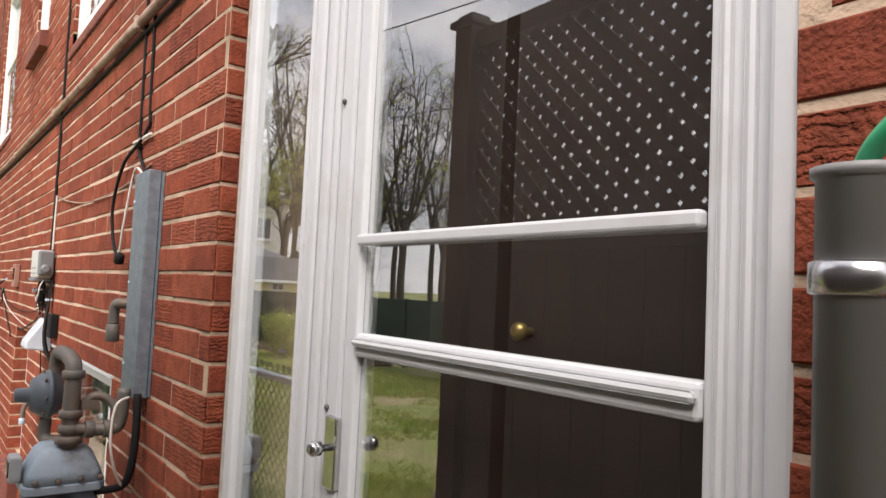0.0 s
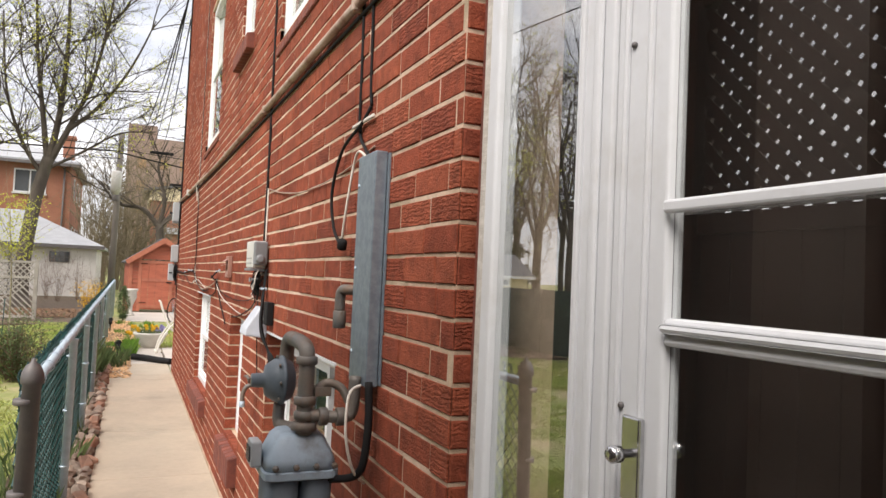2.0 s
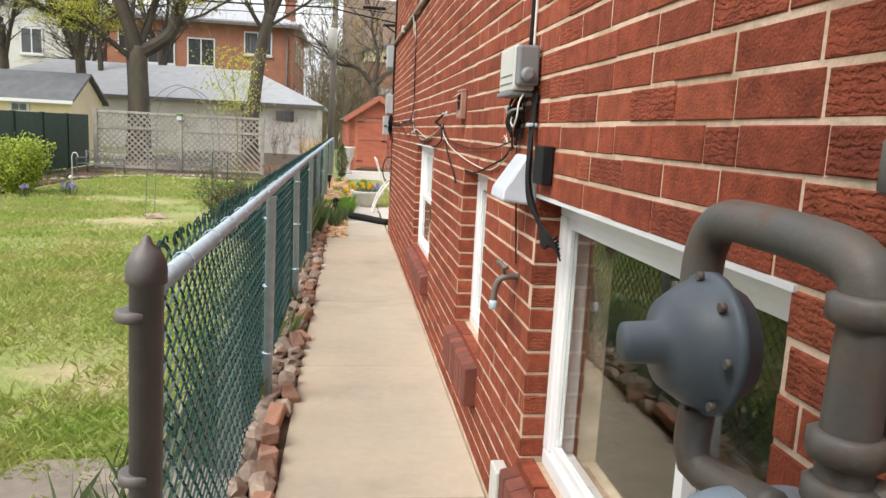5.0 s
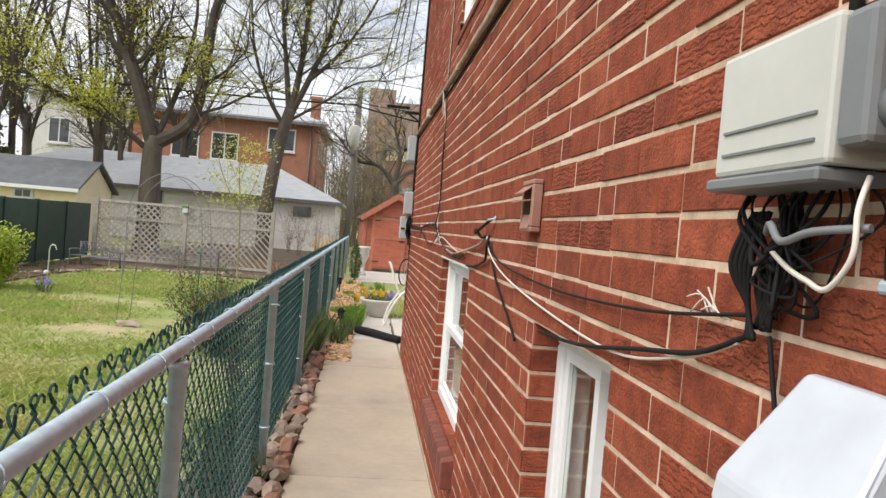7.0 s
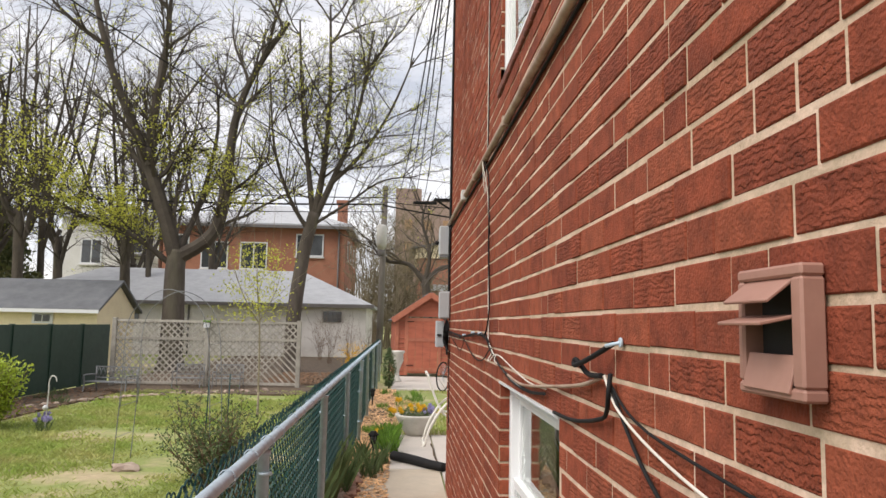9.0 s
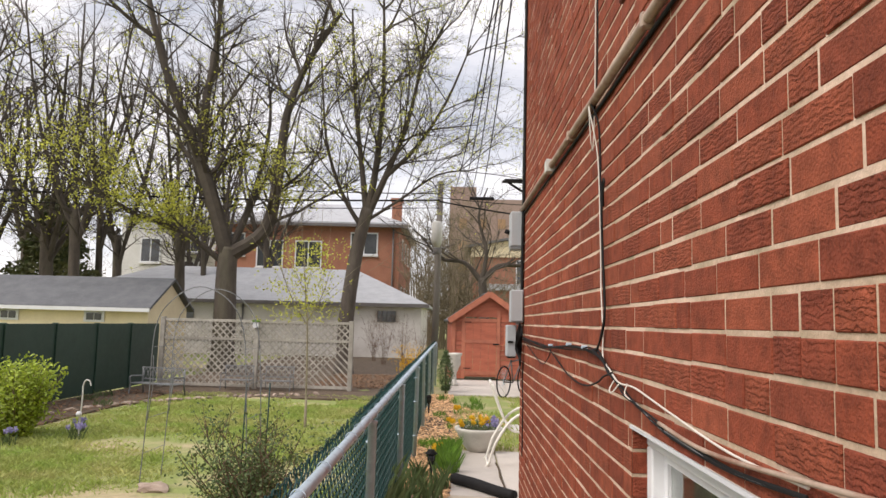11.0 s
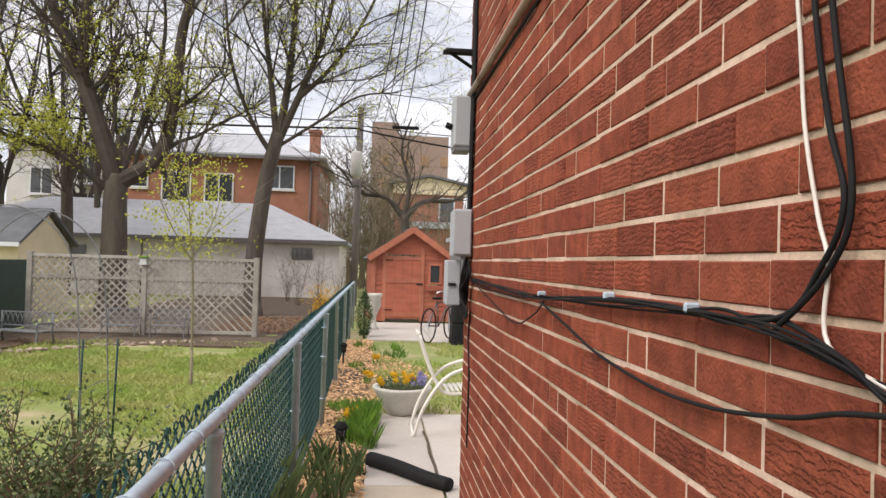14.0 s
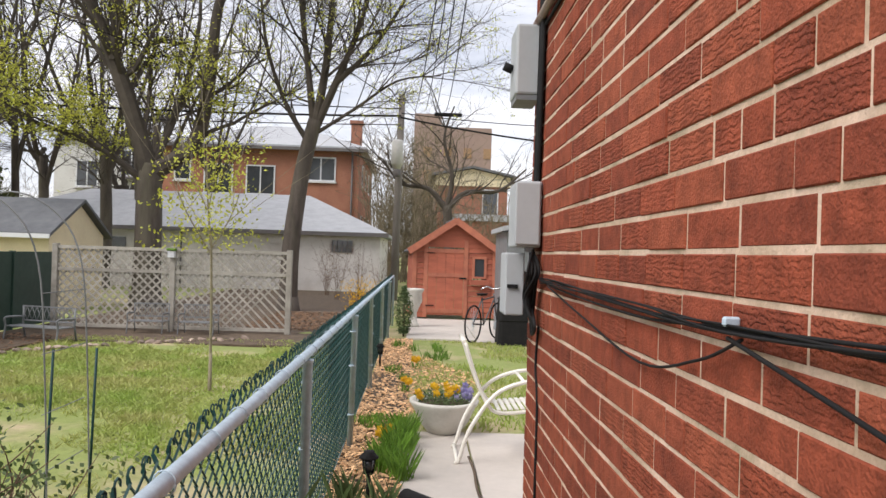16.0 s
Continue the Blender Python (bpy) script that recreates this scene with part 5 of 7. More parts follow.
# cables round the cover
cable("drop_cable", [(W, 2.920, 5.8), (W, 2.920, 3.2), (W, 2.890, 2.2), (W, 2.880, 1.98), (W - 0.01, 2.780, 1.90), (W - 0.012, 2.710, 1.86)], 0.0055, M_black, "black cable dropping down the brick wall")
cable("drop_cable", [(W, 2.820, 5.8), (W, 2.810, 3.0), (W, 2.790, 2.2), (W, 2.770, 2.03)], 0.005, M_black, "black cable dropping down the brick wall")
cable("loop_cable", [(W, 2.770, 2.03), (W - 0.01, 2.830, 1.985), (W - 0.015, 3.020, 1.93), (W - 0.02, 3.110, 1.80), (W - 0.02, 3.070, 1.68), (W - 0.03, 2.940, 1.615)], 0.0055, M_black, "loose black cable looped off the wall")
cable("coax_cable", [(W - 0.02, 2.730, 1.865), (W - 0.02, 2.810, 1.895), (W - 0.02, 2.860, 1.86), (W - 0.03, 2.890, 1.72), (W - 0.03, 2.920, 1.63)], 0.004, M_whitecable, "short white coaxial cable by the metal cover")
bm = bm_new()
lathe(bm, [(0.012, 0), (0.016, 0.004), (0.016, 0.028), (0.009, 0.034)], 10, pose(W - 0.03, 2.920, 1.598, 20, 0, 0))
single("cable_plug", bm, M_black, "black cable connector hanging on its lead", "plug")
bm = bm_new()
bx(bm, W - 0.012, 2.72, 1.985, W - 0.002, 2.93, 1.997)
single("cable_bracket", bev(bm, 0.003, 1), M_whitecable, "small white strap holding the cables", "bracket")
cable("phone_wire", [(W, 2.72, 1.90), (W - 0.004, 3.05, 1.86), (W - 0.004, 3.6, 1.85), (W - 0.004, 4.1, 1.89), (W - 0.002, 4.50, 1.95)], 0.003, M_tancable, "thin tan wire sagging across the bricks", "wire")

# conduit above the windows
cond = thing("conduit", "long painted metal conduit clipped to brick", "conduit")
bm = bm_new()
tube(bm, [(WX - 0.022, y, 2.385 + 0.09 * max(0.0, y - 7.0) / 4.9) for y in (2.12, 4, 6, 7, 8.5, 9.6, 10.8, 11.9)], 0.0165, 10)
part("pipe", bm, M_tancable, cond, smooth=True)
for y in (2.9, 4.6, 6.3, 8.0, 9.3):
    bm = bm_new()
    bx(bm, WX - 0.041, y, 2.36 + 0.09 * max(0.0, y - 7.0) / 4.9, WX - 0.001, y + 0.025, 2.405 + 0.09 * max(0.0, y - 7.0) / 4.9)
    part("clip", bev(bm, 0.004, 1), M_tancable, cond)
bm = bm_new()
bx(bm, WX - 0.05, 9.98, 2.405, WX - 0.001, 10.06, 2.475)
part("junction_box", bev(bm, 0.004, 1), M_boxlight, cond, "pale square junction box")
cable("wall_cable", [(WX - 0.008, 2.12, 2.352), (WX - 0.008, 5, 2.352), (WX - 0.008, 8.5, 2.378), (WX - 0.008, 11.9, 2.44)], 0.006, M_black, "dark cable strung under the conduit")

# telephone box and the tangle below it
tb = thing("telephone_box", "pale grey plastic telephone junction box", "junction box")
bm = bm_new()
bx(bm, 0.484, 4.43, 1.535, 0.552, 4.64, 1.672)
body = part("body", bev(bm, 0.006), M_boxlight, tb)
# grooves are strips laid on the face, their shade put into the grey
for z in (1.557, 1.582):
    bm = bm_new()
    bx(bm, 0.4815, 4.45, z, 0.4845, 4.62, z + 0.003)
    part("groove", bm, M_boxshade, body)
# the box's shaded side, painted a darker grey than the body
bm = bm_new()
bx(bm, 0.486, 4.385, 1.548, 0.5525, 4.428, 1.668)
part("side_cover", bev(bm, 0.008), M_boxshade, tb, "side cover in a grey darkened for its shaded side")
bm = bm_new()
lathe(bm, [(0.022, 0), (0.022, 0.018), (0.012, 0.022)], 14, pose(0.515, 4.385, 1.58, 90, 0, 0))
part("knob", bm, M_boxshade, tb)
bm = bm_new()
bx(bm, 0.478, 4.435, 1.519, 0.55, 4.645, 1.533)
part("base_lip", bev(bm, 0.003, 1), M_boxshade, tb)
cable("drop_cable", [(W, 4.53, 5.8), (W, 4.53, 3.2), (W, 4.52, 2.2), (W - 0.004, 4.51, 1.675)], 0.0075, M_black, "black cable dropping into the telephone box")
cable("drop_cable", [(W, 4.49, 1.95), (W - 0.003, 4.475, 1.80), (W - 0.004, 4.47, 1.675)], 0.004, M_whitecable, "white cable dropping into the telephone box")
rt = random.Random(14)
for i in range(20):
    y0, q = 4.46 + 0.0095 * i, rt.uniform(-0.03, 0.03)
    dip = rt.uniform(1.385, 1.465)
    cable("tangle_cable", [(0.542 + rt.uniform(-0.02, 0.008), y0, 1.53), (0.540 + rt.uniform(-0.022, 0.01), y0 + q, 1.49), (0.538 + rt.uniform(-0.03, 0.012), 4.53 + rt.uniform(-0.05, 0.07), dip), (0.542 + rt.uniform(-0.02, 0.008), 4.585 + rt.uniform(-0.04, 0.04), dip + rt.uniform(-0.01, 0.05)), (0.544, 4.605 + rt.uniform(-0.03, 0.03), 1.43 + rt.uniform(-0.03, 0.04)), (0.546, 4.61 + rt.uniform(-0.015, 0.02), 1.365)], rt.uniform(0.0012, 0.0034), M_black, "black cable in a tangle under the box", group="cable tangle")
for i in range(5):
    cable("tangle_cable", [(0.535, 4.60 + 0.008 * i, 1.50), (0.532 - 0.004 * i, 4.625 + 0.004 * i, 1.44), (0.536, 4.63, 1.39), (0.538, 4.615 + 0.004 * i, 1.352)], 0.0035, M_black, "black cable gathered below the box", group="cable tangle")
cable("tangle_cable", [(0.515, 4.415, 1.525), (0.500, 4.405, 1.495), (0.495, 4.40, 1.455), (0.492, 4.425, 1.425), (0.495, 4.46, 1.430), (0.500, 4.50, 1.440), (0.515, 4.555, 1.455)], 0.0028, M_whitecable, "white cable looped through the tangle", group="cable tangle")
cable("tangle_cable", [(0.51, 4.40, 1.48), (0.49, 4.45, 1.475), (0.485, 4.49, 1.465), (0.49, 4.52, 1.482), (0.51, 4.56, 1.475)], 0.004, M_boxshade, "grey cable looped through the tangle", group="cable tangle")
# thick cables to the window corner
for dy, r in ((0.0, 0.0055), (0.014, 0.0042), (-0.012, 0.004), (0.024, 0.0032), (-0.020, 0.003), (0.008, 0.003), (-0.006, 0.0026)):
    cable("riser_cable", [(W - 0.004, 4.405 + dy, 1.53), (W - 0.012, 4.395 + dy, 1.44), (W - 0.022 - 0.3 * abs(dy), 4.345 + dy * 0.6, 1.35), (W - 0.030 - 0.3 * abs(dy), 4.312 + dy * 0.5, 1.27), (W - 0.020 - 0.4 * abs(dy), 4.285 + dy, 1.20), (W - 0.006, 4.235 + dy * 1.2, 1.14), (W + 0.004, 4.19 + dy * 1.5, 1.10 - dy), (W + 0.03, 4.155 + dy, 1.085 + 1.5 * dy)], r, M_black, "thick black cable bent into the window corner")
bm = bm_new()
bx(bm, W - 0.03, 4.37, 1.425, W - 0.001, 4.41, 1.437)
single("cable_clamp", bev(bm, 0.003, 1), M_galv, "small steel clamp over the black cables", "clamp")
bm = bm_new()
bx(bm, 0.526, 4.180, 1.262, WX - 0.002, 4.278, 1.372)
single("wall_box", bev(bm, 0.004), M_black, "flat black plastic box beside the cables", "junction box")

# white vent hood
bm = bm_new()
hv = [(WX - 0.001, 4.345, 1.335), (WX - 0.001, 4.495, 1.335), (0.522, 4.352, 1.342), (0.522, 4.488, 1.342), (0.456, 4.330, 1.232), (0.456, 4.520, 1.232), (0.451, 4.330, 1.200), (0.451, 4.520, 1.200), (WX - 0.001, 4.335, 1.188), (WX - 0.001, 4.510, 1.188)]
v = [bm.verts.new(p) for p in hv]
for f in ((0, 1, 3, 2), (2, 3, 5, 4), (4, 5, 7, 6), (6, 7, 9, 8), (0, 2, 4, 6, 8), (1, 9, 7, 5, 3), (0, 8, 9, 1)):
    bm.faces.new([v[i] for i in f])
hood = single("vent_hood", bev(bm, 0.007), M_lampwhite, "white plastic wedge-shaped vent hood on brick", "vent hood")
cable("hanging_wire", [(W - 0.008, 4.60, 1.36), (W - 0.012, 4.545, 1.2), (W - 0.008, 4.52, 1.05), (W - 0.008, 4.50, 0.98)], 0.003, M_black, "thin black wire hanging behind the white hood", "wire")

# garden tap
tp = thing("garden_tap", "corroded brass garden tap on a stained wall", "tap")
bm = bm_new()
tube(bm, curve_pts([(WX, 4.50, 0.935), (0.53, 4.50, 0.935), (0.50, 4.505, 0.925), (0.485, 4.51, 0.89), (0.483, 4.51, 0.845)], 5), 0.011, 10)
tap_body = part("spout", bm, M_pipe, tp, smooth=True)
bm = bm_new()
lathe(bm, [(0.013, 0), (0.015, 0.004), (0.015, 0.026), (0.011, 0.03)], 10, pose(0.483, 4.51, 0.822))
part("hose_thread", bm, M_galv, tp)
bm = bm_new()
tube(bm, [(0.512, 4.50, 0.945), (0.505, 4.50, 0.975)], 0.006, 8)
tube(bm, [(0.503, 4.455, 0.974), (0.503, 4.545, 0.974)], 0.007, 8)
lathe(bm, [(0.012, 0), (0.012, 0.01)], 8, pose(0.503, 4.455, 0.969))
lathe(bm, [(0.012, 0), (0.012, 0.01)], 8, pose(0.503, 4.545, 0.969))
part("handle", bm, M_pipe, tp, "rusty cross handle")

# brown louvred vent
vt = thing("louvre_vent", "brown plastic louvred dryer vent, flaps ajar", "vent")
y0, y1, z0, z1 = 5.775, 5.918, 1.466, 1.612
bm = bm_new()
for q in ((y0, y1, z0, z0 + 0.014), (y0, y1, z1 - 0.014, z1), (y0, y0 + 0.022, z0 + 0.014, z1 - 0.014), (y1 - 0.014, y1, z0 + 0.014, z1 - 0.014)):
    bx(bm, WX - 0.030, q[0], q[2], WX - 0.002, q[1], q[3])
part("frame", bev(bm, 0.003, 1), M_vent, vt)
# no hole in the wall: a near-black plate paints the shade behind the flaps
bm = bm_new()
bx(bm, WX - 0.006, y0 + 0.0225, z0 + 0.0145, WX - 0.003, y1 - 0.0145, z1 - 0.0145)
part("opening", bm, M_dark, vt, "near-black plate for the shade behind the flaps")
for zt, ang in ((1.597, 52), (1.556, 78), (1.514, 14)):
    bm = bm_new()
    bx(bm, -0.002, y0 + 0.024, -0.042, 0.002, y1 - 0.016, 0.0, pose(WX - 0.022, 0, zt, 0, ang, 0))
    part("flap", bev(bm, 0.001, 1), M_vent, vt)

# cable nail, knot and sagging cables along the lower wall
bm = bm_new()
tube(bm, [(WX, 6.475, 1.512), (WX - 0.03, 6.50, 1.503)], 0.004, 6)
lathe(bm, [(0.010, 0), (0.010, 0.004)], 8, pose(WX - 0.004, 6.475, 1.511, 0, -90, 0))
single("wall_nail", bm, M_galv, "bent nail in a mortar joint", "nail")
cable("loop_cable", [(W - 0.01, 6.50, 1.508), (W - 0.03, 6.60, 1.475), (W - 0.035, 6.72, 1.452), (W - 0.03, 6.73, 1.465), (W - 0.02, 6.66, 1.437), (W - 0.02, 6.55, 1.44)], 0.006, M_black, "black cable end tied to a nail")
cable("loop_cable", [(W - 0.01, 6.52, 1.445), (W - 0.02, 6.50, 1.41), (W - 0.015, 6.53, 1.37), (W - 0.01, 6.60, 1.345), (W - 0.006, 6.85, 1.31), (W - 0.004, 7.1, 1.30)], 0.005, M_black, "thin black cable hanging in a loop")
cable("strung_cable", [(W - 0.010, 7.95, 1.345), (W - 0.010, 7.6, 1.335), (W - 0.01, 7.1, 1.372), (W - 0.012, 6.75, 1.405), (W - 0.014, 6.55, 1.44)], 0.005, M_tancable, "tan cable strung along the bricks")
cable("strung_cable", [(W - 0.014, 6.55, 1.44), (W - 0.012, 6.45, 1.375), (W - 0.008, 6.15, 1.315), (W - 0.006, 5.6, 1.27), (W - 0.006, 5.1, 1.255), (W - 0.012, 4.8, 1.30), (W - 0.016, 4.65, 1.345)], 0.0028, M_whitecable, "white cable sagging below the vent")
cable("strung_cable", [(W - 0.010, 6.53, 1.43), (W - 0.006, 6.35, 1.30), (W - 0.004, 6.1, 1.20), (W - 0.004, 5.95, 1.14)], 0.004, M_black, "thin dark cable drooping across the brick")
cable("strung_cable", [(W - 0.016, 4.62, 1.36), (W - 0.018, 4.75, 1.315), (W - 0.014, 4.95, 1.285), (W - 0.008, 5.3, 1.235), (W + 0.004, 5.7, 1.205)], 0.004, M_black, "black cable running down to the small window")
cable("strung_cable", [(W - 0.016, 4.63, 1.38), (W - 0.010, 5.0, 1.345), (W - 0.008, 5.6, 1.33), (W - 0.008, 6.3, 1.36), (W - 0.010, 6.53, 1.43)], 0.0028, M_black, "thin dark wire along a mortar joint")
bm = bm_new()
for i in range(6):
    tube(bm, curve_pts([(W - 0.012, 4.68 + 0.012 * i, 1.368), (W - 0.015, 4.70 + 0.012 * i, 1.372 + 0.004 * i), (W - 0.018, 4.72 + 0.015 * i, 1.385 + rt.uniform(-0.02, 0.02))], 3), 0.0012, 5)
single("frayed_wire", bm, M_whitecable, "frayed ends of pale wire", "wire")

# drop of cables near the back corner
cable("drop_cable", [(W, 8.80, 5.8), (W, 8.80, 3.4), (W - 0.004, 8.79, 2.47), (W - 0.03, 8.78, 2.42), (W - 0.004, 8.75, 2.32), (W - 0.004, 8.71, 2.08), (W - 0.004, 8.68, 1.86), (W - 0.004, 8.65, 1.72), (W - 0.008, 8.615, 1.63), (W - 0.010, 8.65, 1.56), (W - 0.014, 8.74, 1.495), (W - 0.012, 9.05, 1.487)], 0.0036, M_black, "black cable running down the rear wall")
cable("drop_cable", [(W - 0.004, 8.66, 2.00), (W - 0.014, 8.61, 2.05), (W - 0.014, 8.595, 2.075), (W - 0.012, 8.62, 2.09), (W - 0.008, 8.66, 2.07), (W - 0.010, 8.655, 1.95), (W - 0.010, 8.63, 1.80), (W - 0.010, 8.60, 1.63), (W - 0.012, 8.64, 1.55), (W - 0.014, 8.73, 1.485)], 0.0038, M_black, "second black cable hooked over a nail")
cable("drop_cable", [(W, 8.84, 5.8), (W - 0.002, 8.83, 2.5), (W - 0.03, 8.81, 2.42), (W - 0.002, 8.77, 2.2), (W - 0.002, 8.715, 1.86), (W - 0.004, 8.695, 1.724), (W - 0.006, 8.663, 1.616), (W - 0.006, 8.643, 1.564), (W - 0.008, 8.637, 1.475), (W - 0.012, 8.504, 1.438), (W - 0.014, 8.37, 1.409), (W - 0.012, 8.197, 1.410), (W - 0.010, 8.01, 1.394), (W - 0.008, 7.84, 1.378), (W - 0.006, 7.5, 1.352), (W - 0.006, 7.2, 1.355)], 0.0027, M_whitecable, "white cable running down to the bundle")
for i in range(6):
    o = [rt.uniform(-0.003, 0.020) for _ in range(10)]
    e = rt.uniform(0.0, 0.008)
    cable("strung_cable", [(W - 0.008, 11.62, 1.480 - o[0]), (W - 0.012 - e, 11.2, 1.482 - o[1] * 1.6), (W - 0.012 - e, 10.42, 1.474 - o[2] * 1.5), (W - 0.014 - e, 9.97, 1.468 - o[3] * 0.6), (W - 0.014 - e, 9.37, 1.488 - o[4] * 0.8), (W - 0.014 - e, 9.03, 1.498 - o[5]), (W - 0.012 - e, 8.86, 1.499 - o[6]), (W - 0.010 - e, 8.725, 1.495 - o[7] * 1.3), (W - 0.010 - e, 8.60, 1.464 - o[8]), (W - 0.010 - e, 8.522, 1.441 - o[9] * 0.8), (W - 0.010 - e, 8.376, 1.406 - o[8] * 0.5)], rt.uniform(0.0018, 0.0030), M_black, "black cable in the bundle along the wall", group="cable bundle")
cable("strung_cable", [(W - 0.016, 11.4, 1.46), (W - 0.010, 10.9, 1.40), (W - 0.008, 10.40, 1.353), (W - 0.010, 10.1, 1.40), (W - 0.016, 9.93, 1.452)], 0.0028, M_black, "thin cable sagging below the bundle")
cable("strung_cable", [(W - 0.018, 9.97, 1.450), (W - 0.012, 9.70, 1.405), (W - 0.010, 9.473, 1.369), (W - 0.010, 9.235, 1.351), (W - 0.010, 9.056, 1.347), (W - 0.010, 8.877, 1.358), (W - 0.012, 8.70, 1.385), (W - 0.014, 8.60, 1.410), (W - 0.016, 8.46, 1.432)], 0.0034, M_black, "black cable drooping under the bundle")
for i in range(5):
    o = [rt.uniform(0.0, 0.018) for _ in range(6)]
    cable("strung_cable", [(W - 0.012, 8.42 - o[0], 1.414 - o[0] * 0.5), (W - 0.012 - 0.2 * o[1], 8.30, 1.396 - o[1]), (W - 0.011, 8.176, 1.372 - o[2]), (W - 0.010, 7.98, 1.354 - o[3]), (W - 0.008, 7.86, 1.340 - o[4]), (W - 0.008, 7.5, 1.328 - o[5] * 0.6), (W - 0.008, 7.2, 1.345 - o[5] * 0.4)], rt.uniform(0.0016, 0.0026), M_black if i != 2 else M_boxshade, "dark cable in the bundle over the window", group="cable bundle")
bm = bm_new()
tube(bm, curve_pts([(W - 0.016, 8.415, 1.415), (W - 0.034, 8.41, 1.385), (W - 0.034, 8.375, 1.378), (W - 0.016, 8.36, 1.405)], 4), 0.0022, 6)
single("cable_tie", bm, M_whitecable, "white plastic tie looped round the cables", "cable tie")
bm = bm_new()
tube(bm, curve_pts([(W - 0.016, 8.25, 1.415), (W - 0.03, 8.225, 1.39), (W - 0.02, 8.205, 1.375)], 4), 0.0018, 6)
single("cable_tie", bm, M_whitecable, "white plastic tie round the cables", "cable tie")
for y in (9.965, 9.355, 8.96):
    bm = bm_new()
    bx(bm, W - 0.026, y, 1.488 if y < 9.9 else 1.466, W - 0.001, y + 0.010, 1.503 if y < 9.9 else 1.480)
    single("cable_clip", bev(bm, 0.003, 1), M_galv, "small metal clip holding the cable bundle", "clip", "cable clips")

# meter boxes at the back corner
mb = thing("electric_meter_box", "light grey electric meter cabinet at the corner", "meter box")
bm = bm_new()
bx(bm, 0.462, 11.66, 1.594, 0.556, 11.90, 1.842)
part("cabinet", bev(bm, 0.008), M_boxgrey, mb)
bm = bm_new()
bx(bm, 0.455, 11.645, 1.602, 0.548, 11.658, 1.836)
part("cover", bev(bm, 0.005), M_boxgrey, mb)
bm = bm_new()
bx(bm, 0.50, 11.67, 1.575, 0.53, 11.70, 1.593)
part("gland", bm, M_boxshade, mb)
sb = thing("switch_box", "narrow grey isolator box with a dark latch", "switch box")
bm = bm_new()
bx(bm, 0.438, 11.76, 1.33, 0.512, 11.93, 1.572)
part("cabinet", bev(bm, 0.006), M_boxgrey, sb)
bm = bm_new()
bx(bm, 0.446, 11.750, 1.435, 0.486, 11.759, 1.450)
part("latch", bm, M_black, sb)
bm = bm_new()
bx(bm, 0.513, 11.80, 1.40, WX - 0.002, 11.83, 1.50)
part("bracket", bm, M_boxshade, sb)
ub = thing("service_box", "grey service box high on the corner", "junction box")
bm = bm_new()
bx(bm, 0.452, 11.74, 2.185, 0.552, 11.92, 2.46)
part("cabinet", bev(bm, 0.010), M_boxgrey, ub)
bm = bm_new()
bx(bm, 0.458, 11.745, 2.165, 0.546, 11.915, 2.184)
part("base", bm, M_boxshade, ub)
bm = bm_new()
tube(bm, [(0.451, 11.83, 2.30), (0.415, 11.83, 2.315)], 0.018, 10)
part("spout", bm, M_black, ub)
for i in range(5):
    o = 0.014 * i
    cable("riser_cable", [(W - 0.004, 11.70 + o, 5.9), (W - 0.006, 11.69 + o, 3.5), (W - 0.008, 11.68 + o, 2.6), (W - 0.012, 11.68 + o * 0.8, 2.2), (W - 0.010, 11.70 + o, 1.98), (W - 0.008, 11.72 + o, 1.845)], 0.010, M_black, "black service cable climbing the corner", group="service cables")
rt = random.Random(31)
for i in range(9):
    cable("tangle_cable", [(0.53, 11.68 + 0.01 * i, 1.59), (0.525 + rt.uniform(-0.03, 0.02), 11.62 + rt.uniform(-0.05, 0.04), 1.50), (0.525 + rt.uniform(-0.03, 0.01), 11.66 + rt.uniform(-0.06, 0.06), 1.40), (0.53, 11.62 + rt.uniform(-0.04, 0.06), 1.31), (0.535, 11.68, 1.27), (0.54, 11.70, 1.36), (0.535, 11.62, 1.47)], rt.uniform(0.004, 0.007), M_black, "black cable coiled under the meter box", group="cable tangle")
cable("ground_wire", [(W, 11.66, 1.30), (W, 11.70, 1.15), (W, 11.64, 1.0), (W, 11.64, 0.60)], 0.005, M_black, "black wire running down the corner", "wire")
bm = bm_new()
tube(bm, [(WX, 11.80, 2.72), (0.40, 11.80, 2.72)], 0.010, 6)
tube(bm, [(WX, 11.80, 2.62), (0.40, 11.80, 2.72)], 0.010, 6)
bx(bm, 0.385, 11.77, 2.70, WX - 0.001, 11.83, 2.712)
single("wall_bracket", bm, M_black, "black iron bracket on the corner", "bracket")

# ribbed down pipe beside the door and the hose over it
dp = thing("drain_pipe", "grey plastic pipe strapped to the wall", "pipe")
bm = bm_new()
lathe(bm, [(0.030, 0.0), (0.030, 1.640), (0.0335, 1.642), (0.0335, 1.648), (0.028, 1.649)], 20, pose(0.512, 0.672, 0))
part("tube", bm, M_pvc, dp, smooth=False)
bm = bm_new()
lathe(bm, [(0.031, 0), (0.034, 0.002), (0.034, 0.022), (0.031, 0.024)], 20, pose(0.512, 0.672, 1.56))
bx(bm, 0.535, 0.60, 1.563, WX - 0.001, 0.66, 1.58)
part("strap", bm, M_chrome, dp, "shiny metal strap")
cable("green_hose", [(0.512, 0.672, 1.648), (0.50, 0.655, 1.665), (0.49, 0.62, 1.69), (0.48, 0.57, 1.72), (0.47, 0.45, 1.74)], 0.008, M_greencan, "bright green plastic lead beside the pipe", "lead")
# small grey box low on the wall
bm = bm_new()
bx(bm, WX - 0.05, 4.42, 0.14, WX - 0.002, 4.52, 0.28)
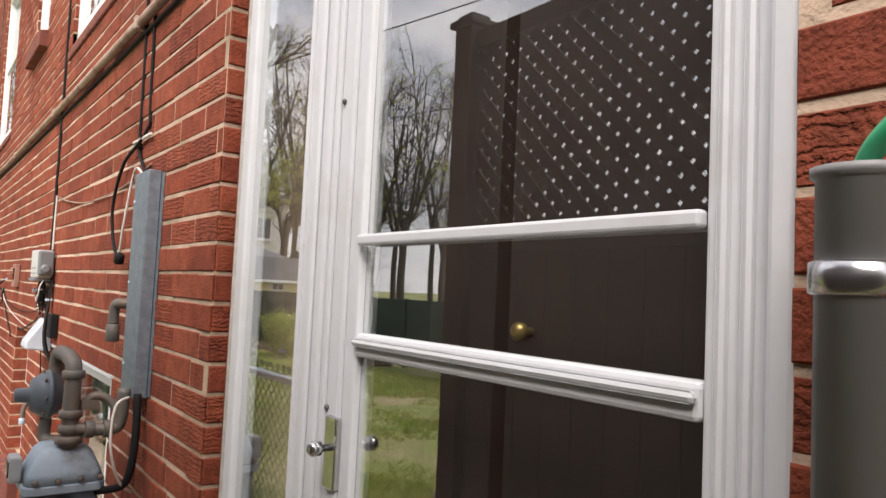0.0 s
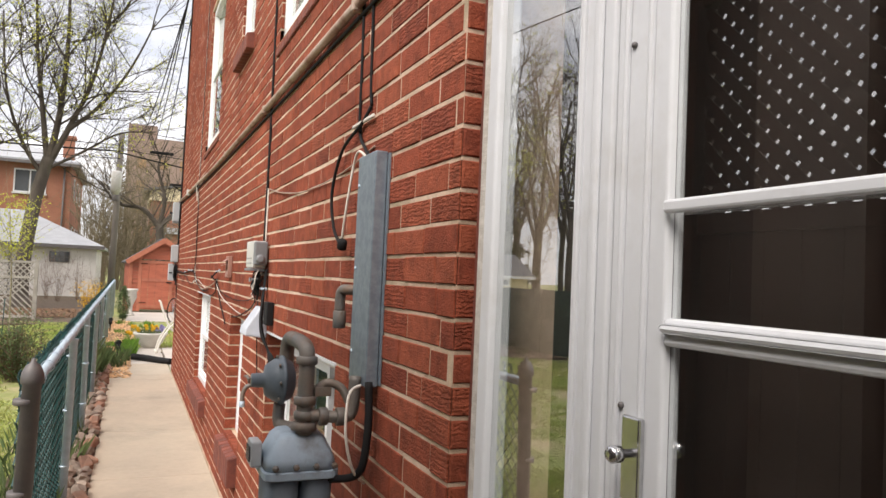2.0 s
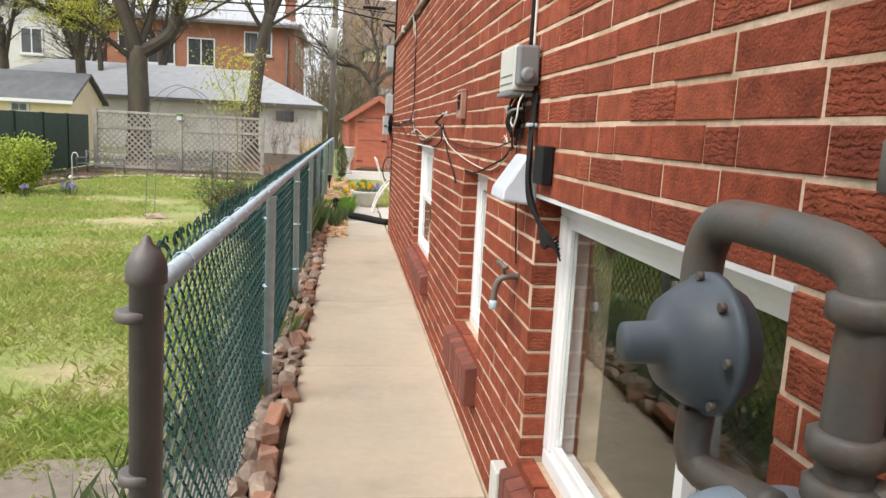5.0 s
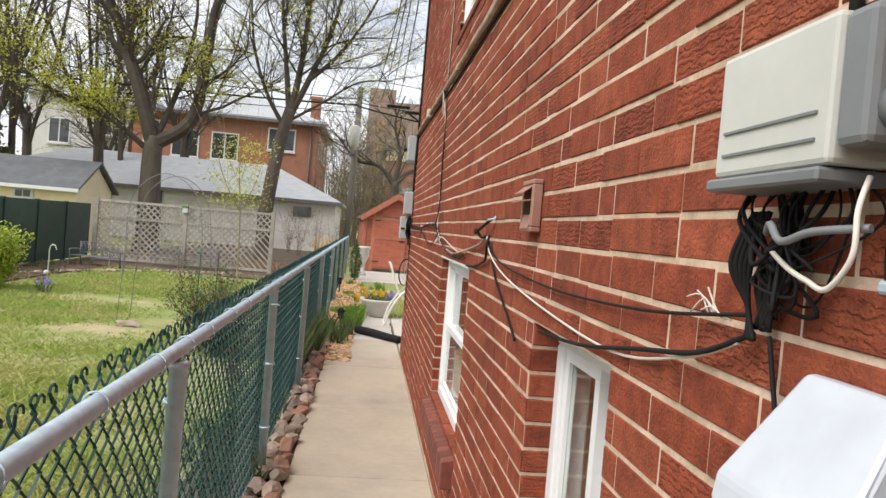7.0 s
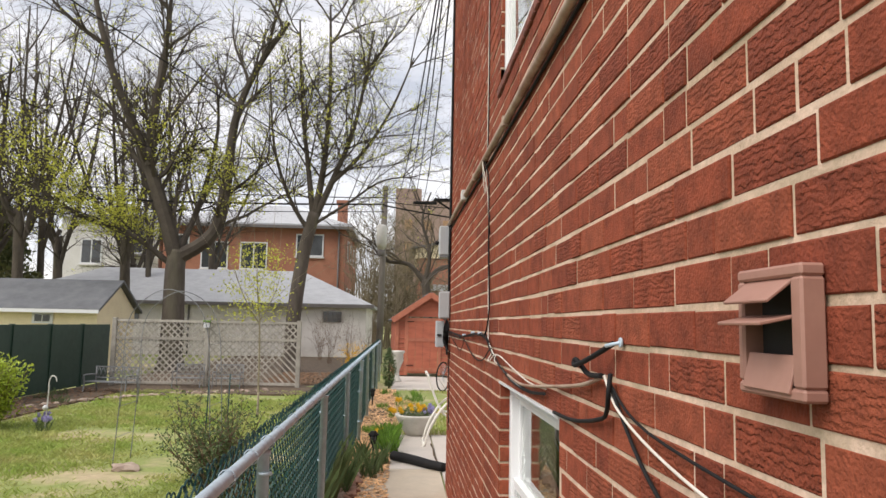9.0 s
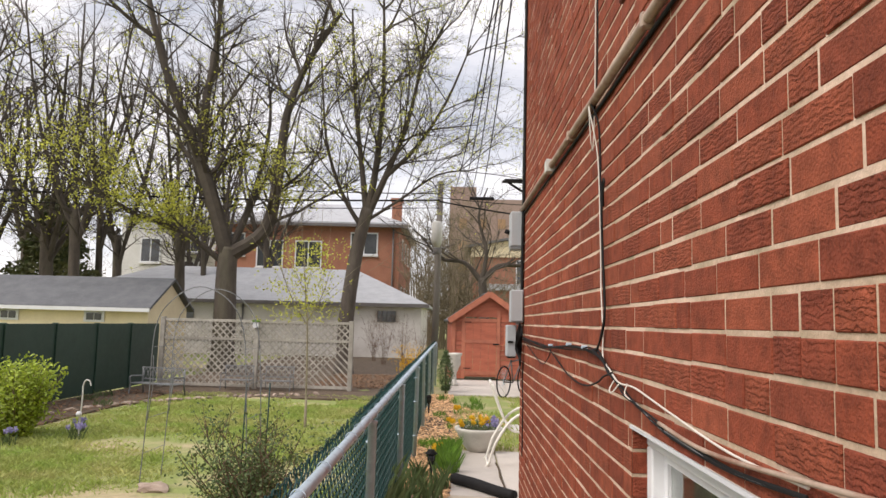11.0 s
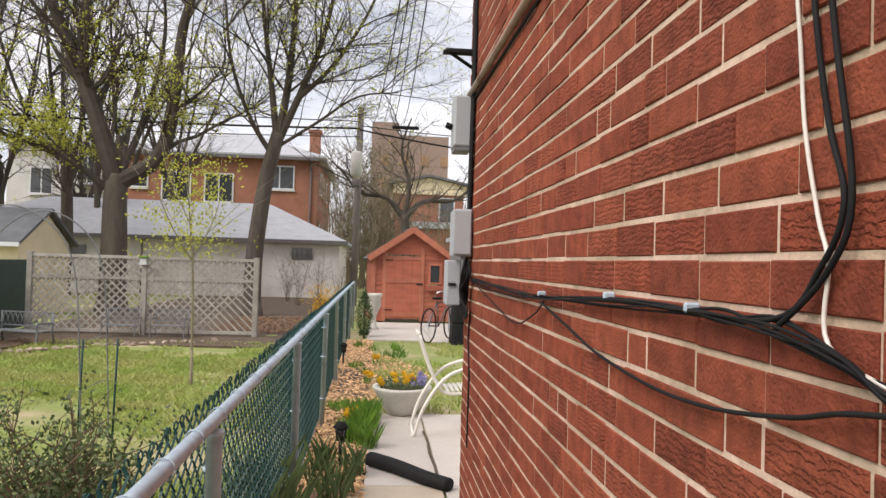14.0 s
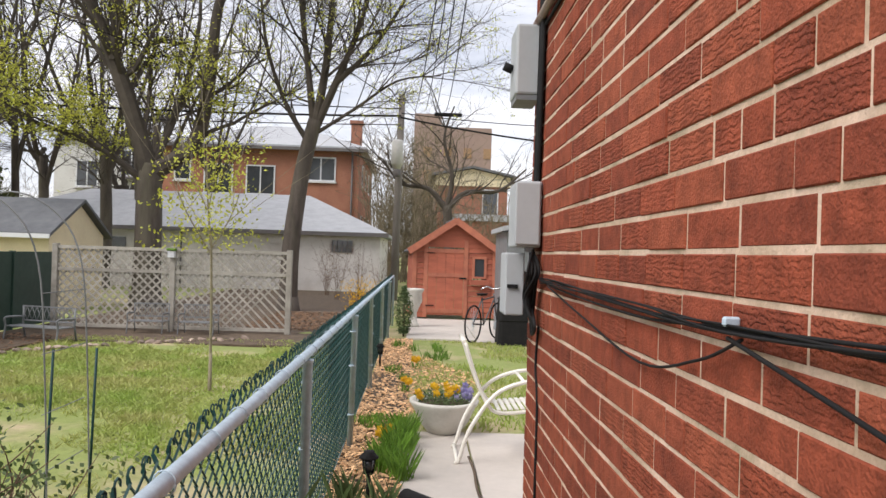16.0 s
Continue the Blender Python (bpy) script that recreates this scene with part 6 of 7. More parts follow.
single("outlet_box", bev(bm, 0.006), M_boxlight, "small pale outlet box near the path", "outlet")

# ---- back garden ----
sh = thing("garden_shed", "small red-stained timber shed with a gable", "shed", at=(0.98, 26.9, 0), rz=4)
SW, SZ, SA = 1.03, 1.72, 2.42   # half width, eave and apex heights
for side in (-1, 1):
    bm = bm_new()
    bx(bm, side * SW - 0.02, 0, 0, side * SW + 0.02, 2.2, SZ)
    part("side_wall", bm, M_redwood, sh)
for k in range(13):
    z0, z1 = 0.02 + k * 0.135, 0.02 + (k + 1) * 0.135 - 0.006
    for a, b in ((-SW, -0.74), (0.30, SW)):
        if 0.95 < (z0 + z1) / 2 < 1.55 and a > 0:
            for c, d in ((0.30, 0.44), (0.80, SW)):
                bm = bm_new()
                bx(bm, c, -0.012, z0, d, 0.02, z1)
                for v in bm.verts:
                    if v.co.y < 0 and v.co.z > z1 - 0.01:
                        v.co.y += 0.016
                part("clapboard", bm, M_redwood, sh)
            continue
        bm = bm_new()
        bx(bm, a, -0.012, z0, b, 0.02, z1)
        for v in bm.verts:
            if v.co.y < 0 and v.co.z > z1 - 0.01:
                v.co.y += 0.016
        part("clapboard", bm, M_redwood, sh)
bm = bm_new()
v = [bm.verts.new(p) for p in ((-SW, -0.005, 1.76), (SW, -0.005, 1.76), (0, -0.005, SA), (-SW, 0.03, 1.76), (SW, 0.03, 1.76), (0, 0.03, SA))]
for f in ((0, 1, 2), (5, 4, 3), (0, 2, 5, 3), (2, 1, 4, 5), (0, 3, 4, 1)):
    bm.faces.new([v[i] for i in f])
part("gable", bm, M_redwood, sh)
for side in (-1, 1):
    ang = math.degrees(math.atan2(SA - SZ, SW))
    bm = bm_new()
    bx(bm, -0.02, -0.16, 0.0, 1.42, 2.35, 0.05, pose(0, 0, SA + 0.03, 0, ang if side > 0 else 180 - ang, 0))
    part("roof_slope", bm, M_shingledark, sh)
    bm = bm_new()
    bx(bm, 0.0, -0.20, -0.10, 1.42, -0.165, 0.055, pose(0, 0, SA + 0.03, 0, ang, 0) if side > 0 else pose(0, -0.365, SA + 0.03, 0, ang, 180))
    part("barge_board", bm, M_redtrim, sh)
for x in (-SW + 0.03, SW - 0.03, -0.72, 0.28):
    bm = bm_new()
    bx(bm, x - 0.05, -0.035, 0.02, x + 0.05, -0.013, 1.95 if abs(x) < 0.9 else 1.74)
    part("corner_board", bm, M_redtrim, sh)
bm = bm_new()
for k in range(4):
    bx(bm, -0.665 + 0.2235 * k, -0.028, 0.08, -0.665 + 0.2235 * (k + 1) - 0.006, 0.0, 1.72)
dr_ = part("shed_door", bm, M_redwood, sh)
for z in (0.13, 1.02, 1.62):
    bm = bm_new()
    bx(bm, -0.66, -0.042, z, 0.225, -0.029, z + 0.10)
    part("batten", bm, M_redtrim, dr_)
for z in (0.30, 1.60):
    bm = bm_new()
    bx(bm, -0.70, -0.050, z, -0.50, -0.043, z + 0.022)
    part("hinge", bm, M_black, dr_)
bm = bm_new()
bx(bm, 0.12, -0.06, 0.98, 0.30, -0.043, 1.02)
part("latch", bm, M_black, dr_)
bm = bm_new()
for q in ((0.44, 0.50, 1.0, 1.55), (0.74, 0.80, 1.0, 1.55), (0.50, 0.74, 1.49, 1.55), (0.50, 0.74, 1.0, 1.05)):
    bx(bm, q[0], -0.04, q[2], q[1], -0.005, q[3])
wf = part("shed_window", bm, M_redtrim, sh)
bm = bm_new()
bx(bm, 0.50, -0.012, 1.05, 0.74, -0.006, 1.49)
part("pane", bm, M_farglass, wf)
bm = bm_new()
bx(bm, 0.40, -0.20, 0.84, 0.86, -0.02, 0.97)
part("window_box", bev(bm, 0.008, 1), M_redwood, sh)

# dark storage shed beside the patio, black bin before it
ss = thing("storage_shed", "grey storage shed with a pale roof edge", "shed")
bm = bm_new()
bx(bm, 1.75, 22.6, 0.0, 3.4, 24.6, 2.05)
part("wall", bm, M_boxshade, ss)
bm = bm_new()
bx(bm, 1.65, 22.45, 2.05, 3.5, 24.7, 2.14, Matrix.Identity(4))
for v in bm.verts:
    if v.co.x > 3:
        v.co.z += 0.35
part("roof", bm, M_shingle, ss)
bn = thing("compost_bin", "black ribbed plastic bin on the patio", "bin")
bm = bm_new()
prism(bm, [(1.82, 21.9, 0.0, 0.30, 0.30, 0.06), (1.82, 21.9, 0.42, 0.28, 0.28, 0.06), (1.82, 21.9, 0.44, 0.29, 0.29, 0.06), (1.82, 21.9, 0.80, 0.26, 0.26, 0.06)])
part("body", bm, M_black, bn)
bm = bm_new()
prism(bm, [(1.82, 21.9, 0.802, 0.28, 0.28, 0.06), (1.82, 21.9, 0.84, 0.24, 0.24, 0.06)])
part("lid", bm, M_black, bn)

# bicycle leaning by the bin
bk = thing("bicycle", "old bicycle leaning beside the black bin", "bicycle", at=(1.36, 22.35, 0), rz=60)
for x in (-0.52, 0.52):
    bm = bm_new()
    tube(bm, [(x + 0.33 * math.cos(a), 0, 0.34 + 0.33 * math.sin(a)) for a in (2 * math.pi * k / 24 for k in range(25))], 0.016, 6)
    wh = part("wheel", bm, M_black, bk, "black tyre")
    bm = bm_new()
    for k in range(10):
        a = math.pi * k / 10
        tube(bm, [(x + 0.31 * math.cos(a), 0, 0.34 + 0.31 * math.sin(a)), (x - 0.31 * math.cos(a), 0, 0.34 - 0.31 * math.sin(a))], 0.002, 4)
    part("spoke_set", bm, M_galv, wh)
bm = bm_new()
for a, b in (((-0.52, 0, 0.34), (-0.16, 0, 0.80)), ((-0.16, 0, 0.78), (-0.08, 0, 0.30)), ((-0.08, 0, 0.30), (-0.52, 0, 0.34)), ((-0.08, 0, 0.30), (0.36, 0, 0.74)), ((-0.15, 0, 0.76), (0.36, 0, 0.80)), ((0.34, 0, 0.86), (0.52, 0, 0.34))):
    tube(bm, [a, b], 0.014, 8)
part("frame", bm, M_darkpost, bk)
bm = bm_new()
tube(bm, curve_pts([(0.36, -0.28, 0.92), (0.40, -0.18, 0.98), (0.34, 0, 0.95), (0.40, 0.18, 0.98), (0.36, 0.28, 0.92)], 4), 0.011, 8)
part("handlebar", bm, M_chrome, bk)
bm = bm_new()
prism(bm, [(-0.17, 0, 0.84, 0.12, 0.05, 0.03), (-0.17, 0, 0.88, 0.13, 0.07, 0.03)])
part("saddle", bm, M_black, bk)

# urn and cypress by the fence end
ur = thing("garden_urn", "pale stone garden urn beside the shed", "urn")
bm = bm_new()
lathe(bm, [(0.12, 0), (0.12, 0.06), (0.07, 0.10), (0.06, 0.30), (0.10, 0.40), (0.17, 0.55), (0.16, 0.72), (0.20, 0.78), (0.20, 0.82), (0.14, 0.82)], 20, pose(0.02, 24.6, 0))
part("bowl", bm, M_planter, ur)
rnd = random.Random(51)


def foliage(name, label, cat, centre, h, rad, n, s, material, shape=1.0, base=0.03):
    LV, LF = [], []
    for i in range(n):
        f = rnd.random()
        a = rnd.uniform(0, 6.283)
        rr = rad * math.sin(math.pi * min(1, 0.12 + 0.88 * f) ** shape) * math.sqrt(rnd.uniform(0.35, 1))
        leaf_tuft(LV, LF, (centre[0] + rr * math.cos(a), centre[1] + rr * math.sin(a), base + h * f), s, rnd, 3)
    return LV, LF


cy = thing("cypress_bush", "small upright dark green cypress by the fence", "shrub", at=(-0.16, 22.9, 0))
bm = bm_new()
tube(bm, [(0, 0, -0.03), (0, 0, 0.6)], 0.02, 6)
part("stem", bm, M_stem, cy)
LV, LF = foliage("", "", "", (0, 0), 0.88, 0.17, 700, 0.028, M_green)
stuff_mesh("foliage", LV, LF, M_shrub, "dense scale leaves", parent=cy)

# planter bowl with pansies
pl = thing("planter_bowl", "weathered white bowl planter with pansies", "planter", at=(0.36, 15.35, 0))
bm = bm_new()
lathe(bm, [(0.13, 0.0), (0.15, 0.012), (0.22, 0.10), (0.275, 0.22), (0.305, 0.262), (0.305, 0.285), (0.27, 0.285), (0.255, 0.25), (0.02, 0.245)], 32)
part("bowl", bm, M_planter, pl)
bm = bm_new()
lathe(bm, [(0.255, 0.246), (0.2, 0.258), (0.02, 0.262)], 24)
part("soil", bm, M_soil, pl)
LV, LF = [], []
for i in range(420):
    a, r = rnd.uniform(0, 6.28), 0.25 * math.sqrt(rnd.random())
    leaf_tuft(LV, LF, (r * math.cos(a), r * math.sin(a), 0.27 + rnd.uniform(0, 0.07)), 0.020, rnd, 2)
stuff_mesh("foliage", LV, LF, M_shrub, "low dark green leaves", parent=pl)


def flower_heads(LV, LF, p, s):
    for k in range(5):
        a = k * 1.257 + rnd.uniform(-0.2, 0.2)
        c = Vector(p) + Vector((s * 0.6 * math.cos(a), rnd.uniform(-0.3, 0.3) * s, s * 0.6 * math.sin(a)))
        o = len(LV)
        u, w = Vector((math.cos(a), 0.3, math.sin(a))) * s * 0.6, Vector((-math.sin(a), 0.2, math.cos(a))) * s * 0.5
        LV += [tuple(c - u), tuple(c + w), tuple(c + u), tuple(c - w)]
        LF.append((o, o + 1, o + 2, o + 3))


for mt, lab, xs_, n in ((M_yellow, "bright yellow pansy flowers", (-0.1, 0.12), 14), (M_violet, "violet and white pansy flowers", (0.08, 0.22), 14), (M_yellow, "small yellow pansy flowers", (-0.24, -0.2), 5)):
    LV, LF = [], []
    for i in range(n):
        flower_heads(LV, LF, (rnd.uniform(*xs_), rnd.uniform(-0.16, 0.05), rnd.uniform(0.32, 0.42)), 0.03)
    stuff_mesh("blossom", LV, LF, mt, lab, parent=pl)

# white garden chair
ch = thing("garden_chair", "white tubular garden chair with slatted seat", "chair", at=(0.80, 14.62, 0))
for s in (-1, 1):
    y = s * 0.25
    bm = bm_new()
    tube(bm, curve_pts([(-0.39, y, 0.01), (-0.36, y, 0.02), (-0.28, y, 0.26), (-0.10, y, 0.52), (0.12, y, 0.62), (0.30, y, 0.62), (0.42, y, 0.50), (0.46, y, 0.26), (0.44, y, 0.01)], 5), 0.016, 10)
    part("arm_frame", bm, M_chair, ch, smooth=True)
    bm = bm_new()
    tube(bm, curve_pts([(-0.33, y * 0.85, 0.90), (-0.25, y * 0.85, 0.66), (-0.16, y * 0.85, 0.46), (-0.06, y * 0.85, 0.38), (0.2, y * 0.85, 0.40), (0.38, y * 0.85, 0.42)], 5), 0.014, 10)
    part("seat_rail", bm, M_chair, ch, smooth=True)
for z in (0.02, 0.62):
    bm = bm_new()
    tube(bm, [(-0.37 if z < 0.1 else 0.12, -0.25, z), (-0.37 if z < 0.1 else 0.12, 0.25, z)], 0.013, 8)
    part("cross_bar", bm, M_chair, ch)
bk_pts = curve_pts([(-0.33, 0, 0.90), (-0.25, 0, 0.66), (-0.16, 0, 0.46)], 6)
for p in bk_pts:
    bm = bm_new()
    bx(bm, p.x - 0.012, -0.21, p.z - 0.014, p.x - 0.004, 0.21, p.z + 0.014)
    part("back_slat", bev(bm, 0.003, 1), M_chair, ch)
for k in range(10):
    x = -0.06 + 0.045 * k
    bm = bm_new()
    bx(bm, x - 0.016, -0.21, 0.392 + 0.004 * k, x + 0.016, 0.21, 0.402 + 0.004 * k)
    part("seat_slat", bev(bm, 0.003, 1), M_chair, ch)
bm = bm_new()
tube(bm, [(-0.34, -0.22, 0.905), (-0.34, 0.22, 0.905)], 0.018, 8)
part("top_rail", bm, M_chair, ch)

# rolled hose sleeve on the path, crack in the slab
bm = bm_new()
tube(bm, curve_pts([(0.06, 13.46, 0.05), (0.25, 13.24, 0.055), (0.45, 12.98, 0.05), (0.60, 12.82, 0.05)], 6), 0.062, 12, 0.05)
for v in bm.verts:
    v.co.z = max(0.004, v.co.z * 0.92)
single("downspout_sleeve", bm, M_black, "black corrugated drain sleeve lying on the slab", "drain sleeve", smooth=True)
# thin dark rod along the joint draws the crack
bm = bm_new()
tube(bm, curve_pts([(0.53, 14.55, 0.004), (0.545, 14.2, 0.006), (0.535, 13.8, 0.005), (0.55, 13.4, 0.006), (0.54, 13.05, 0.005)], 5), 0.010, 6)
single("slab_joint_moss", bm, M_soil, "thin dark line along the joint between the patio slabs", "moss")

# solar lantern
for px, py, sc in ((-0.175, 13.55, 1.0), (-0.40, 19.0, 1.0)):
    ln = thing("path_lantern", "small black solar path lantern in the bed", "lantern", "path lanterns", at=(px, py, 0))
    bm = bm_new()
    tube(bm, [(0, 0, -0.03), (0, 0, 0.16)], 0.014, 8)
    part("stake", bm, M_black, ln)
    bm = bm_new()
    lathe(bm, [(0.03, 0.16), (0.034, 0.165), (0.04, 0.172)], 8)
    part("base", bm, M_black, ln)
    bm = bm_new()
    lathe(bm, [(0.030, 0.173), (0.040, 0.262)], 6)
    part("glass", bm, M_farglass, ln)
    bm = bm_new()
    for k in range(6):
        a = k * math.pi / 3
        tube(bm, [(0.032 * math.cos(a), 0.032 * math.sin(a), 0.172), (0.043 * math.cos(a), 0.043 * math.sin(a), 0.264)], 0.003, 4)
    part("cage", bm, M_black, ln)
    bm = bm_new()
    lathe(bm, [(0.062, 0.262), (0.062, 0.270), (0.035, 0.295), (0.034, 0.305), (0.01, 0.306)], 10)
    part("cap", bm, M_black, ln)

# wood chips and bulbs in the bed
V, F = [], []


def chip(V, F, x, y, z, s):
    a = rnd.uniform(0, 6.28)
    u, w = Vector((math.cos(a), math.sin(a), rnd.uniform(-0.4, 0.4))) * s, Vector((-math.sin(a), math.cos(a), rnd.uniform(-0.4, 0.4))) * s * 0.5
    c = Vector((x, y, z))
    o = len(V)
    V += [tuple(c - u - w), tuple(c + u - w * 0.6), tuple(c + u * 0.8 + w), tuple(c - u * 0.7 + w), tuple(c + Vector((0, 0, s * 0.35)))]
    F.extend([(o, o + 1, o + 4), (o + 1, o + 2, o + 4), (o + 2, o + 3, o + 4), (o + 3, o, o + 4)])


for i in range(6500):
    y = rnd.uniform(11.4, 22.2)
    x1 = 0.02 + (0.65 * math.exp(-((y - 18.0) / 1.1) ** 2)) + (0.25 if 16 < y < 20 else 0)
    x = rnd.uniform(-0.47, x1)
    chip(V, F, x, y, rnd.uniform(-0.012, 0.018), rnd.uniform(0.014, 0.034))
stuff_mesh("wood_chips", V, F, M_mulch, "orange-brown wood chips spread over the bed", "mulch")
V, F = [], []
for i in range(3800):
    x, y = (rnd.uniform(-3.4, -0.6), rnd.uniform(23.2, 27.5)) if i < 2600 else (rnd.uniform(-7.05, -5.75), rnd.uniform(13.4, 21.5))
    chip(V, F, x, y, rnd.uniform(-0.01, 0.02), rnd.uniform(0.02, 0.045))
stuff_mesh("fallen_leaves", V, F, M_leaflitter, "brown fallen leaves on bare soil", "leaves")


def blade(V, F, x, y, z, h, w, lean=0.4):
    a = rnd.uniform(0, 6.28)
    dx, dy = math.cos(a), math.sin(a)
    lx, ly = rnd.uniform(-lean, lean) * h, rnd.uniform(-lean, lean) * h
    o = len(V)
    V += [(x - dx * w, y - dy * w, z), (x + dx * w, y + dy * w, z), (x + lx * 0.4 + dx * w * 0.7, y + ly * 0.4 + dy * w * 0.7, z + h * 0.6), (x + lx, y + ly, z + h)]
    F.extend([(o, o + 1, o + 2), (o, o + 2, o + 3)])


def clump(name, label, cat, spots, material, flowers=None, h=(0.14, 0.26), w=0.005, n=60, r=0.09):
    for x, y in spots:
        t = thing(name, label, cat, at=(x, y, 0))
        V, F = [], []
        for i in range(n):
            a, q = rnd.uniform(0, 6.28), r * math.sqrt(rnd.random())
            blade(V, F, q * math.cos(a), q * math.sin(a), -0.012, rnd.uniform(*h), w, 0.5)
        stuff_mesh("leaf_tuft", V, F, material, "", parent=t)
        if flowers:
            LV, LF = [], []
            for i in range(rnd.randint(4, 8)):
                flower_heads(LV, LF, (rnd.uniform(-r, r), rnd.uniform(-r, r), h[1] * rnd.uniform(0.75, 1.05)), 0.035)
            stuff_mesh("blossom", LV, LF, flowers, "yellow flowers", parent=t)


clump("bulb_plant", "lush green bulb leaves in the bed", "plant", [(-0.02 + rnd.uniform(-0.1, 0.05), 14.0 + 0.14 * k) for k in range(9)], M_green, None, n=75)
clump("daffodil_plant", "daffodils in yellow flower among wood chips", "plant", [(-0.14, 14.9), (-0.02, 17.2), (0.1, 18.9)], M_green, M_yellow, h=(0.06, 0.13), n=30, r=0.06)
clump("bulb_plant", "grey-green iris leaves in the bed", "plant", [(-0.12, 12.75), (-0.28, 12.9), (-0.05, 13.2), (-0.3, 13.3), (-0.18, 12.5)], M_shrub, None, h=(0.14, 0.30), n=46)
clump("bulb_plant", "green bulb leaves near the shed path", "plant", [(rnd.uniform(-0.3, 0.6), rnd.uniform(19.6, 21.8)) for k in range(8)], M_green, None, h=(0.08, 0.16), n=36)
clump("bulb_plant", "green bulb leaves along the fence", "plant", [(rnd.uniform(-0.35, 0.0), rnd.uniform(15.3, 19)) for k in range(8)], M_green, None, h=(0.06, 0.13), n=40)
# overgrown plants against the fence
clump("fern_plant", "dark green leaves growing through the fence foot", "plant", [(-0.55 + rnd.uniform(-0.12, 0.1), 10.6 + 0.25 * k) for k in range(8)], M_shrub, None, h=(0.2, 0.5), n=80, r=0.15)
clump("ground_cover", "low green leaves at the fence foot", "plant", [(-0.62 + rnd.uniform(-0.15, 0.12), 4.6 + 0.4 * k) for k in range(15)], M_shrub, None, h=(0.08, 0.24), n=70, r=0.2)

clump("border_plant", "low green tufts in the bare border", "plant", [(-6.5 + 0.5 * math.sin(2.3 * k), 14.2 + 0.75 * k) for k in range(9)], M_shrub, None, h=(0.07, 0.18), n=60, r=0.16)

# ---- lawn growth ----
rg_ = random.Random(61)
V, F = [], []
for i in range(150000):
    x, y = rg_.uniform(-6.6, -0.75), 5.0 + 16.6 * (rg_.random() ** 1.35)
    d = noise.noise((x * 0.55, y * 0.55, 7.0)) + 0.5 * noise.noise((x * 2.2, y * 2.2, 1.0))
    if d < -0.16 + rg_.uniform(-0.25, 0.25) or (x > -0.85 and y < 12.4) or (x < -5.75 and y > 13.6):
        continue
    rnd = rg_
    s = 1.0 + 0.6 * max(0, d)
    blade(V, F, x, y, -0.045, rg_.uniform(0.030, 0.065) * s, 0.0032 + 0.00055 * (y - 4), 1.5)
for i in range(1500):
    cx, cy_ = rg_.uniform(-5.7, -0.9), 5.2 + 15.4 * (rg_.random() ** 1.3)
    if noise.noise((cx * 0.55, cy_ * 0.55, 7.0)) < -0.12:
        continue
    tall, wide = rg_.uniform(0.05, 0.095), rg_.uniform(0.04, 0.13)
    for j in range(26):
        blade(V, F, cx + rg_.gauss(0, wide), cy_ + rg_.gauss(0, wide), -0.045, tall * rg_.uniform(0.7, 1.2), 0.0034 + 0.00055 * (cy_ - 4), 0.8)
stuff_mesh("lawn_grass", V, F, M_blade, "patchy spring lawn grass, green with straw tufts", "grass")
V, F = [], []
for i in range(14000):
    x, y = rg_.uniform(0.1, 4.0), rg_.uniform(15.4, 22.0)
    if noise.noise((x * 0.8, y * 0.8, 2.0)) < -0.05 and y > 18:
        continue
    blade(V, F, x, y, -0.02, rg_.uniform(0.04, 0.08), 0.011, 0.7)
for i in range(1100):
    x, y = rg_.uniform(-3.4, -0.55), rg_.uniform(1.4, 5.0)
    blade(V, F, x, y, -0.05, rg_.uniform(0.05, 0.10), 0.006, 0.7)
stuff_mesh("lawn_grass", V, F, M_blade, "short green grass behind the house and by the flagstones", "grass")

# ---- shrubs on the lawn ----
def shrub(name, label, at, h, r, stems, material, leafn, ls, seed):
    global rnd
    rnd = random.Random(seed)
    t = thing(name, label, "shrub", at=at)
    V, F, LV, LF = [], [], [], []
    for i in range(stems):
        a = rnd.uniform(0, 6.28)
        d = Vector((math.cos(a) * rnd.uniform(0.1, 0.9) * r / h, math.sin(a) * rnd.uniform(0.1, 0.9) * r / h, 1))
        line, _ = branch_line((rnd.uniform(-0.08, 0.08), rnd.uniform(-0.08, 0.08), -0.04), d, h * rnd.uniform(0.6, 1.1), rnd, 0.12, 0.05, 6)
        raw_tube(V, F, line, 0.007, 4, 0.002)
        for j in range(leafn):
            q = line[rnd.randint(1, 6)] + Vector((rnd.gauss(0, 0.05), rnd.gauss(0, 0.05), rnd.gauss(0, 0.05)))
            leaf_tuft(LV, LF, q, ls, rnd, 2)
        for j in range(4):
            l2, _ = branch_line(line[rnd.randint(1, 5)], (rnd.uniform(-1, 1), rnd.uniform(-1, 1), rnd.uniform(0.2, 1)), h * 0.3, rnd, 0.15, 0.1, 3)
            raw_tube(V, F, l2, 0.004, 3, 0.0015)
            for q in l2:
                leaf_tuft(LV, LF, q, ls, rnd, 3)
    stuff_mesh("twig", V, F, M_stem, "", parent=t)
    stuff_mesh("foliage", LV, LF, material, "", parent=t)
    return t


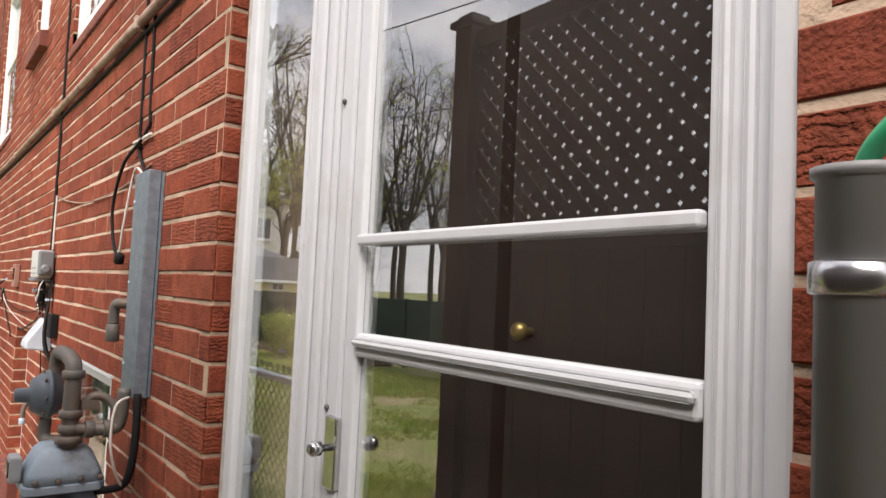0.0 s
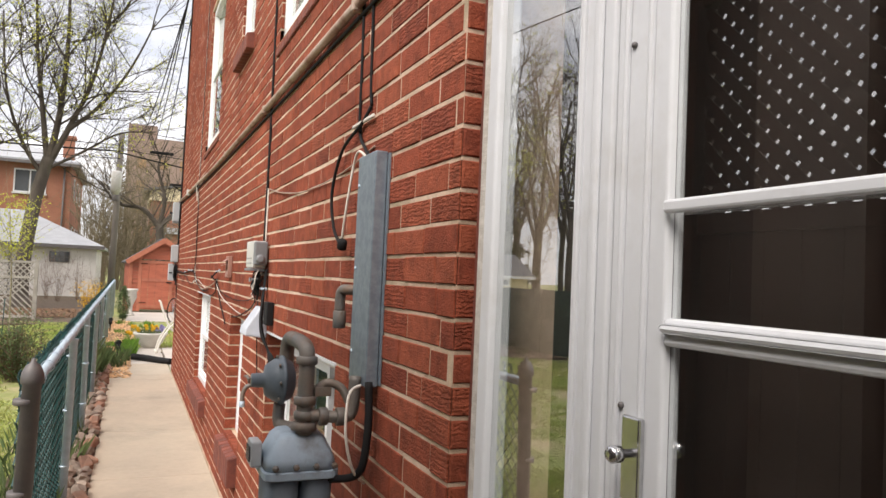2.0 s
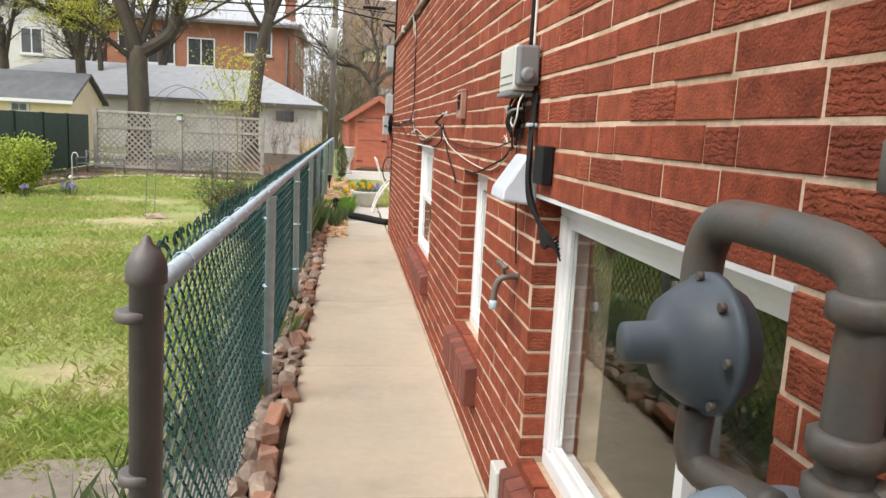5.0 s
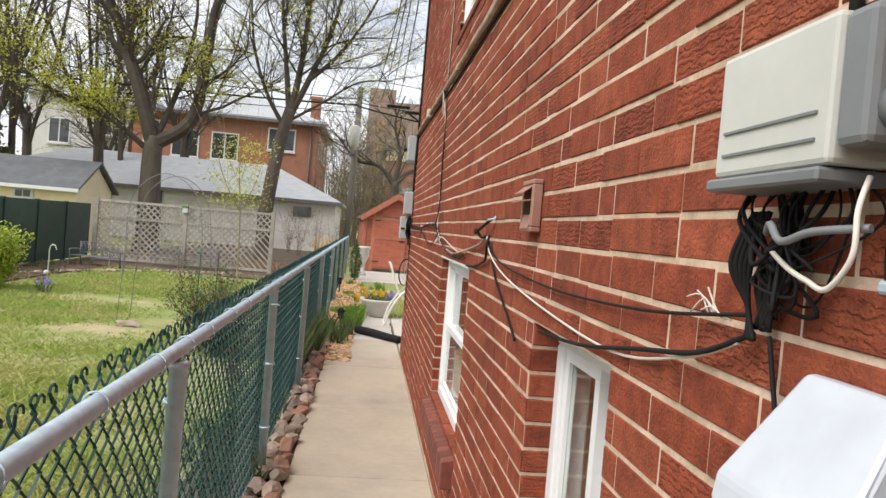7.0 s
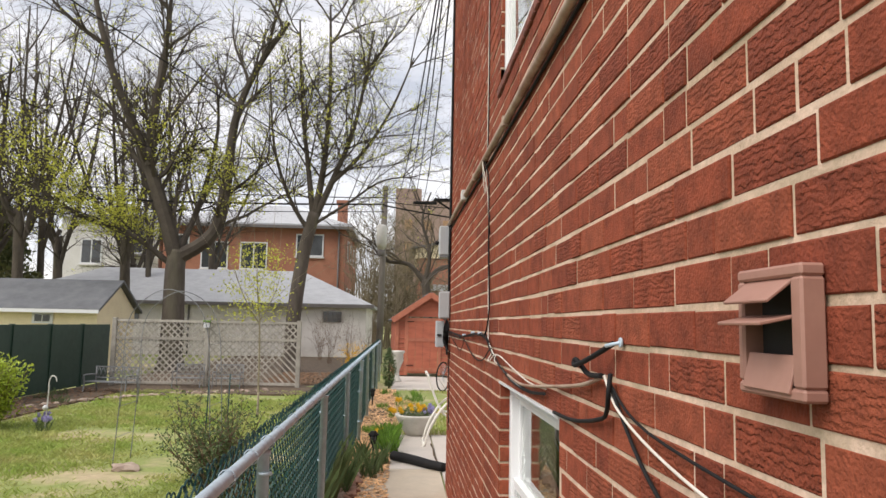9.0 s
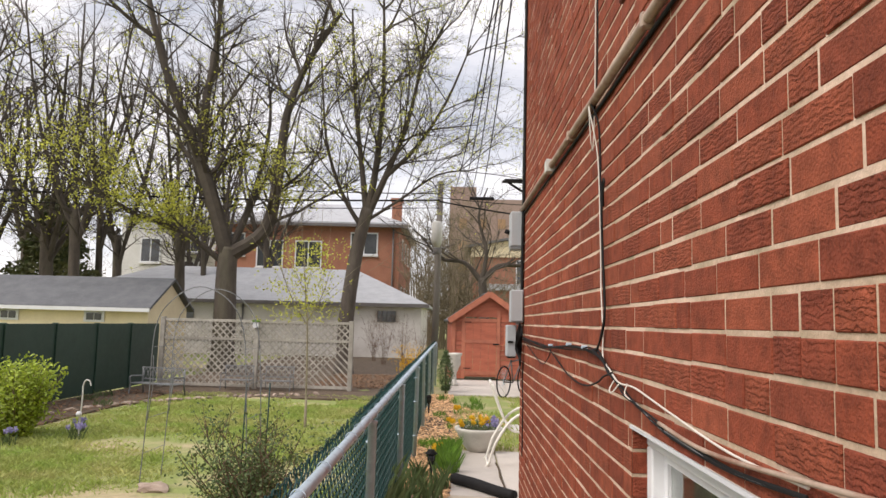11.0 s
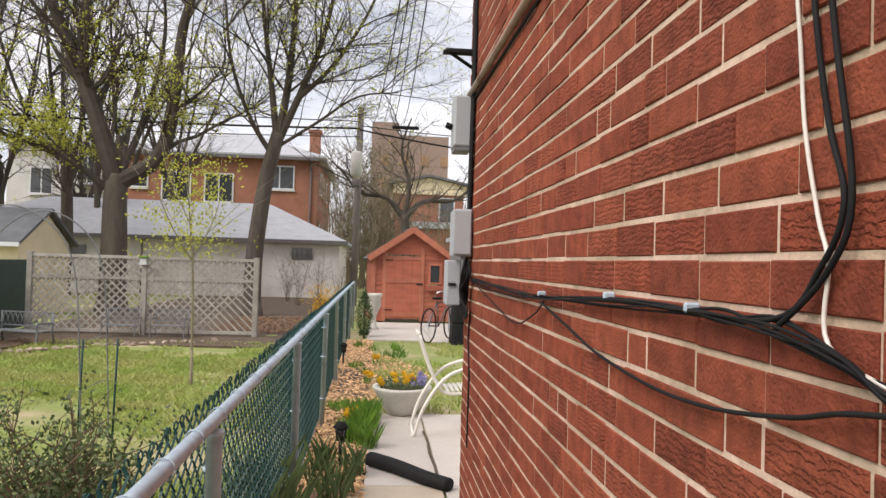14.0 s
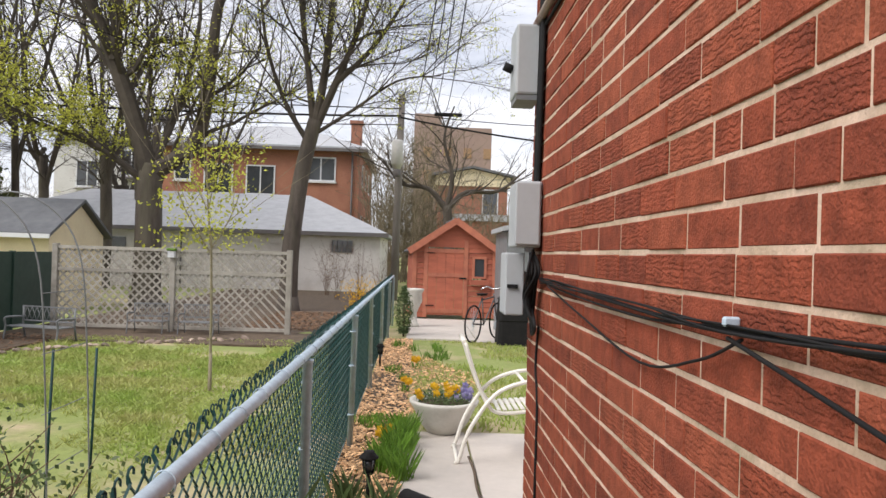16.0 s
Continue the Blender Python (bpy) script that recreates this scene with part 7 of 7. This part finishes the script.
shrub("rose_bush", "straggly dark green rose bush on the lawn edge", (-1.38, 11.5, 0), 0.88, 0.88, 60, M_shrub, 38, 0.019, 71)
shrub("rose_bush", "leggy young rose bush beside the fence", (-1.0, 10.3, 0), 0.7, 0.35, 8, M_shrub, 8, 0.016, 72)
shrub("euonymus_bush", "bright yellow-green rounded bush by the fence", (-5.6, 15.5, 0), 0.9, 0.8, 80, M_euonymus, 46, 0.036, 73)
shrub("forsythia_bush", "forsythia in yellow flower behind the lattice", (-1.0, 23.6, 0), 1.0, 0.6, 22, M_yellow, 8, 0.028, 74)
for k, (x, y) in enumerate(((-2.0, 34.5), (-3.2, 35.2), (-1.2, 33.5), (-2.6, 33.0))):
    shrub("dead_shrub", "bare brown shrub before the garage wall", (x, y, 0), 1.9, 0.7, 12, M_leaflitter, 0, 0.02, 80 + k)
for k, (x, y) in enumerate(((-5.0, 15.9), (-4.75, 15.4), (-5.3, 14.9))):
    clump("crocus_plant", "small violet and white flowers by the bush", "plant", [(x, y)], M_shrub, M_violet, h=(0.08, 0.18), n=40)

# young tree on the lawn
sp = tree("sapling_tree", "slender young tree with fresh leaves", (-2.16, 17.0, 0), [(-2.16, 17, -0.05), (-2.17, 17, 0.9), (-2.2, 17, 1.7)],
          [([(-2.2, 17, 1.6), (-2.25, 17, 2.1), (-2.3, 17.05, 2.75)], 0.014), ([(-2.2, 17, 1.5), (-2.45, 16.9, 1.95), (-2.6, 16.8, 2.4)], 0.010), ([(-2.19, 17, 1.55), (-2.0, 17.1, 1.95), (-1.9, 17.2, 2.4)], 0.010)],
          91, leaf=0.0, r0=0.017, twigs=3, depth=1, bark=M_palestem)
rnd = random.Random(92)
LV, LF = [], []
for i in range(620):
    f = rnd.random()
    leaf_tuft(LV, LF, (-2.22 + rnd.gauss(0, 0.28), 17 + rnd.gauss(0, 0.25), 1.55 + 1.25 * f), 0.032, rnd, 2)
fo = stuff_mesh("foliage", LV, LF, M_bud, "airy yellow-green young leaves", parent=sp)
fo.matrix_parent_inverse = Matrix.Translation((2.16, -17, 0))

# wire garden arch
ar = thing("garden_arch", "thin dark metal garden arch on the lawn", "arch")
for yy in (12.95, 13.45):
    bm = bm_new()
    tube(bm, curve_pts([(-2.86, yy, -0.05), (-2.82, yy, 0.8), (-2.80, yy, 1.45), (-2.66, yy, 1.72), (-2.40, yy, 1.86), (-2.12, yy, 1.74), (-1.96, yy, 1.45), (-1.90, yy, 0.8), (-1.86, yy, -0.05)], 5), 0.005, 6)
    part("hoop", bm, M_boxshade, ar)
for z in (0.3, 0.62, 0.95, 1.28):
    for x in (-2.84, -1.90):
        bm = bm_new()
        tube(bm, [(x + 0.02 * z * (1 if x < -2 else -1), 12.95, z), (x + 0.02 * z * (1 if x < -2 else -1), 13.45, z)], 0.003, 5)
        part("rung", bm, M_boxshade, ar)
for yy in (12.95, 13.45):
    bm = bm_new()
    tube(bm, [(-2.80, yy, 1.2), (-2.83, yy + 0.1, 0.9), (-2.82, yy, 0.6)], 0.004, 5)
    part("scroll", bm, M_boxshade, ar)

for x, y in ((-1.98, 13.15), (-1.78, 13.25)):
    bm = bm_new()
    tube(bm, [(x, y, -0.05), (x + 0.02, y, 0.95)], 0.008, 6)
    single("plant_stake", bm, M_wire, "green plastic-coated plant stake in the lawn", "stake", "plant stakes")

# metal bench and the pair by the lattice
be = thing("garden_bench", "grey cast-metal bench with an openwork back", "bench", at=(-5.95, 20.75, 0), rz=-16)
for k in range(4):
    bm = bm_new()
    bx(bm, -0.52, -0.16 + 0.085 * k, 0.205, 0.52, -0.10 + 0.085 * k, 0.22)
    part("seat_slat", bm, M_boxshade, be)
for z in (0.27, 0.50):
    bm = bm_new()
    bx(bm, -0.52, 0.185, z, 0.52, 0.205, z + 0.022)
    part("back_rail", bm, M_boxshade, be)
for k in range(11):
    for s in (-1, 1):
        bm = bm_new()
        x = -0.48 + 0.096 * k
        tube(bm, [(x - s * 0.045, 0.195, 0.285), (x + s * 0.045, 0.195, 0.50)], 0.006, 5)
        part("back_bar", bm, M_boxshade, be)
for x in (-0.50, 0.50):
    bm = bm_new()
    tube(bm, curve_pts([(x, -0.20, -0.02), (x, -0.16, 0.20), (x, -0.18, 0.34), (x, 0.0, 0.35), (x, 0.19, 0.34)], 4), 0.016, 6)
    tube(bm, [(x, 0.24, -0.02), (x, 0.19, 0.22), (x, 0.20, 0.52)], 0.016, 6)
    part("end_frame", bm, M_boxshade, be)
for x in (-4.75, -3.85):
    bc = copy_thing(be, pose(x, 22.15, 0, 0, 0, 0))
    bc["label"] = "dark metal seat standing against the lattice"
    bc.scale = (0.62, 0.9, 1.0)

# shepherd hook, bird house, edging stones of the far bed
hk = thing("shepherd_hook", "white metal shepherd hook in the bed", "hook")
bm = bm_new()
tube(bm, curve_pts([(-4.72, 15.4, -0.05), (-4.70, 15.4, 0.5), (-4.70, 15.4, 0.66), (-4.67, 15.4, 0.73), (-4.62, 15.4, 0.72), (-4.60, 15.4, 0.66)], 5), 0.009, 6)
part("rod", bm, M_boxlight, hk)
bm = bm_new()
lathe(bm, [(0.03, 0), (0.04, 0.03), (0.02, 0.06)], 8, pose(-4.72, 15.38, 0.28))
part("ornament", bm, M_white, hk)
bh = thing("bird_house", "tiny white and green bird house on the post", "bird house")
bm = bm_new()
bx(bm, -4.53, 22.40, 1.36, -4.41, 22.49, 1.48)
part("box", bm, M_white, bh)
bm = bm_new()
bx(bm, -4.55, 22.38, 1.485, -4.39, 22.50, 1.53)
part("roof", bev(bm, 0.01, 1), M_green, bh)
bb = thing("bed_stones", "rough stones edging the far bed", "edging")
for i in range(34):
    ob = new("edging_stone", shapes[4 + i % 4])
    t = i / 33
    ob.matrix_world = pose(-6.3 + 2.0 * t ** 2 + 1.4 * t, 17.6 + 4.0 * t ** 0.7 + random.uniform(-0.1, 0.1), 0.0, random.uniform(-20, 20), random.uniform(-20, 20), random.uniform(0, 180))
    ob.parent = bb
st = single("lawn_stone", stone_shape(0.16, 0.12, 0.05, 3), M_rubble, "pale stone lying on the lawn under the arch", "stone")
st.matrix_world = pose(-2.7, 12.9, 0.0)

# ---- pole, wires ----
up = thing("utility_pole", "weathered wooden utility pole with a transformer", "utility pole")
bm = bm_new()
tube(bm, [(-0.75, 33.6, -0.1), (-0.70, 33.6, 4.0), (-0.66, 33.6, 7.0)], 0.14, 12, 0.11)
part("pole", bm, M_poleWood, up, smooth=True)
bm = bm_new()
lathe(bm, [(0.10, -0.18), (0.17, 0.0), (0.20, 0.02), (0.20, 0.78), (0.16, 0.84), (0.05, 0.86)], 18, pose(-0.76, 33.3, 4.55))
part("transformer", bm, M_paleplaster, up, "pale grey transformer can")
bm = bm_new()
lathe(bm, [(0.12, 0), (0.13, 0.02), (0.13, 0.2), (0.08, 0.3)], 12, pose(-0.76, 33.3, 4.16))
part("can_base", bm, M_darkpost, up)
bm = bm_new()
bx(bm, 0.45, 33.4, 6.28, 1.4, 33.52, 6.40)
part("splice_case", bev(bm, 0.03, 2), M_black, up)


def span(a, b, sag, r):
    bm = bm_new()
    a, b = Vector(a), Vector(b)
    tube(bm, [a.lerp(b, k / 14) - Vector((0, 0, sag * 4 * (k / 14) * (1 - k / 14))) for k in range(15)], r, 6)
    return single("overhead_wire", bm, M_black, "black overhead wire strung from the pole", "wire", "overhead wires")


span((-0.68, 33.5, 6.25), (-26, 31.0, 6.4), 0.35, 0.035)
span((-0.68, 33.5, 6.5), (-26, 31.0, 7.1), 0.35, 0.018)
span((-0.68, 33.5, 5.95), (-26, 30.0, 5.6), 0.25, 0.016)
span((-0.68, 33.5, 6.35), (9.0, 34.0, 6.3), 0.2, 0.016)
span((-0.68, 33.5, 6.2), (9.0, 33.0, 5.2), 0.2, 0.03)
span((-0.68, 33.5, 6.6), (-9.5, 8.0, 8.2), 0.3, 0.016)
span((-3.5, 33.3, 6.35), (-16, 14.0, 8.5), 0.4, 0.014)
for k, (x, z) in enumerate(((0.46, 5.3), (0.50, 5.5), (0.53, 5.7), (0.55, 5.2))):
    span((-0.6 + 0.35 * k + 0.4, 33.4, 6.45), (x, 11.85 + 0.03 * k, z), 0.5, 0.010)

# ---- brick pieces of the wall ----
def brick_shape(L, H, D=0.05, b=0.0022):
    """A brick lying along y with its worn face towards -x at x = 0."""
    v = []
    for x, i in ((0.0, b), (b, 0.0), (D, 0.0)):
        v += [(x, i, i), (x, L - i, i), (x, L - i, H - i), (x, i, H - i)]
    f = [(0, 3, 2, 1)]
    for a in (0, 4):
        for k in range(4):
            f.append((a + k, a + (k + 1) % 4, a + 4 + (k + 1) % 4, a + 4 + k))
    return v, f


rb = random.Random(5)
JOINT = 0.0099
NEAR = (4.45, 7.6, 1.24, 1.95)   # stretch of wall that the path passes closest to
pieces, jv, jf = [], [], []
mesh_cache = {}
k0 = int(math.floor((0.0 - Z0) / COURSE))
k1 = int((TOP - Z0) / COURSE)


def lay(y, L, z, H):
    global jv, jf
    y0, y1 = y, y + L
    for h in OPEN + [DOOR]:
        if z + H > h[2] + 0.034 and z < h[3] - 0.012:
            if y0 >= h[0] - 0.001 and y1 <= h[1] + 0.001:
                return
            if y0 < h[0] < y1 and y1 - h[0] > 0.002:
                if y1 > h[1] and y1 - h[1] > 0.03:
                    lay(h[1], y1 - h[1], z, H)
                y1 = h[0]
            elif y0 < h[1] < y1:
                y0 = h[1]
    if y1 - y0 < 0.025:
        return
    L = round(y1 - y0, 3)
    dx = rb.uniform(-0.0025, 0.0018)
    near = NEAR[0] < y0 < NEAR[1] and NEAR[2] < z < NEAR[3] and len(pieces) < 300
    if near:
        key = (L, round(H, 3))
        if key not in mesh_cache:
            v, f = brick_shape(L, H)
            me = bpy.data.meshes.new("brick")
            me.from_pydata(v, [], f)
            me.materials.append(M_brick)
            mesh_cache[key] = me
        pieces.append((mesh_cache[key], (WX + dx, y0, z)))
    else:
        v, f = brick_shape(L, H)
        o = len(jv)
        jv += [(p[0] + WX + dx, p[1] + y0, p[2] + z) for p in v]
        jf += [tuple(i + o for i in q) for q in f]


for k in range(k0, k1):
    z = Z0 + k * COURSE + JOINT / 2
    if z < 0.0:
        continue
    y = -3.0 - rb.uniform(0, 0.2) + (0.106 if k % 2 else 0)
    while y < N1 - 0.03:
        L = 0.1990 if rb.random() < 0.82 else 0.092
        L += rb.uniform(-0.004, 0.004)
        L = round(L, 3)
        LL = min(L, N1 - y)
        lay(y, LL, z + rb.uniform(-0.0012, 0.0012), COURSE - JOINT + rb.choice((-0.001, 0.0, 0.001)))
        y += L + 0.0068
for me, loc in pieces:
    ob = new("brick", me)
    ob.matrix_world = pose(*loc)
    ob.parent = wall_west
stuff_mesh("brickwork", jv, jf, M_brick_far, "", parent=wall_west)

# returns of the openings: bricks end-on in the jambs
jv, jf = [], []
for (y, sgn, za, zb) in [(h[1], -1, h[2], h[3]) for h in OPEN] + [(h[0], 1, h[2], h[3]) for h in OPEN] + [(S0, -1, 0.0, 2.52)]:
    k = int(math.ceil((za - Z0) / COURSE))
    while Z0 + (k + 1) * COURSE < zb + 0.03:
        z = Z0 + k * COURSE + JOINT / 2
        v, f = brick_shape(0.096, COURSE - JOINT, 0.02, 0.003)
        o = len(jv)
        jv += [(WX + 0.004 + p[1], y + sgn * (0.004 - p[0]), p[2] + z) for p in v]
        jf += [tuple(i + o for i in q) for q in f]
        k += 1
stuff_mesh("jamb_brickwork", jv, jf, M_brick_far, "", parent=wall_west)
